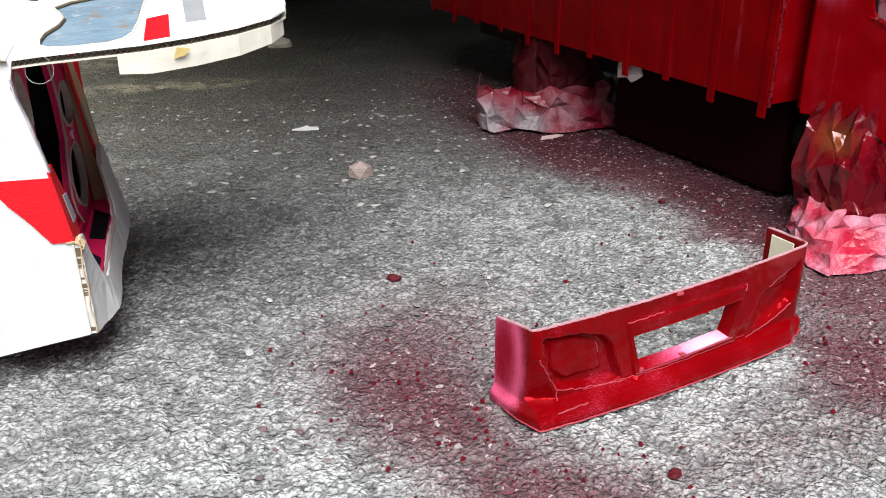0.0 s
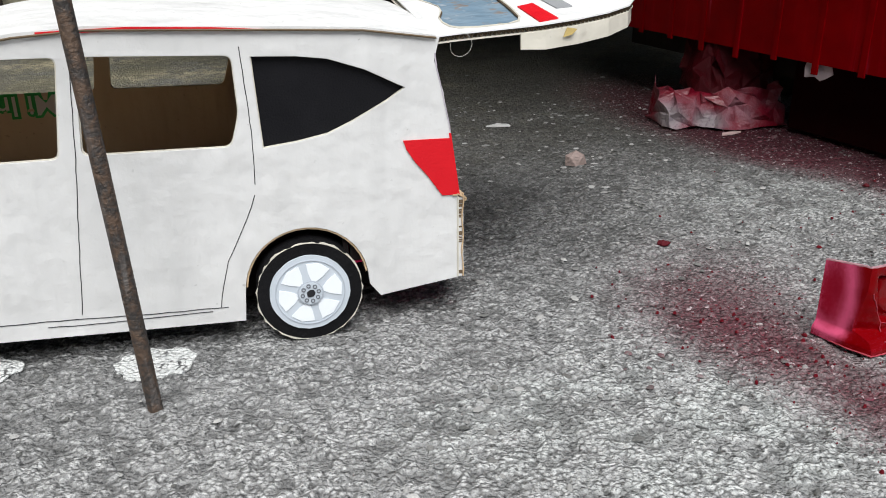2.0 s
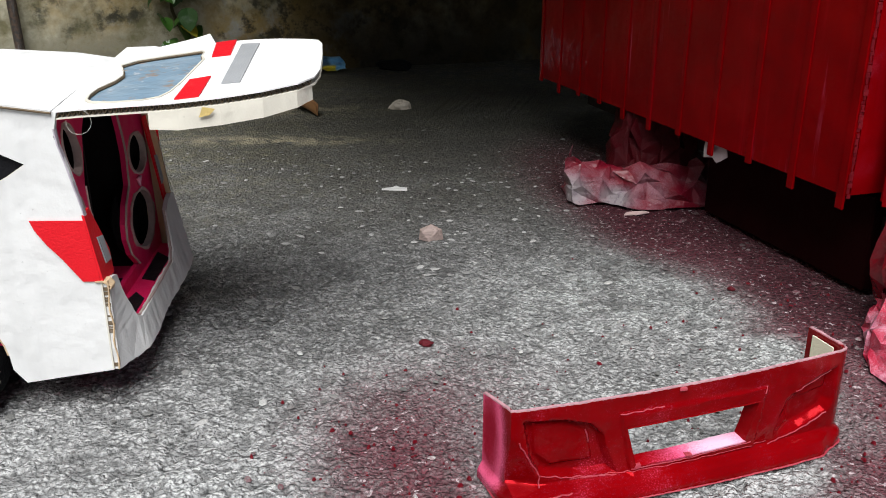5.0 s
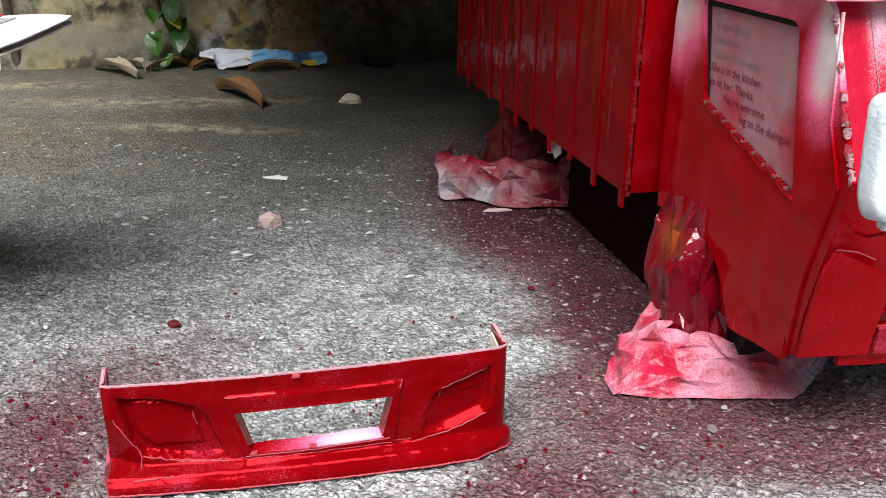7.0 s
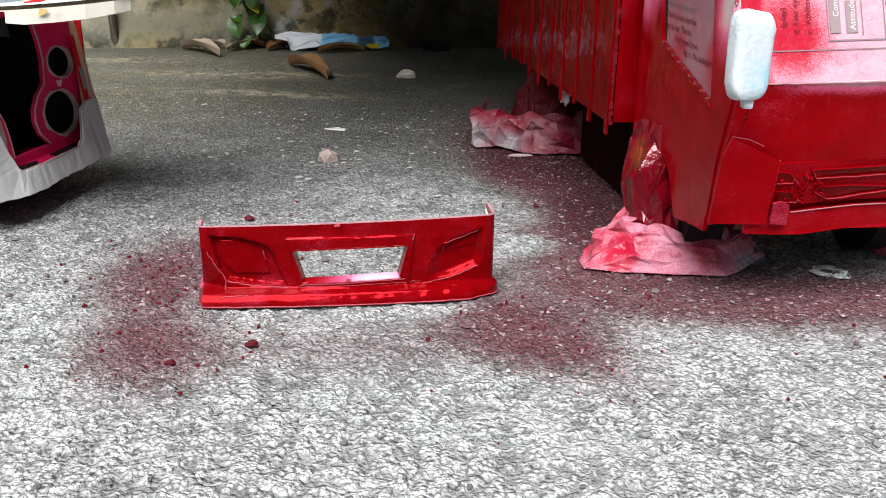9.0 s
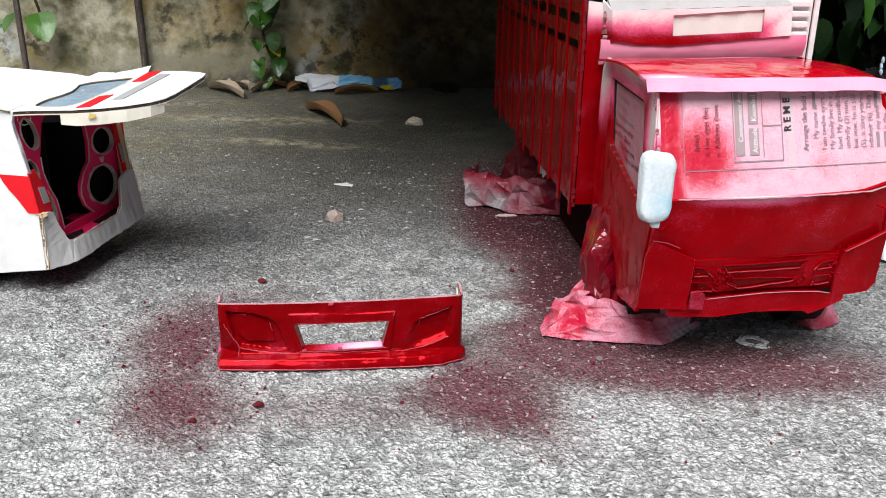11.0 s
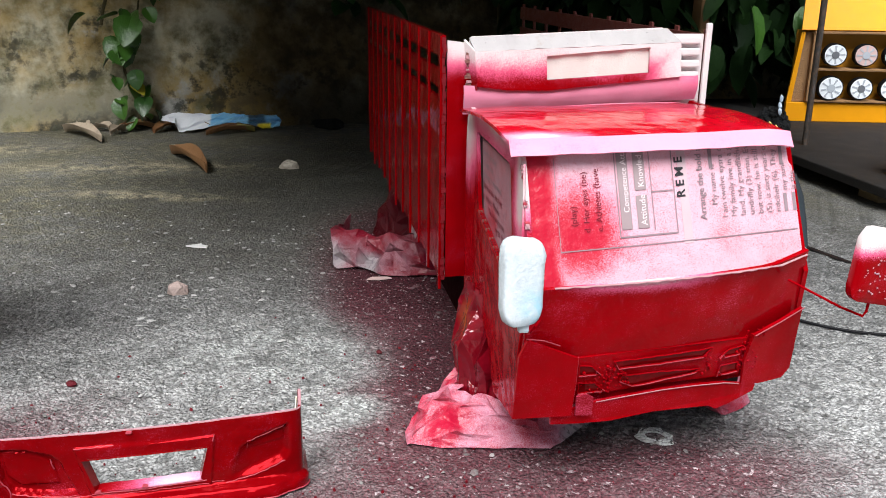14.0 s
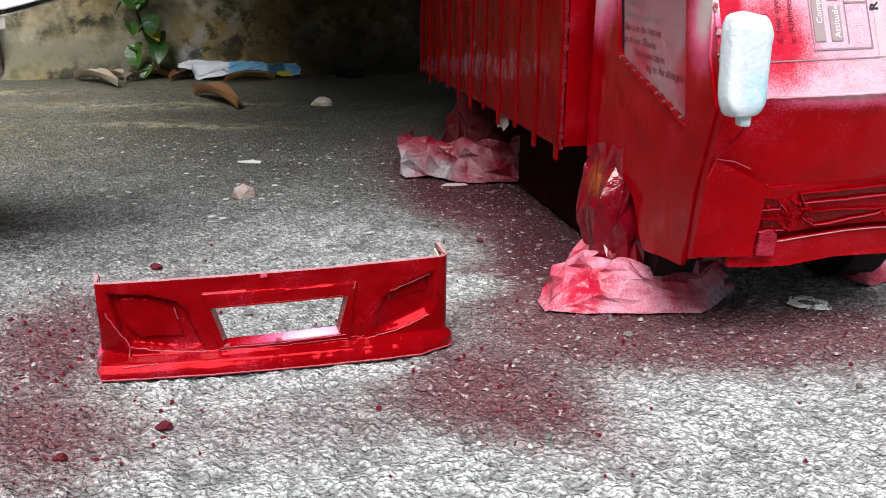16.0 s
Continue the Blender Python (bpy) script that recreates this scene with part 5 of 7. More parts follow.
        for x, z in points:
            i = max(0, min(1, (z - 0.046) / 0.095))
            vs.append(bm.verts.new((x, fy(x) + 0.001 - 0.0185 * i ** 1.4 - 0.007 * math.sin(math.pi * min(1, max(0, x / w))) * (0.4 + 0.6 * i) - lift, z)))
        bm.faces.new(vs)
        return part(name, thicken(bm, thick), m, parent, label)
    board([(-0.0060, 0.0590), (0.0120, 0.0578), (0.0302, 0.0568), (0.0306, 0.0780), (0.0298, 0.0972), (0.0140, 0.1045), (-0.0015, 0.1118), (-0.0055, 0.1010)], 0.002, "corner_flap", "raised red corner flap", 0.0055)
    board([(0.1440, 0.0610), (0.1600, 0.0612), (0.1735, 0.0625), (0.1782, 0.0690), (0.1770, 0.0900), (0.1748, 0.1135), (0.1600, 0.1055), (0.1440, 0.0980), (0.1420, 0.0800)], 0.002, "corner_flap", "raised red corner flap", 0.0028)
    # darker copy of the enamel: shade inside the cut-outs, on flat plates
    M_SLOT = enamel("slot_shade_red", deep=(0.07, 0.0003, 0.0008), full=(0.13, 0.0004, 0.0014))
    grille = board([(0.0310, 0.0660), (0.0900, 0.0690), (0.1430, 0.0680), (0.1430, 0.0945), (0.1200, 0.0950), (0.0520, 0.0945), (0.0310, 0.0935)], 0.0016, "grille", "cut-out grille clotted with red paint", 0.0010, M_CAB)
    slots = {"A": [(0.0545, 0.0897), (0.0780, 0.0902), (0.1020, 0.0908), (0.1187, 0.0915), (0.1133, 0.0858), (0.0850, 0.0848), (0.0583, 0.0843)],
             "B": [(0.0602, 0.0752), (0.0686, 0.0705), (0.0900, 0.0726), (0.1108, 0.0748), (0.1130, 0.0772), (0.0866, 0.0785), (0.0611, 0.0788)],
             "C": [(0.0345, 0.0763), (0.0443, 0.0752), (0.0527, 0.0690), (0.0345, 0.0692)],
             "D": [(0.0334, 0.0884), (0.0412, 0.0876), (0.0472, 0.0815), (0.0338, 0.0818)],
             "E": [(0.1261, 0.0698), (0.1277, 0.0768), (0.1395, 0.0778), (0.1403, 0.0715)],
             "F": [(0.1250, 0.0832), (0.1300, 0.0886), (0.1405, 0.0900), (0.1391, 0.0842)]}
    def front_y(x, z, lift):
        i = max(0, min(1, (z - 0.046) / 0.095))
        return fy(x) + 0.001 - 0.0185 * i ** 1.4 - 0.007 * math.sin(math.pi * min(1, max(0, x / w))) * (0.4 + 0.6 * i) - lift
    for key, pts in slots.items():
        slot = board(pts, 0.0004, "grille_slot", "dark red plate standing for a shaded cut-out of the grille", 0.0016, M_SLOT, grille)
        rnd = random.Random(ord(key))
        ring = []
        for (xa, za), (xb, zb2) in zip(pts, pts[1:] + pts[:1]):
            k = max(2, int(math.hypot(xb - xa, zb2 - za) / 0.003))
            ring += [(xa + (xb - xa) * i / k + rnd.uniform(-0.0003, 0.0003), za + (zb2 - za) * i / k + rnd.uniform(-0.0003, 0.0003)) for i in range(k)]
        part("slot_rim", tube([(x, front_y(x, z, 0.0022), z) for x, z in ring + ring[:1]], 0.00048, 5), M_CAB, slot)
        low = [(x, z) for x, z in ring if z < sum(p[1] for p in pts) / len(pts)]
        low.sort()
        part("slot_rim", tube([(x, front_y(x, z, 0.0029), z - 0.0002) for x, z in low], 0.00028, 4), M_WORN, slot, "worn pale lower edge")
    # gathered paint between the slots
    rnd = random.Random(41)
    bm = bmesh.new()
    for k in range(90):
        x, z = rnd.choice(((0.049, 0.078), (0.052, 0.074), (0.056, 0.082), (0.033, 0.080), (0.120, 0.080), (0.142, 0.084)))
        x, z = x + rnd.gauss(0, 0.0032), z + rnd.gauss(0, 0.0040)
        bmesh.ops.create_icosphere(bm, subdivisions=1, radius=rnd.uniform(0.0005, 0.0013), matrix=Matrix.Translation((x, front_y(x, z, 0.0020), z)))
    tagged(part("clotted_paint", bm, M_CAB, grille, "clotted wet paint in the grille", True), kind="stuff")
    low = [(0.0185, 0.0575), (0.0308, 0.0585), (0.0440, 0.0625), (0.0660, 0.0645), (0.0878, 0.0660), (0.1100, 0.0660), (0.1317, 0.0648), (0.1420, 0.0625), (0.1550, 0.0600), (0.1543, 0.0555), (0.1386, 0.0490), (0.1289, 0.0462), (0.1235, 0.0492), (0.1040, 0.0502), (0.0844, 0.0508), (0.0564, 0.0480), (0.0380, 0.0486), (0.0189, 0.0500)]
    board(low, 0.0025, "lower_strip", "red lower strip with a pale upper edge", 0.0045)
    part("strip_edge", tube([(x, front_y(x, z, 0.0052), z + 0.0004) for x, z in ((0.046, 0.0628), (0.066, 0.0646), (0.088, 0.0661), (0.110, 0.0660), (0.131, 0.0648), (0.142, 0.0626))], 0.00032, 5), M_TORN_PALE, root, "pale edge of the lower strip")
    board([(0.0325, 0.0570), (0.0430, 0.0560), (0.0425, 0.0685), (0.0375, 0.0715), (0.0320, 0.0700)], 0.0015, "tape_scrap", "pink scrap of tape", 0.0085, M_VISOR_BAND)
    for pts in ([(-0.0020, 0.1122), (0.0080, 0.1105), (0.0180, 0.1062)], [(0.0302, 0.0560), (0.0308, 0.0780), (0.0299, 0.0975)], [(0.1440, 0.0985), (0.1600, 0.1060), (0.1750, 0.1140)]):
        part("flap_edge", tube([(x, front_y(x, z, 0.0068), z) for x, z in pts], 0.00035, 5), M_WORN, root, "worn pale edge of the flap")
    # drips of paint
    rnd = random.Random(4)
    bm = bmesh.new()
    for k in range(110):
        zone = k % 3
        x = rnd.uniform(0.008, 0.028) if zone == 0 else rnd.uniform(0.04, 0.066) if zone == 1 else rnd.uniform(0.138, 0.152)
        z = rnd.uniform(0.062, 0.088) if zone == 0 else rnd.uniform(0.068, 0.082) if zone == 1 else rnd.uniform(0.072, 0.104)
        i = (z - 0.046) / 0.095
        c = Vector((x, fy(x) - 0.0185 * i ** 1.4 - 0.007 * math.sin(math.pi * x / w) * (0.4 + 0.6 * i) - (0.0049 if zone != 1 else 0.0020), z))
        bmesh.ops.create_icosphere(bm, subdivisions=1, radius=rnd.uniform(0.0004, 0.0009), matrix=Matrix.Translation(c))
    tagged(part("wet_paint", bm, M_CAB, root, "beads of wet red paint", True), kind="stuff")
    # chassis and axles under the body, their near-black colour standing in for its shade
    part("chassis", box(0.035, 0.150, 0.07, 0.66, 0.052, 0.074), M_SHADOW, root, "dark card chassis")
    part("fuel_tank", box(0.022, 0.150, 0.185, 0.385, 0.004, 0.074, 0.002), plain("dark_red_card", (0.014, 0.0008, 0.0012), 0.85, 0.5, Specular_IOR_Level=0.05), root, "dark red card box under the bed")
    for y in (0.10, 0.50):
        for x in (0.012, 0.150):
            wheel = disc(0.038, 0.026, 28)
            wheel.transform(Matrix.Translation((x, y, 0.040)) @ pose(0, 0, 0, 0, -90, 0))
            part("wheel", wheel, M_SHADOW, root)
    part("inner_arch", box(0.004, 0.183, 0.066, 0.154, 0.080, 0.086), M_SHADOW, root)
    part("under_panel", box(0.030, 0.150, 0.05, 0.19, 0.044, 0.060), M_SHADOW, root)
    part("fender", thicken(lofted([[(0.001, 0.070 + 0.020 * t, 0.045 + 0.045 * t), (0.05, 0.070 + 0.020 * t, 0.045 + 0.045 * t)] for t in (0, 0.5, 1)]), 0.001), M_BED, root)
    # door mirrors
    def pad(centre, size, turn, material):
        bm = bmesh.new()
        bmesh.ops.create_cube(bm, size=1)
        bmesh.ops.bevel(bm, geom=bm.edges[:], offset=0.30, segments=5, affect="EDGES", profile=0.6)
        bm.transform(Matrix.Translation(centre) @ turn @ Matrix.Diagonal((*size, 1)))
        return crumple(crumple(bm, 0.0016, 55, 3), 0.0005, 300)
    mirror = part("door_mirror", pad((-0.0182, -0.0600, 0.1625), (0.0215, 0.011, 0.0430), pose(0, 0, 0, -8, 3, 10), M_MIRROR_WHITE), M_MIRROR_WHITE, root, "door mirror wrapped in white masking paper", True)
    part("masking_nub", crumple(box(-0.0205, -0.0145, -0.064, -0.059, 0.1365, 0.1425, 0.0015), 0.001, 300), M_MIRROR_WHITE, mirror)
    part("wire", tube([(-0.0165, -0.0615, 0.1425), (-0.0150, -0.0590, 0.1345), (-0.0080, -0.0420, 0.1270), (0.0, -0.0240, 0.1220), (0.006, -0.0140, 0.1215)], 0.0007, 6), M_CAB, mirror)
    M_MIRROR_RED = enamel("half_red_mirror", [((0.1833, -0.049, 0.185), (0.08, 0.06, 0.028), 0.50)], (0.52, 0.51, 0.50))
    mirror = part("door_mirror", pad((0.1833, -0.049, 0.1554), (0.032, 0.008, 0.0415), pose(0, 0, 0, -6, 14, 4), M_MIRROR_RED), M_MIRROR_RED, root, "door mirror sprayed half red on a wire", True)
    part("wire", tube([(0.1590, -0.006, 0.1340), (0.1660, -0.022, 0.1310), (0.1730, -0.037, 0.1280), (0.1785, -0.0485, 0.1270), (0.1800, -0.0490, 0.1300), (0.1805, -0.0490, 0.1370)], 0.0008, 6), M_CAB, mirror, "bent red wire")
    # crumpled newsprint and film round the wheels
    def skirt(name, levels, seed, label, material, depth=0.012, nx=22, ny=8, hem=0.0, ridge=0.0):
        """Crushed sheet in flat facets that hangs in pleats through the levels (z, points of the plan), from the top down."""
        rnd = random.Random(seed)
        def along(points, t):
            k = min(1, max(0, t)) * (len(points) - 1)
            i = min(int(k), len(points) - 2)
            f = k - i
            g = [Vector(points[max(0, min(len(points) - 1, i + d))]) for d in (-1, 0, 1, 2)]
            return 0.5 * ((2 * g[1]) + (g[2] - g[0]) * f + (2 * g[0] - 5 * g[1] + 4 * g[2] - g[3]) * f * f + (3 * g[1] - g[0] - 3 * g[2] + g[3]) * f ** 3)
        pleat = [rnd.uniform(0.3, 1.0) * (1 if i % 2 else -1) for i in range(nx + 1)]
        shift = [rnd.uniform(-0.3, 0.3) for i in range(nx + 1)]
        rows = []
        for j in range(ny + 1):
            row = []
            for i in range(nx + 1):
                v = (j + (rnd.uniform(-0.38, 0.38) if 0 < j < ny else 0)) / ny * (len(levels) - 1)
                a = min(int(v), len(levels) - 2)
                f = v - a
                t = (i + shift[i] + rnd.uniform(-0.30, 0.30)) / nx
                p = along(levels[a][1], t) * (1 - f) + along(levels[a + 1][1], t) * f
                z = levels[a][0] * (1 - f) + levels[a + 1][0] * f
                tn = along(levels[a][1], t + 0.03) - along(levels[a][1], t - 0.03)
                out = Vector((tn.y, -tn.x)).normalized() if tn.length > 1e-6 else Vector((0, -1))
                if rnd.random() < 0.18:
                    pleat[i] *= -0.6
                calm = 0.4 + 0.6 * min(1, z / 0.012)
                p = p + out * depth * calm * (0.42 * pleat[i] + rnd.uniform(-0.22, 0.22))
                z += depth * (0.35 if j < ny else 0.10) * rnd.uniform(-1, 1) * min(1, z / 0.010) + (hem * rnd.random() if j == ny else 0) + ridge * max(0, pleat[i]) * math.sin(math.pi * min(1, j / ny + 0.12))
                row.append(Vector((p.x, p.y, max(0.0008, z))))
            rows.append(row)
        bm = bmesh.new()
        vs = [[bm.verts.new(p) for p in row] for row in rows]
        for j in range(ny):
            for i in range(nx):
                q = (vs[j][i], vs[j][i + 1], vs[j + 1][i + 1], vs[j + 1][i])
                for tri in ((q[0], q[1], q[2]), (q[0], q[2], q[3])) if rnd.random() < 0.5 else ((q[0], q[1], q[3]), (q[1], q[2], q[3])):
                    bm.faces.new(tri)
        # one finer step: the facets bulge a little, the creases stay sharp
        bmesh.ops.subdivide_edges(bm, edges=bm.edges[:], cuts=1)
        for v in bm.verts:
            v.co += 0.0009 * Vector((rnd.uniform(-1, 1), rnd.uniform(-1, 1), rnd.uniform(-1, 1))) * min(1, v.co.z / 0.006)
            v.co.z = max(0.0008, v.co.z)
        return part(name, thicken(bm, 0.0003), material, root, label)
    M_FOIL = Nodes("wet_red_film")
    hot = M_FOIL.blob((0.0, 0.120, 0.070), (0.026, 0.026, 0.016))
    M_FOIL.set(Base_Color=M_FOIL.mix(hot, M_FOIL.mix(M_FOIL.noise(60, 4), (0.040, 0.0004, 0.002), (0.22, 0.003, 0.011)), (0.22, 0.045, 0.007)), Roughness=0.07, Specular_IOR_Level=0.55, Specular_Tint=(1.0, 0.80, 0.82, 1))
    M_FOIL.bump(M_FOIL.noise(140, 3), 0.0012)
    M_FOIL = M_FOIL.mat
    film = "wet red-sprayed film bunched round the wheel"
    sheet_label = "creased pink-sprayed newsprint under the front wheel"
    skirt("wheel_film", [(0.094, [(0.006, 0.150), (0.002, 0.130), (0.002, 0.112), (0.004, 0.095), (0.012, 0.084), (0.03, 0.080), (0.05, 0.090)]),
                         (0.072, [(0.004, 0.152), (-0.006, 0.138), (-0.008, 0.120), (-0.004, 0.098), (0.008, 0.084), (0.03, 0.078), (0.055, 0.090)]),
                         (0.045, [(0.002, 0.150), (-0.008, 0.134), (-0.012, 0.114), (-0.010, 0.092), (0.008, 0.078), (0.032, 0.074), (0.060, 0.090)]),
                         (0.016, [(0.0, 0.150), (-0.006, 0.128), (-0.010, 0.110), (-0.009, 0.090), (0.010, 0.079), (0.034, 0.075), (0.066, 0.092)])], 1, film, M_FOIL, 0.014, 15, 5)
    skirt("newsprint_sheet", [(0.026, [(-0.004, 0.142), (-0.010, 0.124), (-0.015, 0.106), (-0.014, 0.090), (0.006, 0.075), (0.034, 0.071), (0.064, 0.090)]),
                              (0.0125, [(-0.004, 0.148), (-0.020, 0.124), (-0.036, 0.104), (-0.034, 0.080), (0.002, 0.067), (0.036, 0.062), (0.074, 0.090)]),
                              (0.001, [(-0.006, 0.150), (-0.030, 0.122), (-0.051, 0.096), (-0.051, 0.067), (0.0, 0.058), (0.039, 0.051), (0.084, 0.089)])], 4, sheet_label, M_WRAP_PAPER, 0.013, 16, 6, 0.0, 0.009)
    skirt("newsprint_sheet", [(0.048, [(0.152, 0.092), (0.160, 0.084), (0.172, 0.084), (0.184, 0.090), (0.190, 0.102)]),
                              (0.018, [(0.158, 0.094), (0.166, 0.080), (0.180, 0.080), (0.194, 0.088), (0.198, 0.102)]),
                              (0.001, [(0.166, 0.100), (0.173, 0.076), (0.188, 0.078), (0.204, 0.090), (0.207, 0.104)])], 6, sheet_label, M_WRAP_PAPER, 0.008, 9, 4)
    rear_label = "creased pink-sprayed newsprint by the rear wheel"
    skirt("wheel_film", [(0.105, [(0.006, 0.52), (-0.002, 0.485), (0.0, 0.468), (0.003, 0.455), (0.010, 0.445), (0.028, 0.440), (0.045, 0.455)]),
                         (0.066, [(0.0, 0.52), (-0.020, 0.480), (-0.020, 0.462), (-0.010, 0.445), (0.006, 0.434), (0.030, 0.428), (0.050, 0.445)]),
                         (0.030, [(-0.010, 0.52), (-0.034, 0.478), (-0.030, 0.455), (-0.018, 0.432), (0.006, 0.422), (0.034, 0.416), (0.055, 0.440)])], 8, film, plain("dull_red_film", (0.055, 0.0016, 0.0045), 0.45, 0.6, 90, 0.001, Specular_IOR_Level=0.12), 0.016, 14, 6)
    skirt("newsprint_sheet", [(0.038, [(-0.056, 0.506), (-0.070, 0.466), (-0.052, 0.452), (-0.030, 0.436), (0.0, 0.424), (0.030, 0.420), (0.052, 0.440)]),
                              (0.022, [(-0.062, 0.508), (-0.080, 0.452), (-0.052, 0.442), (-0.028, 0.420), (0.002, 0.413), (0.034, 0.410), (0.056, 0.436)]),
                              (0.001, [(-0.068, 0.505), (-0.084, 0.446), (-0.053, 0.438), (-0.032, 0.410), (0.0, 0.405), (0.040, 0.401), (0.060, 0.432)])], 11, rear_label, M_WRAP_REAR, 0.018, 16, 5, 0.002, 0.008)
    torn_bit = sheet([(-0.012, -0.002), (0.0, -0.004), (0.014, -0.002), (0.010, 0.003), (-0.006, 0.004)], (), 0.0012, Matrix.Translation((-0.038, 0.404, 0.0016)))
    part("paper_scrap", torn_bit, plain("pale_pink_scrap", (0.55, 0.40, 0.38), 0.8, 0.2), root, "pale torn paper at the wheel's foot")
    hanging = sheet([(0.343, 0.0835), (0.326, 0.0850), (0.3150, 0.0830), (0.3122, 0.0745), (0.3190, 0.0700), (0.3255, 0.0668), (0.3330, 0.0690), (0.3425, 0.0672), (0.3445, 0.0760)], (), 0.0008, Matrix.Translation((-0.0110, 0, 0)) @ flip)
    part("paper_scrap", crumple(hanging, 0.002, 90), plain("pale_mauve_scrap", (0.42, 0.34, 0.36), 0.8, 0.3), root, "pale scrap of paper hanging under the bed")
    # white beads on the half-sprayed mirror
    rnd = random.Random(23)
    bm = bmesh.new()
    turn = pose(0, 0, 0, -6, 14, 4)
    for k in range(46):
        c = Vector((0.1833, -0.049, 0.1554)) + turn.to_3x3() @ Vector((rnd.uniform(-0.013, 0.013), -0.0043, rnd.uniform(-0.016, 0.006)))
        bmesh.ops.create_icosphere(bm, subdivisions=1, radius=rnd.uniform(0.0003, 0.0007), matrix=Matrix.Translation(c))
    tagged(part("paint_beads", bm, M_TORN_PALE, root, "pale beads of wet paint on the mirror", True), kind="stuff")
    # torn brown card at the headboard's corners
    torn_card = plain("torn_brown_card", (0.22, 0.10, 0.085), 0.85, 0.5, 300, 0.001)
    for k in range(14):
        z = 0.212 + 0.0028 * k
        part("torn_scrap", crumple(box(0.0005 + rnd.uniform(0, 0.002), 0.0045 + rnd.uniform(0, 0.002), y0 - 0.0050 + rnd.uniform(0, 0.002), y0 - 0.0032, z, z + rnd.uniform(0.0012, 0.0030)), 0.0008, 400, k), torn_card if k % 3 else M_TORN_PALE, root)
    # open flutes along the side window's cut, torn card on the front pillar
    cut = random.Random(61)
    for k in range(34):
        t = (k + cut.uniform(0.1, 0.6)) / 34
        y, z = 0.113 + (0.024 - 0.113) * t, 0.1500 + (0.1245 - 0.1500) * t
        d = cut.uniform(0.0005, 0.0011)
        part("cut_flute", box(-0.0007, 0.0022, y - d, y + d, z - 0.0008, z + cut.uniform(0.0002, 0.0009)), torn if k % 4 else torn_card, root)
    for k in range(22):
        t = cut.random() ** 1.5
        y, z = -0.0168 + 0.030 * t, 0.1385 + 0.066 * t
        s = cut.uniform(0.0006, 0.0018)
        part("torn_scrap", crumple(box(-0.0008, 0.0010, y - 0.0014, y + 0.0004, z - s, z + s), 0.0012, 500, k), (M_TORN_PALE, M_RIM_PINK, M_WORN)[k % 3], root)
    return root


truck()


# ---- loose bumper ----
def inside(poly, x, z):
    """How far (x, z) lies inside the outline; minus outside."""
    best, odd = 1e9, False
    for (xa, za), (xb, zb) in zip(poly, poly[1:] + poly[:1]):
        dx, dz = xb - xa, zb - za
        t = min(1, max(0, ((x - xa) * dx + (z - za) * dz) / (dx * dx + dz * dz)))
        best = min(best, math.hypot(x - xa - t * dx, z - za - t * dz))
        if (za > z) != (zb > z) and x < xa + (z - za) * dx / dz:
            odd = not odd
    return best if odd else -best


def ease(a, b, v):
    t = min(1, max(0, (v - a) / (b - a)))
    return t * t * (3 - 2 * t)


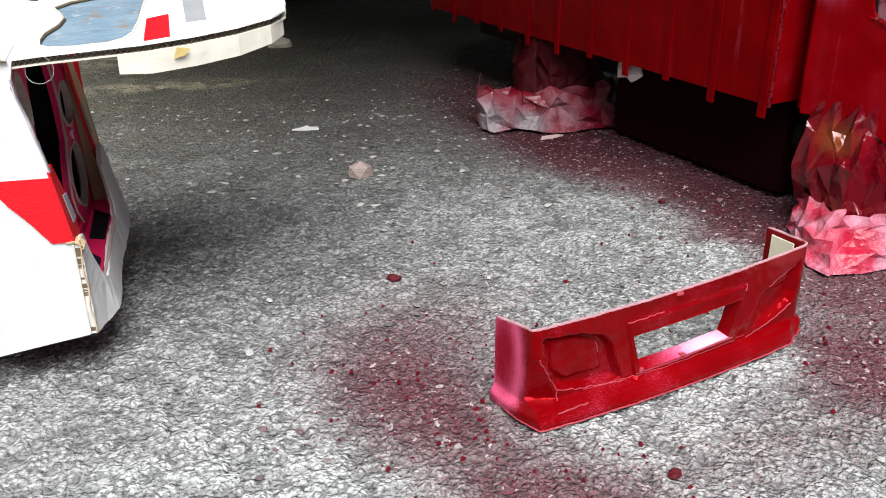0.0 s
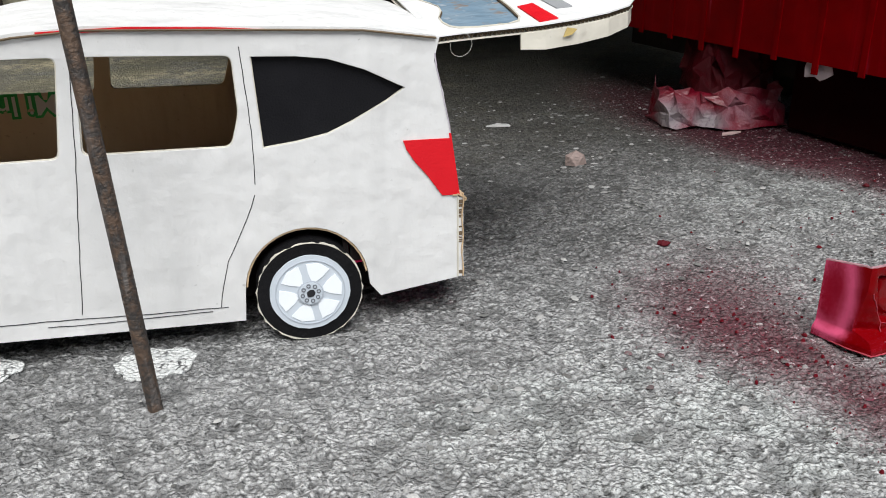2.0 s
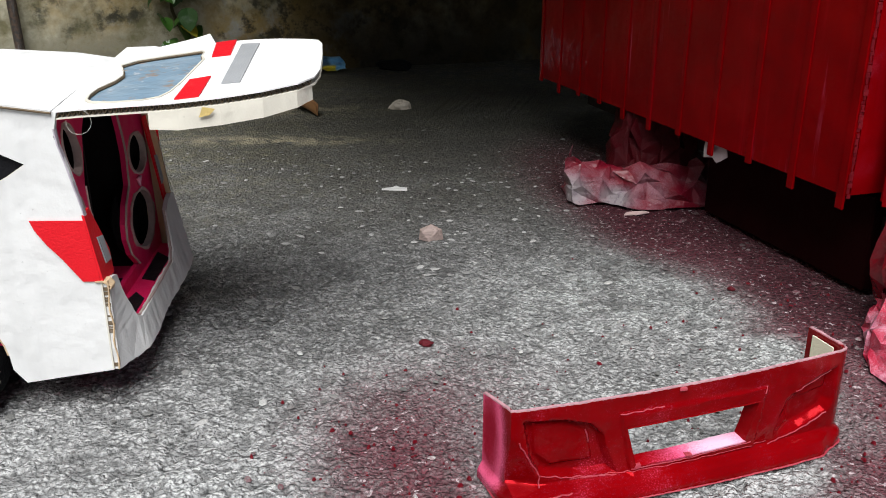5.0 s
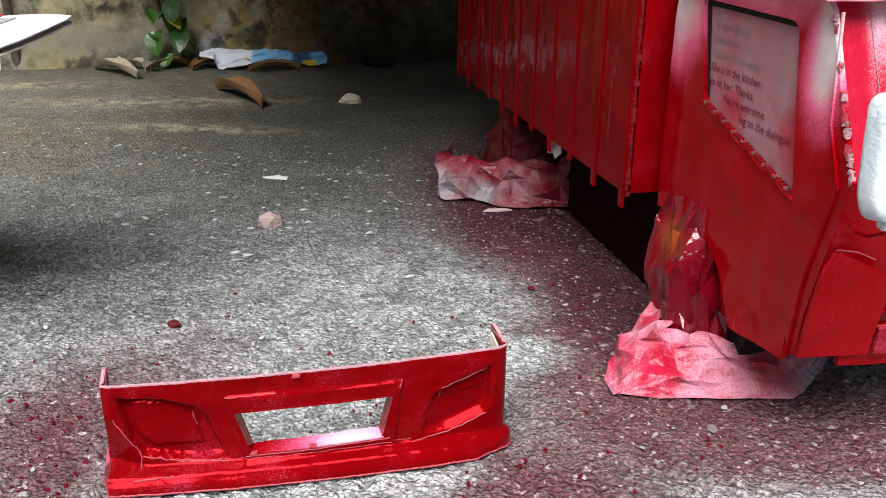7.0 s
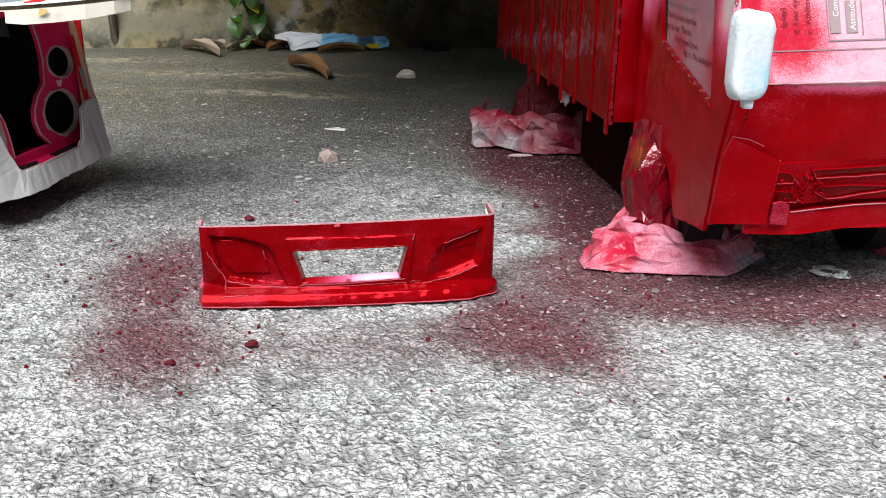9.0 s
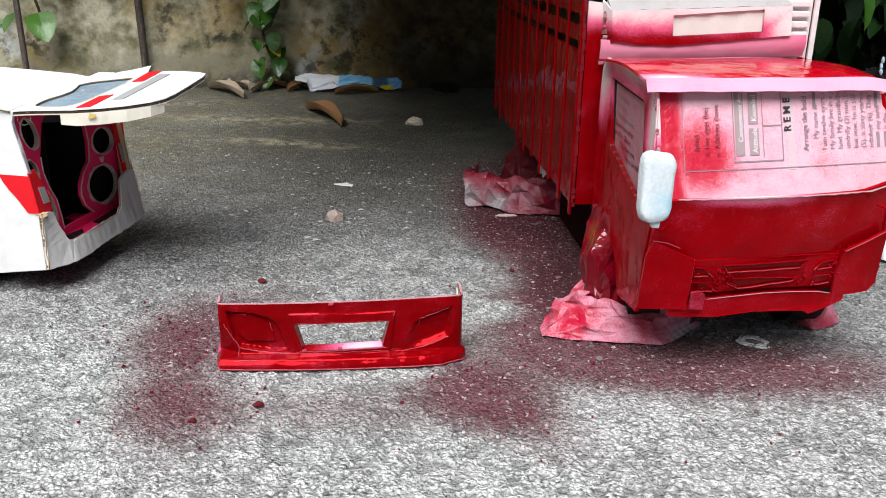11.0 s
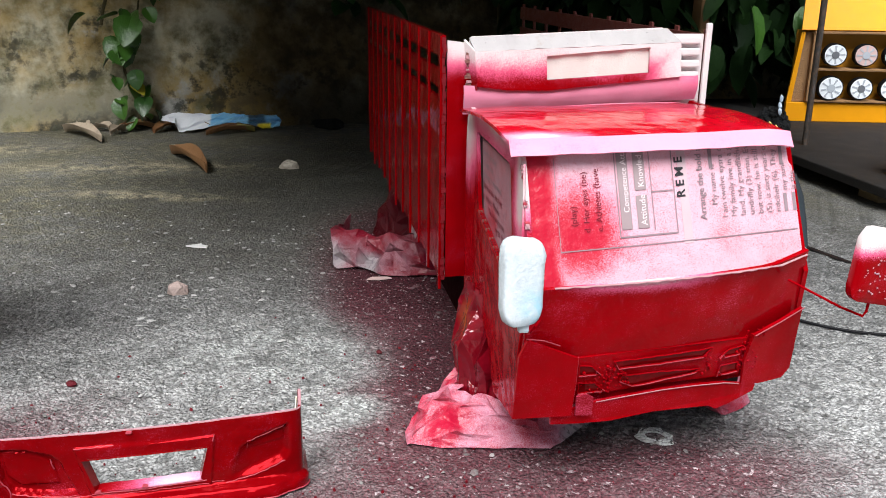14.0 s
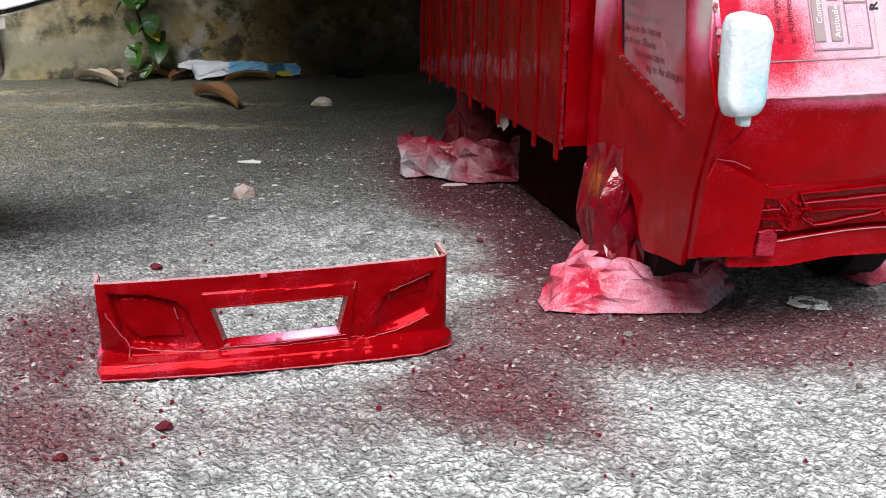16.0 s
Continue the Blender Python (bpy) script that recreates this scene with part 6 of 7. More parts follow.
def bumper():
    root = thing("loose_bumper", BUMPER, "freshly sprayed red cardboard truck bumper standing on the ground", "bumper")
    mat_b = enamel("fresh_red_enamel", [((-0.002, 0.022, 0.030), (0.010, 0.022, 0.046), 0.08)], (0.21, 0.004, 0.016), streak=False, deep=(0.085, 0.0003, 0.0011), full=(0.215, 0.0004, 0.0017), rough=0.04, wet=0.6)
    L = 0.180
    high = lambda x: 0.0495 + 0.0035 * x / L
    left = lambda z: 0.0627 + (0.0563 - 0.0627) * (min(0.040, max(0.010, z)) - 0.013) / 0.0222
    right = lambda z: 0.1222 + (0.1278 - 0.1222) * (min(0.040, max(0.010, z)) - 0.0153) / 0.0214
    sill = lambda x: 0.0132 + 0.0022 * (x - 0.0627) / 0.0595
    head = lambda x: 0.0352 + 0.0015 * (x - 0.0563) / 0.0712
    panel = [(0.0530, 0.0422), (0.1312, 0.0430), (0.1275, 0.0110), (0.0600, 0.0095)]
    lamp_a = [(0.0070, 0.0440), (0.0260, 0.0428), (0.0400, 0.0385), (0.0455, 0.0325), (0.0470, 0.0260), (0.0530, 0.0110), (0.0330, 0.0118), (0.0155, 0.0150), (0.0110, 0.0225)]
    plate_a = [(0.0120, 0.0405), (0.0250, 0.0398), (0.0345, 0.0362), (0.0395, 0.0315), (0.0400, 0.0270), (0.0420, 0.0185), (0.0210, 0.0185), (0.0140, 0.0250)]
    lamp_b = [(0.1360, 0.0105), (0.1550, 0.0140), (0.1710, 0.0205), (0.1745, 0.0260), (0.1745, 0.0455), (0.1540, 0.0385), (0.1450, 0.0330), (0.1390, 0.0220)]
    plate_b = [(0.1490, 0.0300), (0.1700, 0.0335), (0.1715, 0.0430), (0.1500, 0.0365)]
    def outwards(x, z):
        """How far the face stands out towards its front."""
        d = 0.0
        d += 0.0058 * ease(0.0112, 0.0075, z) + 0.0028 * ease(0.0090, 0.0030, z)
        a = inside(panel, x, z)
        d += 0.0012 * ease(-0.0006, 0.0006, a)
        a = inside(lamp_a, x, z)
        d -= 0.0048 * ease(-0.0006, 0.0022, a)
        a = inside(plate_a, x, z)
        d += 0.0013 * ease(-0.0008, 0.0008, a)
        a = inside(lamp_b, x, z)
        d -= 0.0044 * ease(-0.0005, 0.0040, a) * ease(0.138, 0.152, x)
        a = inside(plate_b, x, z)
        d += 0.0008 * ease(-0.0005, 0.0005, a)
        a = ((x - 0.0045) * 0.89 + (z - 0.034) * 0.455)  # the folded near corner
        d -= 0.45 * max(0, -a) * ease(0.0085, 0.0120, z) if z < 0.036 else 0.25 * max(0, 0.0045 - x)
        d += 0.00035 * noise.noise(Vector((x * 160, z * 160, 2))) + 0.0004 * noise.noise(Vector((x * 45, z * 30, 7)))
        return d
    def plan_y(x):
        return 0.0025 + 0.005 * x / L - 0.0042 * (1 - (2 * x / L - 1) ** 2)
    NA, NB, NC = 64, 54, 58
    RA, RB, RC = 22, 24, 16
    rows = []
    for j in range(RA + RB + RC + 1):
        row = []
        def zed(x):
            if j <= RA:
                return 0.0010 + (sill(x) - 0.0010) * j / RA
            if j <= RA + RB:
                return sill(x) + (head(x) - sill(x)) * (j - RA) / RB
            return head(x) + (high(x) - head(x)) * (j - RA - RB) / RC
        # near wing, from its end to the corner
        for k in range(12):
            t = 1 - k / 12
            x = -0.0026 * t + 0.0010 * (1 - t)
            z = zed(0) * (1 - 0.075 * t)
            row.append((x - 0.0035 * ease(0.0105, 0.004, z) * (1 - 0.3 * t), 0.0055 + 0.0235 * t, z))
        for k in range(NA + NB + NC + 1):
            zx = zed(k / (NA + NB + NC) * L)
            if k <= NA:
                x = 0.0015 + (left(zx) - 0.0015) * k / NA
            elif k <= NA + NB:
                x = left(zx) + (right(zx) - left(zx)) * (k - NA) / NB
            else:
                x = right(zx) + (L - 0.004 - right(zx)) * (k - NA - NB) / NC
            z = zed(x)
            row.append((x, plan_y(x) - outwards(x, z) + 0.0045 * ease(L - 0.016, L - 0.004, x) * ease(0.0112, 0.0075, z), z))
        # far end: a round corner, then the far wing
        for k in range(1, 15):
            t = k / 14
            z = zed(L) * (1 - 0.03 * t)
            a = min(1, t * 2.6) * math.pi / 2
            lip = 0.0034 * ease(0.0110, 0.0060, z)
            cx, cy = L - 0.004, plan_y(L) + 0.0060
            if t * 2.6 < 1:
                row.append((cx + (0.0060 + lip) * math.sin(a), cy - (0.0060 + lip) * math.cos(a), z))
            else:
                row.append((cx + 0.0060 + lip * (1 - 0.5 * t), cy + 0.024 * (t - 1 / 2.6) / (1 - 1 / 2.6), z))
        rows.append(row)
    bm = bmesh.new()
    grid = [[bm.verts.new(p) for p in row] for row in rows]
    for j in range(len(grid) - 1):
        for i in range(len(grid[0]) - 1):
            if RA <= j < RA + RB and 12 + NA <= i < 12 + NA + NB:
                continue
            bm.faces.new((grid[j][i], grid[j][i + 1], grid[j + 1][i + 1], grid[j + 1][i]))
    for f in bm.faces:
        f.normal_update()
    thicken(bm, 0.0020)
    part("face", bm, mat_b, root, "glossy red bumper face with a cut-out and a lip along the ground", True)
    crest, foot = rows[-1], rows[0]
    inner = [Vector((x + (0.0016 if i < 12 else -0.0016 if i > len(crest) - 10 else 0), y + (0 if i < 12 or i > len(crest) - 10 else 0.0013), z + 0.0006)) for i, (x, y, z) in enumerate(crest)]
    part("pale_rim", thicken(lofted([[Vector(p) + Vector((0, 0, 0.0006 + 0.0002 * math.sin(i * 1.3))) for i, p in enumerate(crest)], inner]), 0.0008), M_RIM_PINK, root, "pink-dusted cut rim")
    def on_face(x, z, lift):
        return (x, plan_y(x) - outwards(x, z) - lift, z)
    # the opening's returns, cut at a slant
    M_SILL = enamel("half_dusted_sill", [((0.108, 0.004, 0.014), (0.040, 0.05, 0.02))], (0.66, 0.40, 0.52), 0.6, wet=0.2)
    ring = [(left(0.0132), sill(left(0.0132))), (right(0.0155), sill(right(0.0155))), (right(0.0367), head(right(0.0367))), (left(0.0352), head(left(0.0352)))]
    for k in range(4):
        a, b = ring[k], ring[(k + 1) % 4]
        near = [on_face(a[0] + (b[0] - a[0]) * t, a[1] + (b[1] - a[1]) * t, 0.0002) for t in (i / 14 for i in range(15))]
        back = [tuple(Vector(p) + Vector((0.0012 * (1 if k == 3 else -1 if k == 1 else 0), 0.0075, (0.0012 if k == 0 else -0.0022 if k == 2 else 0) + 0.0003 * noise.noise(Vector((p[0] * 300, k, 0)))))) for p in near]
        part("opening_side", thicken(lofted([near, back]), 0.0008), mat_b if k else M_SILL, root, "" if k else "pink-dusted sill of the opening")
    # worn and gathered paint along the edges
    def worn(points, r, seed, lift=0.0002, label="worn pale edge"):
        rnd = random.Random(seed)
        pts = []
        for a, b in zip(points, points[1:]):
            k = max(1, int((Vector(b) - Vector(a)).length / 0.0022))
            pts += [(a[0] + (b[0] - a[0]) * i / k + rnd.uniform(-0.0003, 0.0003), a[1] + (b[1] - a[1]) * i / k + rnd.uniform(-0.0003, 0.0003)) for i in range(k)]
        bm = tube([on_face(x, z, lift) for x, z in pts + [points[-1]]], r, 5)
        return part("edge_strip", crumple(bm, r * 0.6, 700, seed), M_WORN, root, label)
    worn([(0.0160, 0.0148), (0.0330, 0.0118), (0.0530, 0.0106)], 0.00030, 1)
    worn([(0.0050, 0.0340), (0.0110, 0.0230), (0.0155, 0.0150), (0.0150, 0.0100)], 0.00036, 2)
    worn([(0.1360, 0.0104), (0.1550, 0.0138), (0.1712, 0.0205)], 0.00030, 3)
    worn([(0.0385, 0.0340), (0.0400, 0.0275)], 0.00035, 4)
    worn([(0.0300, 0.0112), (0.0700, 0.0110), (0.1000, 0.0114), (0.1350, 0.0120)], 0.00016, 5)
    worn([(0.0600, 0.0122), (0.0900, 0.0128), (0.1250, 0.0143)], 0.00027, 6)
    worn([(0.0530, 0.0422), (0.0750, 0.0426)], 0.00030, 7)
    worn([(0.1310, 0.0430), (0.1300, 0.0400)], 0.00040, 8)
    worn([(0.1490, 0.0300), (0.1500, 0.0365), (0.1715, 0.0432)], 0.00020, 9)
    worn([(0.0120, 0.0070), (0.0220, 0.0075), (0.0290, 0.0080)], 0.00043, 10)
    part("edge_strip", crumple(tube([Vector(p) + Vector((0, -0.0004, 0.0004)) for p in foot[6:-4]], 0.00045, 5), 0.0003, 600), M_WORN, root, "worn pale edge of the lip")
    for x, z in ((0.084, 0.0500), (0.0635, 0.0132), (0.0900, 0.0142)):
        part("paint_lump", crumple(box(x - 0.0016, x + 0.0016, plan_y(x) - outwards(x, z) - 0.0010, plan_y(x) + 0.0008, z - 0.0008, z + 0.0008, 0.0004), 0.0008, 500), M_WORN, root)
    part("bare_patch", sheet([(0.001, 0.012), (0.017, 0.012), (0.017, 0.0495), (0.001, 0.0500)], (), 0.0006, Matrix.Translation((L - 0.0012, 0.0155, 0)) @ pose(0, 0, 0, 0, 0, 88) @ UPRIGHT), plain("bare_cream_card", (0.80, 0.76, 0.58), 0.7, 0.1), root, "bare cream card inside of the wing")
    return root


bumper()


# ---- rods ----
def rod(x, y, top, r=0.0037):
    pts = [(0, 0, -0.002), *[(top[0] * t, top[1] * t, top[2] * t) for t in (0.1, 0.25, 0.4, 0.6, 0.8, 1)]]
    ob = solid("iron_rod", tube(pts, r, 14), M_RUST, "rusty round iron rod standing in the ground", "rod", Matrix.Translation((x, y, 0)), "iron rods", smooth=True)
    return ob


rod(-0.230, 0.327, (-0.038, -0.020, 0.75))
p = WALL @ Vector((-0.256, -0.28, 0))
rod(p.x, p.y, (-0.02, 0.0, 0.8), 0.0055)
p = WALL @ Vector((-0.104, -0.022, 0))
rod(p.x, p.y, (-0.03, 0.0, 0.9), 0.0078)
rod(0.583, 1.655, (0.0, 0.0, 1.0), 0.005)


# ---- bits on the ground ----
def lump(name, place, size, material, label, category, seed, turn=0, flat=0.35, group="", facets=3):
    bm = bmesh.new()
    bmesh.ops.create_icosphere(bm, subdivisions=facets, radius=1)
    for v in bm.verts:
        d = 1 + 0.35 * noise.noise(v.co * 1.4 + Vector((seed * 3.1, 0, 0))) + 0.12 * noise.noise(v.co * 4 + Vector((0, seed, 0)))
        v.co = Vector((v.co.x * size[0], v.co.y * size[1], v.co.z * size[2])) * d
    low = min(v.co.z for v in bm.verts) * flat
    for v in bm.verts:
        v.co.z = max(v.co.z, low) - low
    return solid(name, bm, material, label, category, pose(*place, -0.0005, 0, 0, turn) if len(place) == 2 else pose(*place, 0, 0, turn), group, smooth=False)


M_STONE = plain("pinkish_stone", (0.40, 0.31, 0.28), 0.85, 0.35, 120, 0.002, 500)
M_PEBBLE = plain("pale_pebble", (0.50, 0.45, 0.37), 0.8, 0.2)
M_REDBIT = plain("red_dusted_crumb", (0.085, 0.004, 0.009), 0.7, 0.4)
M_DRY = leaf_material("dry_brown_leaf", (0.16, 0.07, 0.025), (0.30, 0.15, 0.06), 0.6)
M_LEAF_OLIVE = leaf_material("olive_dead_leaf", (0.20, 0.16, 0.03), (0.34, 0.28, 0.08), 0.6)
M_DRY_PALE = leaf_material("dry_pale_leaf", (0.34, 0.27, 0.20), (0.44, 0.36, 0.27), 0.7)
lump("stone", (0.003, 0.752), (0.0115, 0.0075, 0.0105), M_STONE, "small broken stone on the concrete", "stone", 2, 30, facets=1)
lump("dark_stone", (-0.006, 0.258), (0.012, 0.008, 0.006), M_SHADOW, "small black stone on the concrete", "stone", 4, 10)
lump("pebble", (-0.190, 1.290), (0.015, 0.011, 0.010), M_PEBBLE, "smooth pale pebble on the concrete", "pebble", 5, 15)
chip = sheet([(-0.014, -0.002), (-0.004, -0.004), (0.012, -0.004), (0.011, 0.003), (0.004, 0.004), (0.0, 0.009), (-0.004, 0.004)], (), 0.0015)
chip.transform(pose(0, 0, 0.0016))
solid("paper_scrap", chip, plain("white_scrap", (0.62, 0.62, 0.60), 0.8, 0.15), "torn white scrap lying on the concrete", "scrap", pose(-0.07, 0.884, 0, 0, 0, 12))
for k, (x, y, s) in enumerate(((0.053, 0.557, 0.0045), (0.195, 0.372, 0.0038), (0.33, 0.60, 0.0042), (0.245, 0.70, 0.003), (0.36, 0.70, 0.0035), (0.17, 0.335, 0.003))):
    lump("red_crumb", (x, y), (s * 0.95, s * 0.7, s * 0.6), M_REDBIT, "red-dusted crumb of stone", "crumb", k + 9, k * 50, group="red crumbs")
ring = disc(0.0115, 0.0012, 26, 0.16, 0.0062, 4)
ring.transform(pose(0, 0, 0.0014) @ Matrix.Diagonal((1.15, 0.9, 1, 1)))
solid("paint_ring", ring, M_CHALK, "white ring-shaped paint mark on the concrete", "paint mark", pose(0.480, 0.645, 0))
for x, y, r, s in ((-0.245, 0.368, 0.0195, 3), (-0.334, 0.353, 0.017, 6)):
    b = disc(r, 0.0009, 26, 0.13, 0.0, s)
    b.transform(pose(0, 0, 0.0010) @ Matrix.Diagonal((1.1, 0.85, 1, 1)))
    solid("paint_splash", b, M_CHALK, "splash of white paint dried on the concrete", "paint splash", pose(x, y, 0, 0, 0, 20), "paint splashes")


def dry_leaf(place, length, width, turn, curl, material, label, seed):
    rows = []
    for k in range(9):
        t = k / 8
        wv = width * math.sin(math.pi * (0.06 + 0.90 * t)) ** 0.8
        rows.append([(length * (t - 0.5), wv * (j / 3 - 1) * 0.5 * (1 - 0.3 * curl * t), 0.004 + curl * 0.35 * width * ((j / 3 - 1) ** 2) + 0.010 * curl * math.sin(3 * t) + 0.002 * noise.noise(Vector((t * 4, j, seed)))) for j in range(7)])
    bm = thicken(lofted(rows), 0.0006)
    low = min(v.co.z for v in bm.verts)
    for v in bm.verts:
        v.co.z -= low
    return solid("dry_leaf", bm, material, label, "leaf", pose(*place, 0.0, 0, 0, turn), "dry leaves", smooth=True)


dry_leaf((-0.356, 1.252), 0.180, 0.036, -36, 1.3, M_DRY, "curled brown dry leaf lying on the concrete", 1)
dry_leaf((-0.452, 1.520), 0.085, 0.026, 40, 0.9, M_LEAF_OLIVE, "olive yellow dead leaf beside the wrapper", 3)
dry_leaf((-0.680, 1.366), 0.160, 0.034, -24, 1.2, M_DRY_PALE, "pale curled dry leaf by the wall", 2)
for k, (x, y) in enumerate(((0.10, -0.05), (0.16, -0.04), (0.22, -0.05), (0.06, -0.03), (0.27, -0.03), (0.34, -0.11), (0.13, -0.08), (0.30, -0.06))):
    q = WALL @ Vector((x, y, 0))
    dry_leaf((q.x, q.y), 0.05 + 0.02 * (k % 3), 0.03, 47 * k, 0.9, M_DRY if k % 3 else M_DRY_PALE, "small dry leaf heaped against the wall", k + 4)

# plastic wrapper: a folded sheet, its white end drooping to the ground, the printed end propped on leaves
upper = [(0.0, 0.029), (0.030, 0.036), (0.085, 0.031), (0.137, 0.032), (0.163, 0.027), (0.219, 0.027), (0.229, 0.016)]
lower = [(0.0, 0.026), (0.026, 0.021), (0.031, 0.0), (0.053, 0.006), (0.105, 0.013), (0.140, 0.019), (0.165, 0.016), (0.192, 0.004), (0.224, 0.010)]
def edge_at(line, t):
    k = t * (len(line) - 1)
    i = min(int(k), len(line) - 2)
    return Vector(line[i]).lerp(Vector(line[i + 1]), k - i)
rows = []
for k in range(49):
    t = k / 48
    a, b = edge_at(upper, t), edge_at(lower, t)
    rows.append([(p.x, -0.030 * f + 0.006 * noise.noise(Vector((t * 12, f * 2, 3))) + 0.004 * math.sin(f * 9 + t * 20), max(0.001, p.y + 0.003 * noise.noise(Vector((t * 22, f * 3, 7))))) for f, p in ((j / 8, a.lerp(b, j / 8)) for j in range(9))])
solid("plastic_wrapper", thicken(lofted(rows), 0.0008), M_WRAP, "crumpled white, blue and yellow plastic wrapper by the wall", "wrapper", WALL @ Matrix.Translation((0.2135, -0.058, 0)))
lump("dark_clod", (-0.315, 1.655), (0.035, 0.025, 0.012), plain("black_clod", (0.012, 0.012, 0.01), 0.9, 0.3), "black lump of rubbish at the wall's foot", "rubbish", 7)

# cable and crack
pts = [(0.55 + 0.14 * t, 0.930 - 0.040 * math.sin(math.pi * (0.15 + 0.7 * t)) + 0.008, 0.0014) for t in (i / 14 for i in range(15))]
pts += [(0.69 + 0.3 * t, 0.92 + 0.10 * t, 0.0014) for t in (0.3, 0.6, 1)]
solid("black_cable", tube(pts, 0.0013, 8), M_BLACK, "thin black cable lying on the concrete", "cable", smooth=True)
rnd = random.Random(8)
left, right = [], []
for k in range(26):
    t = k / 25
    x, y = 0.535 + 0.34 * t, 1.195 - 0.30 * t + 0.06 * t * t + rnd.uniform(-0.006, 0.006)
    wv = rnd.uniform(0.0015, 0.0040)
    left.append((x - wv, y - wv, 0.0012))
    right.append((x + wv, y + wv, 0.0012))
solid("ground_crack", lofted([left, right]), M_SHADOW, "dark crack across the concrete", "crack", kind="structure")

# stones that stick out of the concrete
rnd = random.Random(21)
def chip(bm, rnd, x, y, r, tall=0.45, z=0.0):
    """One worn stone, a flat six-sided lump."""
    m = Matrix.Translation((x, y, z)) @ pose(0, 0, 0, 0, 0, rnd.uniform(0, 360)) @ Matrix.Diagonal((r * rnd.uniform(1, 1.9), r, r * tall, 1))
    n = 6
    vs = [bm.verts.new(m @ Vector((math.cos(a) * rnd.uniform(0.8, 1.1), math.sin(a), -0.3))) for a in (2 * math.pi * i / n for i in range(n))]
    us = [bm.verts.new(m @ Vector((0.62 * math.cos(a), 0.62 * math.sin(a) * rnd.uniform(0.8, 1.1), 1.0))) for a in (2 * math.pi * i / n for i in range(n))]
    bm.faces.new(us)
    for i in range(n):
        bm.faces.new((vs[i], vs[(i + 1) % n], us[(i + 1) % n], us[i]))


bm = bmesh.new()
for k in range(6000):
    d = rnd.random() ** 0.7
    chip(bm, rnd, -0.55 + 1.3 * rnd.random(), 0.05 + 0.95 * d, 0.0004 + 0.0016 * rnd.random() ** 4)
for k in range(750):
    chip(bm, rnd, rnd.gauss(-0.06, 0.20), rnd.gauss(0.74, 0.17), 0.0010 + 0.0022 * rnd.random() ** 2, 0.16, -0.0002)


def chip_material():
    n = Nodes("exposed_stones")
    geo = n.t.nodes.new("ShaderNodeNewGeometry").outputs["Random Per Island"]
    base = n.mix(n.math("POWER", geo, 2.5), (0.09, 0.09, 0.085), (0.43, 0.425, 0.41))
    spots = [((0.05, 0.42, 0, 40), (0.11, 0.08, 1)), ((0.13, 0.355, 0, 60), (0.07, 0.055, 1)), ((0.33, 0.47, 0, 25), (0.12, 0.055, 1)), ((0.30, 0.68, 0, 120), (0.24, 0.10, 1)), ((0.48, 0.56, 0, 33), (0.22, 0.08, 1)), ((0.18, 0.86, 0, 120), (0.28, 0.09, 1))]
    base = n.mix(n.math("MULTIPLY", n.most([n.blob(c, r) for c, r in spots]), n.ramp(n.noise(500, 2), 0.35, 0.6, 0.2, 0.9)), base, (0.13, 0.01, 0.03))
    n.set(Base_Color=base, Roughness=0.8)
    n.bump(n.noise(900, 3), 0.0006)
    return n.mat


grit = bmesh.new()
for cx, cy, spread, count in ((0.085, 0.445, 0.055, 110), (0.145, 0.350, 0.045, 90), (0.335, 0.465, 0.050, 90), (0.33, 0.66, 0.075, 110), (0.20, 0.52, 0.09, 80), (0.46, 0.59, 0.07, 60)):
    for k in range(count):
        chip(grit, rnd, rnd.gauss(cx, spread * 0.8), rnd.gauss(cy, spread * 0.8), 0.0004 + 0.0008 * rnd.random() ** 3, 0.9)
solid("red_grit", grit, plain("red_sprayed_grit", (0.12, 0.003, 0.009), 0.4, 0.5, 200), "tiny crumbs of concrete sprayed red", "grit", kind="stuff")
solid("exposed_stones", bm, chip_material(), "small pale stones bedded in the worn concrete", "gravel", kind="stuff")


# ---- platform with the yellow rack, back right ----
M_WOOD = plain("weathered_brown_wood", (0.32, 0.18, 0.085), 0.7, 0.4, 30, 0.002, 300)
M_BOARD = plain("dark_dusty_board", (0.022, 0.020, 0.019), 0.75, 0.35, 12, 0.001, 200)
M_BEIGE = plain("pale_rough_wood", (0.33, 0.25, 0.15), 0.75, 0.3, 30, 0.002, 300)
M_YELLOW = plain("yellow_paint", (0.78, 0.32, 0.004), 0.45, 0.12)
M_YELLOW_DIM = plain("ochre_back_board", (0.40, 0.17, 0.01), 0.55, 0.25)

STAND = pose(0.672, 1.375, 0, 0, 0, -59.5)  # x back from the near corner along the platform's edge is negative
root = thing("low_platform", STAND, "low dark wooden platform on pale feet", "platform")
part("deck", box(-1.05, 0.02, 0.0, 1.1, 0.020, 0.034, 0.002), M_BOARD, root, "dusty dark deck board")
for x, y in ((-0.08, 0.03), (-0.98, 0.03), (-0.08, 1.0), (-0.98, 1.0)):
    part("foot", box(x, x + 0.045, y, y + 0.045, 0.0, 0.0196), M_BEIGE, root)
# dark strip put below the deck in place of its shade
part("deck_shade_strip", box(-1.0, 0.0, 0.10, 0.13, 0.0, 0.0196), M_SHADOW, root)
solid("wooden_block", box(-0.03, 0.03, -0.02, 0.02, 0.0, 0.125, 0.003), M_BEIGE, "pale upright block of rough wood", "block", pose(0.722, 1.452, 0, 0, 0, 20))
q = STAND @ Vector((-0.78, 0.05, 0.0465))
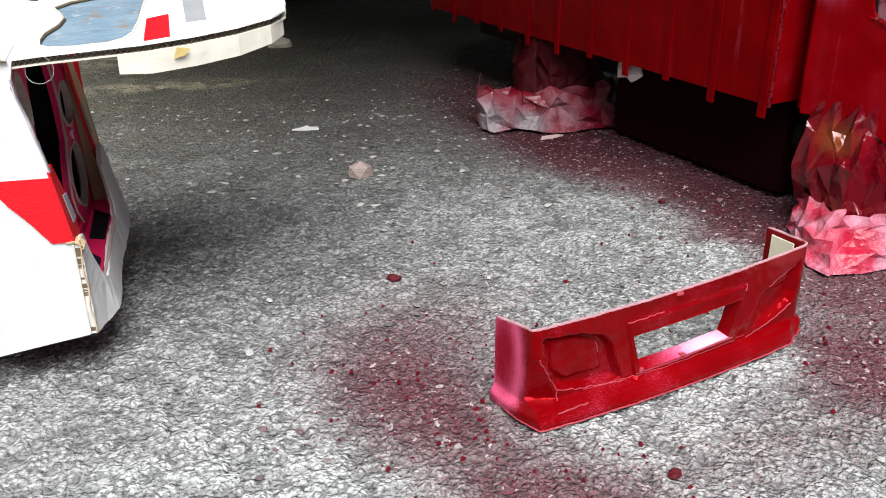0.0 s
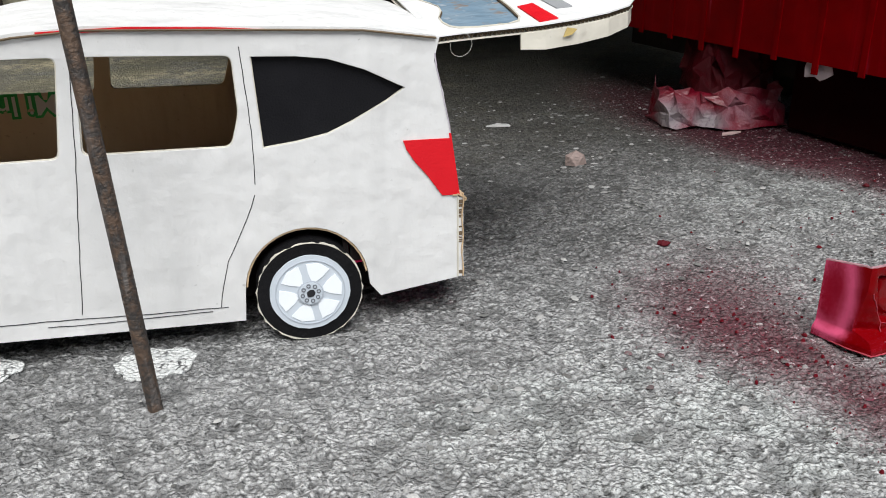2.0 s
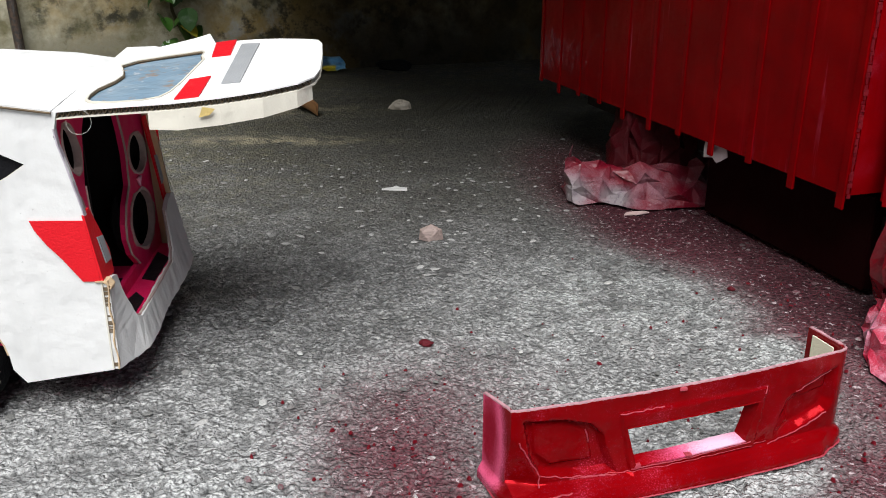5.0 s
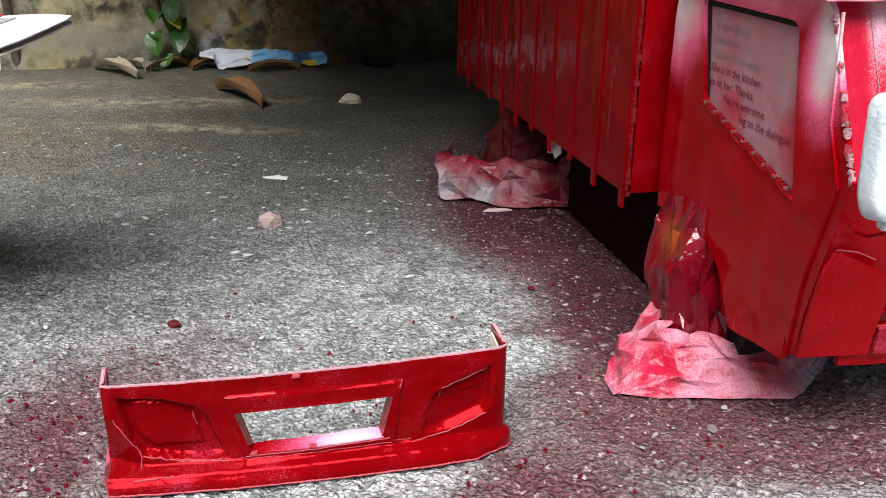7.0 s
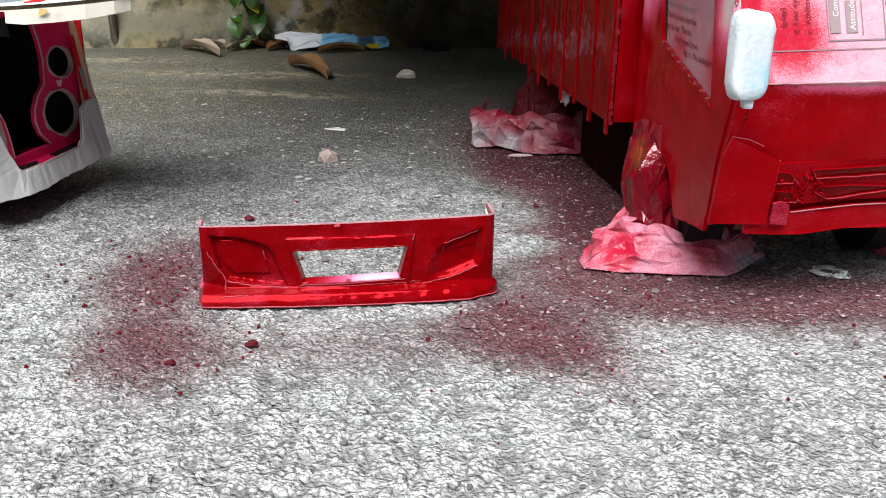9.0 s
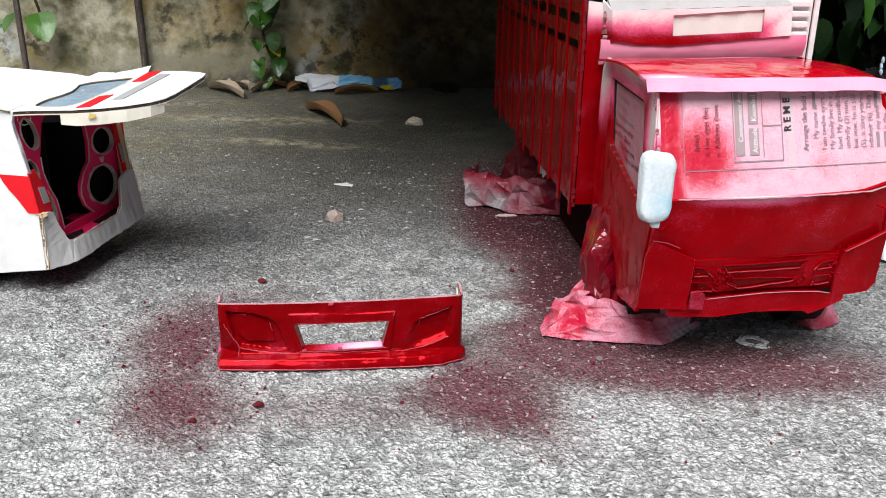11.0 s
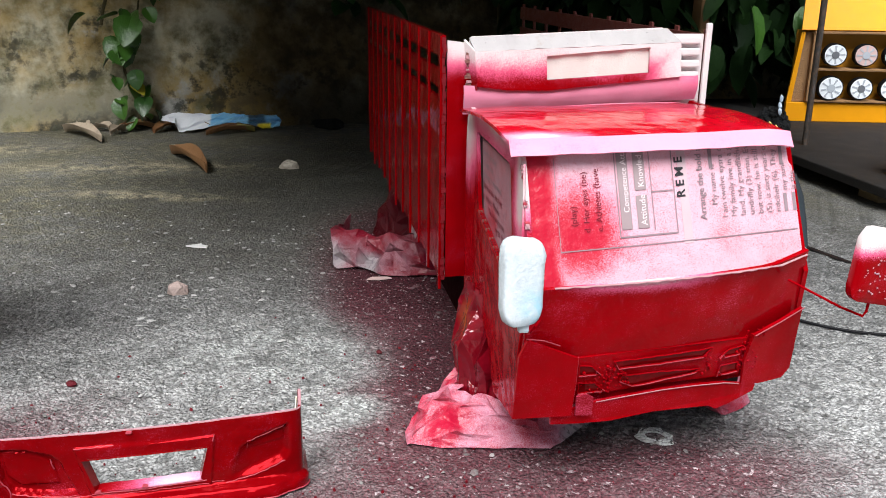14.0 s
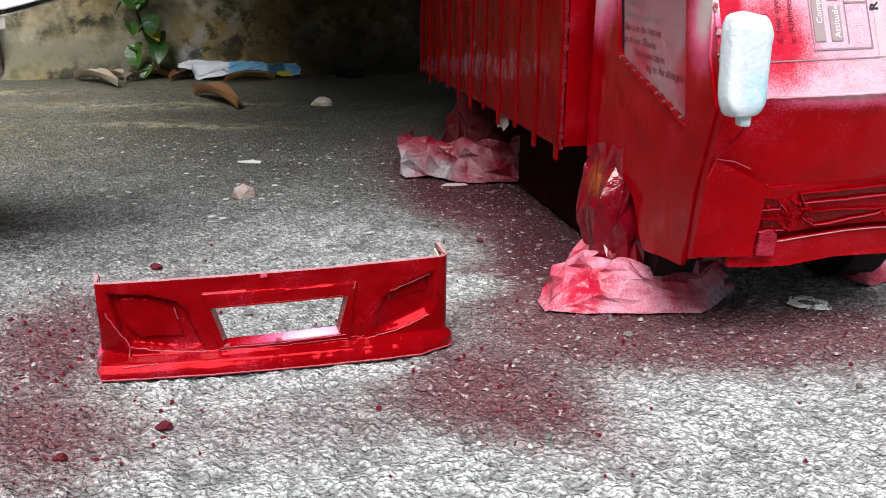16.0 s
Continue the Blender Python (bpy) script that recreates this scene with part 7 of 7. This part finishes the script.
solid("wooden_post", box(-0.011, 0.011, -0.016, 0.016, 0.0, 0.9, 0.002), M_WOOD, "weathered brown wooden post on the platform", "post", pose(0.364, 1.985, 0.0345, 0, 1.0, 40))


def rack():
    root = thing("wheel_rack", pose(0.539, 1.904, 0.0342, 0, 0, 17) @ Matrix.Diagonal((0.94, 0.94, 0.90, 1)), "yellow wooden rack holding toy wheels", "rack")
    W = 0.40
    part("base_board", box(0.010, W, 0.0, 0.012, 0.0, 0.040, 0.001), M_YELLOW, root)
    part("back_board", box(0.024, W, 0.030, 0.036, 0.0, 0.190), M_YELLOW_DIM, root)
    part("top_board", thicken(lofted([[(0.022, 0.0, 0.190), (W, 0.0, 0.190)], [(0.036, 0.045, 0.265), (W, 0.045, 0.265)]]), 0.004), M_YELLOW, root, "sloped yellow top board")
    part("side_board", sheet([(0.020, 0.041), (0.050, 0.041), (0.050, 0.187), (0.031, 0.187)], (), 0.004, Matrix.Translation((0, 0.010, 0)) @ UPRIGHT), M_WOOD, root, "brown wooden side board")
    part("edge_strip", sheet([(0.010, 0.040), (0.020, 0.040), (0.032, 0.187), (0.024, 0.187)], (), 0.006, Matrix.Translation((0, 0.002, 0)) @ UPRIGHT), M_YELLOW, root, "slanted yellow edge")
    part("divider", box(0.047, 0.052, -0.004, 0.030, 0.041, 0.186, 0.001), M_WOOD, root)
    for z in (0.042, 0.108, 0.184):
        part("shelf", box(0.048, W, -0.006, 0.030, z, z + 0.005, 0.001), M_WOOD, root)
    PINK_RIM = plain("pinkish_rim", (0.62, 0.44, 0.42), 0.5, 0.1)
    rnd = random.Random(3)
    for r in range(2):
        for c in range(5):
            cx, cz = 0.092 + 0.060 * c, 0.0725 + 0.0660 * r + (0.003 if r else 0)
            rad = 0.0235 if (r + c) % 3 else 0.0255
            m = Matrix.Translation((cx, -0.008, cz)) @ UPRIGHT @ pose(0, 0, 0, 0, 0, rnd.uniform(0, 60))
            def placed(bm):
                bm.transform(m)
                return bm
            w = thing("toy_wheel", Matrix(), "small printed toy wheel on the yellow rack", "toy wheel", "toy wheels on the rack")
            w.matrix_basis = root.matrix_basis.copy()
            part("tyre", placed(disc(rad, 0.014, 26)), M_TYRE, w)
            b = disc(rad * 0.90, 0.001, 26)
            b.transform(Matrix.Translation((0, 0, 0.0012)))
            part("rim", placed(b), M_RIM_WHITE if c != 1 or r == 0 else PINK_RIM, w)
            for k in range(8):
                a = k * math.pi / 4
                d, e = Vector((math.cos(a), math.sin(a), 0)), Vector((-math.sin(a), math.cos(a), 0))
                b = thicken(lofted([[d * rad * 0.35 - e * 0.001, d * rad * 0.35 + e * 0.001], [d * rad * 0.8 - e * 0.0022, d * rad * 0.8 + e * 0.0022]]), 0.0004)
                b.transform(Matrix.Translation((0, 0, 0.0016)))
                part("spoke", placed(b), M_RIM_GREY, w)
            b = disc(rad * 0.32, 0.001, 16)
            b.transform(Matrix.Translation((0, 0, 0.0024)))
            part("hub", placed(b), M_NUT if (r + c) % 2 else M_RIM_GREY, w)


rack()


# ---- doll standing behind the truck: one plain shape ----
def doll():
    bm = bmesh.new()
    def stack(spec, n=16, shift=(0, 0)):
        """Rings (z, rx, ry, dx, material) joined into a closed body."""
        rings = [[bm.verts.new((shift[0] + dx + rx * math.cos(a), shift[1] + ry * math.sin(a), z)) for a in (2 * math.pi * i / n for i in range(n))] for z, rx, ry, dx, _ in spec]
        for k in range(len(spec) - 1):
            for i in range(n):
                bm.faces.new((rings[k][i], rings[k][(i + 1) % n], rings[k + 1][(i + 1) % n], rings[k + 1][i])).material_index = spec[k][4]
        bm.faces.new(rings[0]).material_index = spec[0][4]
        bm.faces.new(rings[-1]).material_index = spec[-2][4]
    # white skirt and legs, dark jacket, tan neck and head
    stack([(0.0, 0.0045, 0.006, 0.004, 1), (0.010, 0.004, 0.004, 0.003, 1), (0.045, 0.006, 0.006, 0.002, 1), (0.050, 0.015, 0.013, 0.002, 1), (0.072, 0.014, 0.012, 0.001, 1), (0.080, 0.012, 0.010, 0.0, 1)])
    stack([(0.076, 0.0125, 0.011, 0.0, 0), (0.10, 0.0125, 0.011, 0.0, 0), (0.130, 0.0145, 0.011, -0.001, 0), (0.146, 0.0130, 0.010, -0.001, 0), (0.152, 0.0060, 0.006, -0.001, 0)])
    stack([(0.148, 0.0050, 0.005, -0.001, 2), (0.156, 0.0045, 0.0045, 0.0, 2), (0.160, 0.0090, 0.0090, 0.0, 2), (0.170, 0.0105, 0.0105, 0.0, 2), (0.182, 0.0100, 0.0100, 0.0, 2), (0.188, 0.005, 0.005, 0.0, 2)])
    # a sleeve that hangs at the side, a pale cuff at its end
    tube([(0.012, -0.004, 0.142), (0.017, -0.006, 0.120), (0.018, -0.007, 0.095), (0.017, -0.009, 0.072)], 0.0062, 10, bm, 0.0066)
    before = set(bm.faces)
    tube([(0.017, -0.009, 0.073), (0.018, -0.012, 0.060), (0.016, -0.014, 0.048), (0.012, -0.012, 0.040)], 0.0050, 8, bm, 0.0022)
    for f in set(bm.faces) - before:
        f.material_index = 1
    rnd = random.Random(12)
    # wild black hair with yellow and white ties
    for k in range(150):
        u = Vector((rnd.gauss(0, 1), rnd.gauss(0, 1), rnd.gauss(0.35, 0.9))).normalized()
        c = Vector((-0.002, 0, 0.188)) + Vector((u.x * 0.0150, u.y * 0.0140, u.z * 0.0150))
        if c.z < 0.176 and u.y < 0.2:
            continue
        r = rnd.uniform(0.0022, 0.0050)
        made = bmesh.ops.create_icosphere(bm, subdivisions=1, radius=r, matrix=Matrix.Translation(c) @ pose(0, 0, 0, rnd.uniform(0, 180), rnd.uniform(0, 180), rnd.uniform(0, 180)) @ Matrix.Diagonal((1.5, 0.45, 0.8, 1)))
        for f in {f for v in made["verts"] for f in v.link_faces}:
            f.material_index = 3
    for x, y, z, mi in ((-0.004, -0.0170, 0.192, 4), (0.002, -0.0172, 0.188, 4), (-0.007, -0.0160, 0.186, 4), (0.006, -0.014, 0.203, 5), (0.007, -0.013, 0.209, 5), (0.009, -0.012, 0.215, 5)):
        made = bmesh.ops.create_icosphere(bm, subdivisions=1, radius=0.0026, matrix=Matrix.Translation((x, y, z)) @ Matrix.Diagonal((0.8, 0.8, 1.5, 1)))
        for f in {f for v in made["verts"] for f in v.link_faces}:
            f.material_index = mi
    crumple(bm, 0.0016, 90)
    low = min(v.co.z for v in bm.verts)
    for v in bm.verts:
        v.co.z -= low
    mats = [plain("dark_cloth", (0.030, 0.038, 0.046), 0.8, 0.3), plain("white_cloth", (0.66, 0.69, 0.74), 0.8, 0.15), plain("tan_plastic", (0.38, 0.15, 0.075), 0.5, 0.2), plain("black_yarn", (0.010, 0.011, 0.012), 0.55, 0.4, 300, 0.003), plain("yellow_tie", (0.55, 0.52, 0.18), 0.6, 0.2), plain("pale_blue_tie", (0.45, 0.55, 0.66), 0.6, 0.2)]
    return solid("doll", bm, mats, "small dressed doll with wild black hair standing behind the truck", "doll", pose(0.566, 0.918, 0.0, 0, -11) @ Matrix.Diagonal((0.85, 0.85, 0.95, 1)), smooth=True)


doll()


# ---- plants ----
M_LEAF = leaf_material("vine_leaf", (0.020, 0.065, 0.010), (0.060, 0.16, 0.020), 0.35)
# darker copy of the leaf, with the shade at the back in its colour
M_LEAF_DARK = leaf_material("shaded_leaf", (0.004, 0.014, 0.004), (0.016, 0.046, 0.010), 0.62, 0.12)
M_LEAF_YELLOW = leaf_material("yellowing_leaf", (0.30, 0.26, 0.02), (0.42, 0.38, 0.03), 0.45)
M_STEM = plain("thin_stem", (0.06, 0.05, 0.02), 0.7, 0.3)
SHAPE = [(0.0, 0.0), (0.10, 0.27), (0.32, 0.44), (0.60, 0.42), (0.86, 0.24), (1.0, 0.0)]


def leaf_verts(bm, m, length, width, bend):
    """A folded, drooping leaf of ten faces that starts at m's origin and points along its x."""
    mid = [bm.verts.new(m @ Vector((length * t, 0, -bend * length * t * t))) for t, _ in SHAPE]
    for s in (-1, 1):
        edge = [None] + [bm.verts.new(m @ Vector((length * t, s * w * width, -bend * length * t * t + 0.18 * width * w * 2)) ) for t, w in SHAPE[1:-1]] + [None]
        for k in range(len(SHAPE) - 1):
            loop = [mid[k], mid[k + 1]] + [e for e in (edge[k + 1], edge[k]) if e]
            if len(loop) > 2:
                bm.faces.new(loop if s > 0 else loop[::-1])


def vine(x, z0, z1, count, seed, size, material, spread=0.05, depth=0.05, label="green vine with broad leaves hanging on the wall"):
    root = thing("wall_vine", WALL @ Matrix.Translation((x, 0, 0)), label, "vine", "wall vines")
    rnd = random.Random(seed)
    stem = [(0.02 * math.sin(t * 7 + seed), -0.016 - 0.012 * math.sin(3 * t) ** 2, z0 + (z1 - z0) * t) for t in (i / 12 for i in range(13))]
    stem[0] = (stem[0][0], -0.016, 0.0 if z0 < 0.1 else z0)
    part("stem", tube(stem, 0.0035, 6, r2=0.0015), M_STEM, root)
    for k in range(count):
        t = rnd.random()
        z = z0 + (z1 - z0) * t
        m = Matrix.Translation((0.02 * math.sin(t * 7 + seed) + rnd.uniform(-spread, spread), -0.02 - rnd.random() * depth, z)) @ pose(0, 0, 0, 0, 0, -90 + rnd.uniform(-85, 85)) @ pose(0, 0, 0, rnd.uniform(-30, 30), rnd.uniform(5, 65), 0)
        bm = bmesh.new()
        L = size * rnd.uniform(0.7, 1.25)
        leaf_verts(bm, m, L, L * 0.95, rnd.uniform(0.1, 0.5))
        part("leaf", bm, M_LEAF_YELLOW if rnd.random() < 0.04 else material, root, "", True)
    return root


vine(0.165, 0.02, 0.30, 34, 2, 0.036, M_LEAF, 0.035, 0.035)
vine(0.13, 0.20, 0.55, 16, 5, 0.055, M_LEAF, 0.06, 0.05)
vine(-0.33, 0.10, 0.45, 12, 7, 0.060, M_LEAF, 0.05, 0.10)
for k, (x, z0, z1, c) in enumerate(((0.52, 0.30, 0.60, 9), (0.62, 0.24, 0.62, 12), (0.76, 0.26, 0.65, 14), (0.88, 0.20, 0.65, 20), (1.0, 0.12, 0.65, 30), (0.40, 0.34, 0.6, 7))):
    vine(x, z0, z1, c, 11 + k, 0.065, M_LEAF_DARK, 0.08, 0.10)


# thick shrub to the right, leaning over the wall, in the shade-coloured leaf
def foliage(name, rows, size, material, label, count, seed, m=Matrix()):
    rnd = random.Random(seed)
    bm = bmesh.new()
    for k in range(count):
        x0, x1, y0, y1, z0, z1 = rows[rnd.randrange(len(rows))]
        q = Vector((rnd.uniform(x0, x1), rnd.uniform(y0, y1), rnd.uniform(z0, z1)))
        mm = Matrix.Translation(q) @ pose(0, 0, 0, 0, 0, -90 + rnd.uniform(-120, 120)) @ pose(0, 0, 0, rnd.uniform(-30, 30), rnd.uniform(10, 75), 0)
        L = size * rnd.uniform(0.6, 1.4)
        leaf_verts(bm, mm, L, L * rnd.uniform(0.5, 0.8), rnd.uniform(0.1, 0.6))
    return solid(name, bm, material, label, "shrub", m, kind="stuff", smooth=True)


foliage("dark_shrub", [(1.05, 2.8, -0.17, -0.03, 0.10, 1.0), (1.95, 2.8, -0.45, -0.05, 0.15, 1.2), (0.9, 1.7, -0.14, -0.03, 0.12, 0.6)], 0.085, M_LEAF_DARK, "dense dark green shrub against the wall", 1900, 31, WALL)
# leaves above the view, added to block light from the wall and bed
foliage("overhanging_creeper", [(0.15, 1.1, -0.75, 0.0, 0.60, 0.80), (0.15, 1.15, -0.60, 0.05, 0.64, 0.95), (0.15, 1.15, -1.0, -0.3, 0.80, 1.10), (0.20, 0.85, -1.30, -0.8, 0.85, 1.05), (1.1, 3.2, -0.30, 0.05, 0.60, 1.2), (-0.3, 0.3, -0.35, 0.05, 0.75, 1.1)], 0.17, M_LEAF_DARK, "unseen leaf canopy added over the wall and truck bed for shade", 6900, 37, WALL)
for k in range(9):
    rnd = random.Random(50 + k)
    root = thing("hanging_plant", WALL @ Matrix.Translation((1.36 + 0.11 * k, -0.20 + rnd.uniform(-0.06, 0.04), 0)), "hanging plant shoot with long pale-veined leaves", "plant", "hanging plants")
    part("stem", tube([(0, 0, 0.95), (0.01, -0.01, 0.6), (0.0, 0.0, 0.22 + rnd.uniform(0, 0.1))], 0.002, 5), M_STEM, root)
    for j in range(9):
        bm = bmesh.new()
        leaf_verts(bm, Matrix.Translation((0, 0, 0.25 + 0.045 * j)) @ pose(0, 0, 0, 0, 0, -90 + rnd.uniform(-70, 70)) @ pose(0, 0, 0, rnd.uniform(-20, 20), rnd.uniform(35, 80), 0), 0.085 * rnd.uniform(0.7, 1.2), 0.045, 0.3)
        part("leaf", bm, M_LEAF if j % 3 == 0 else M_LEAF_DARK, root, "", True)
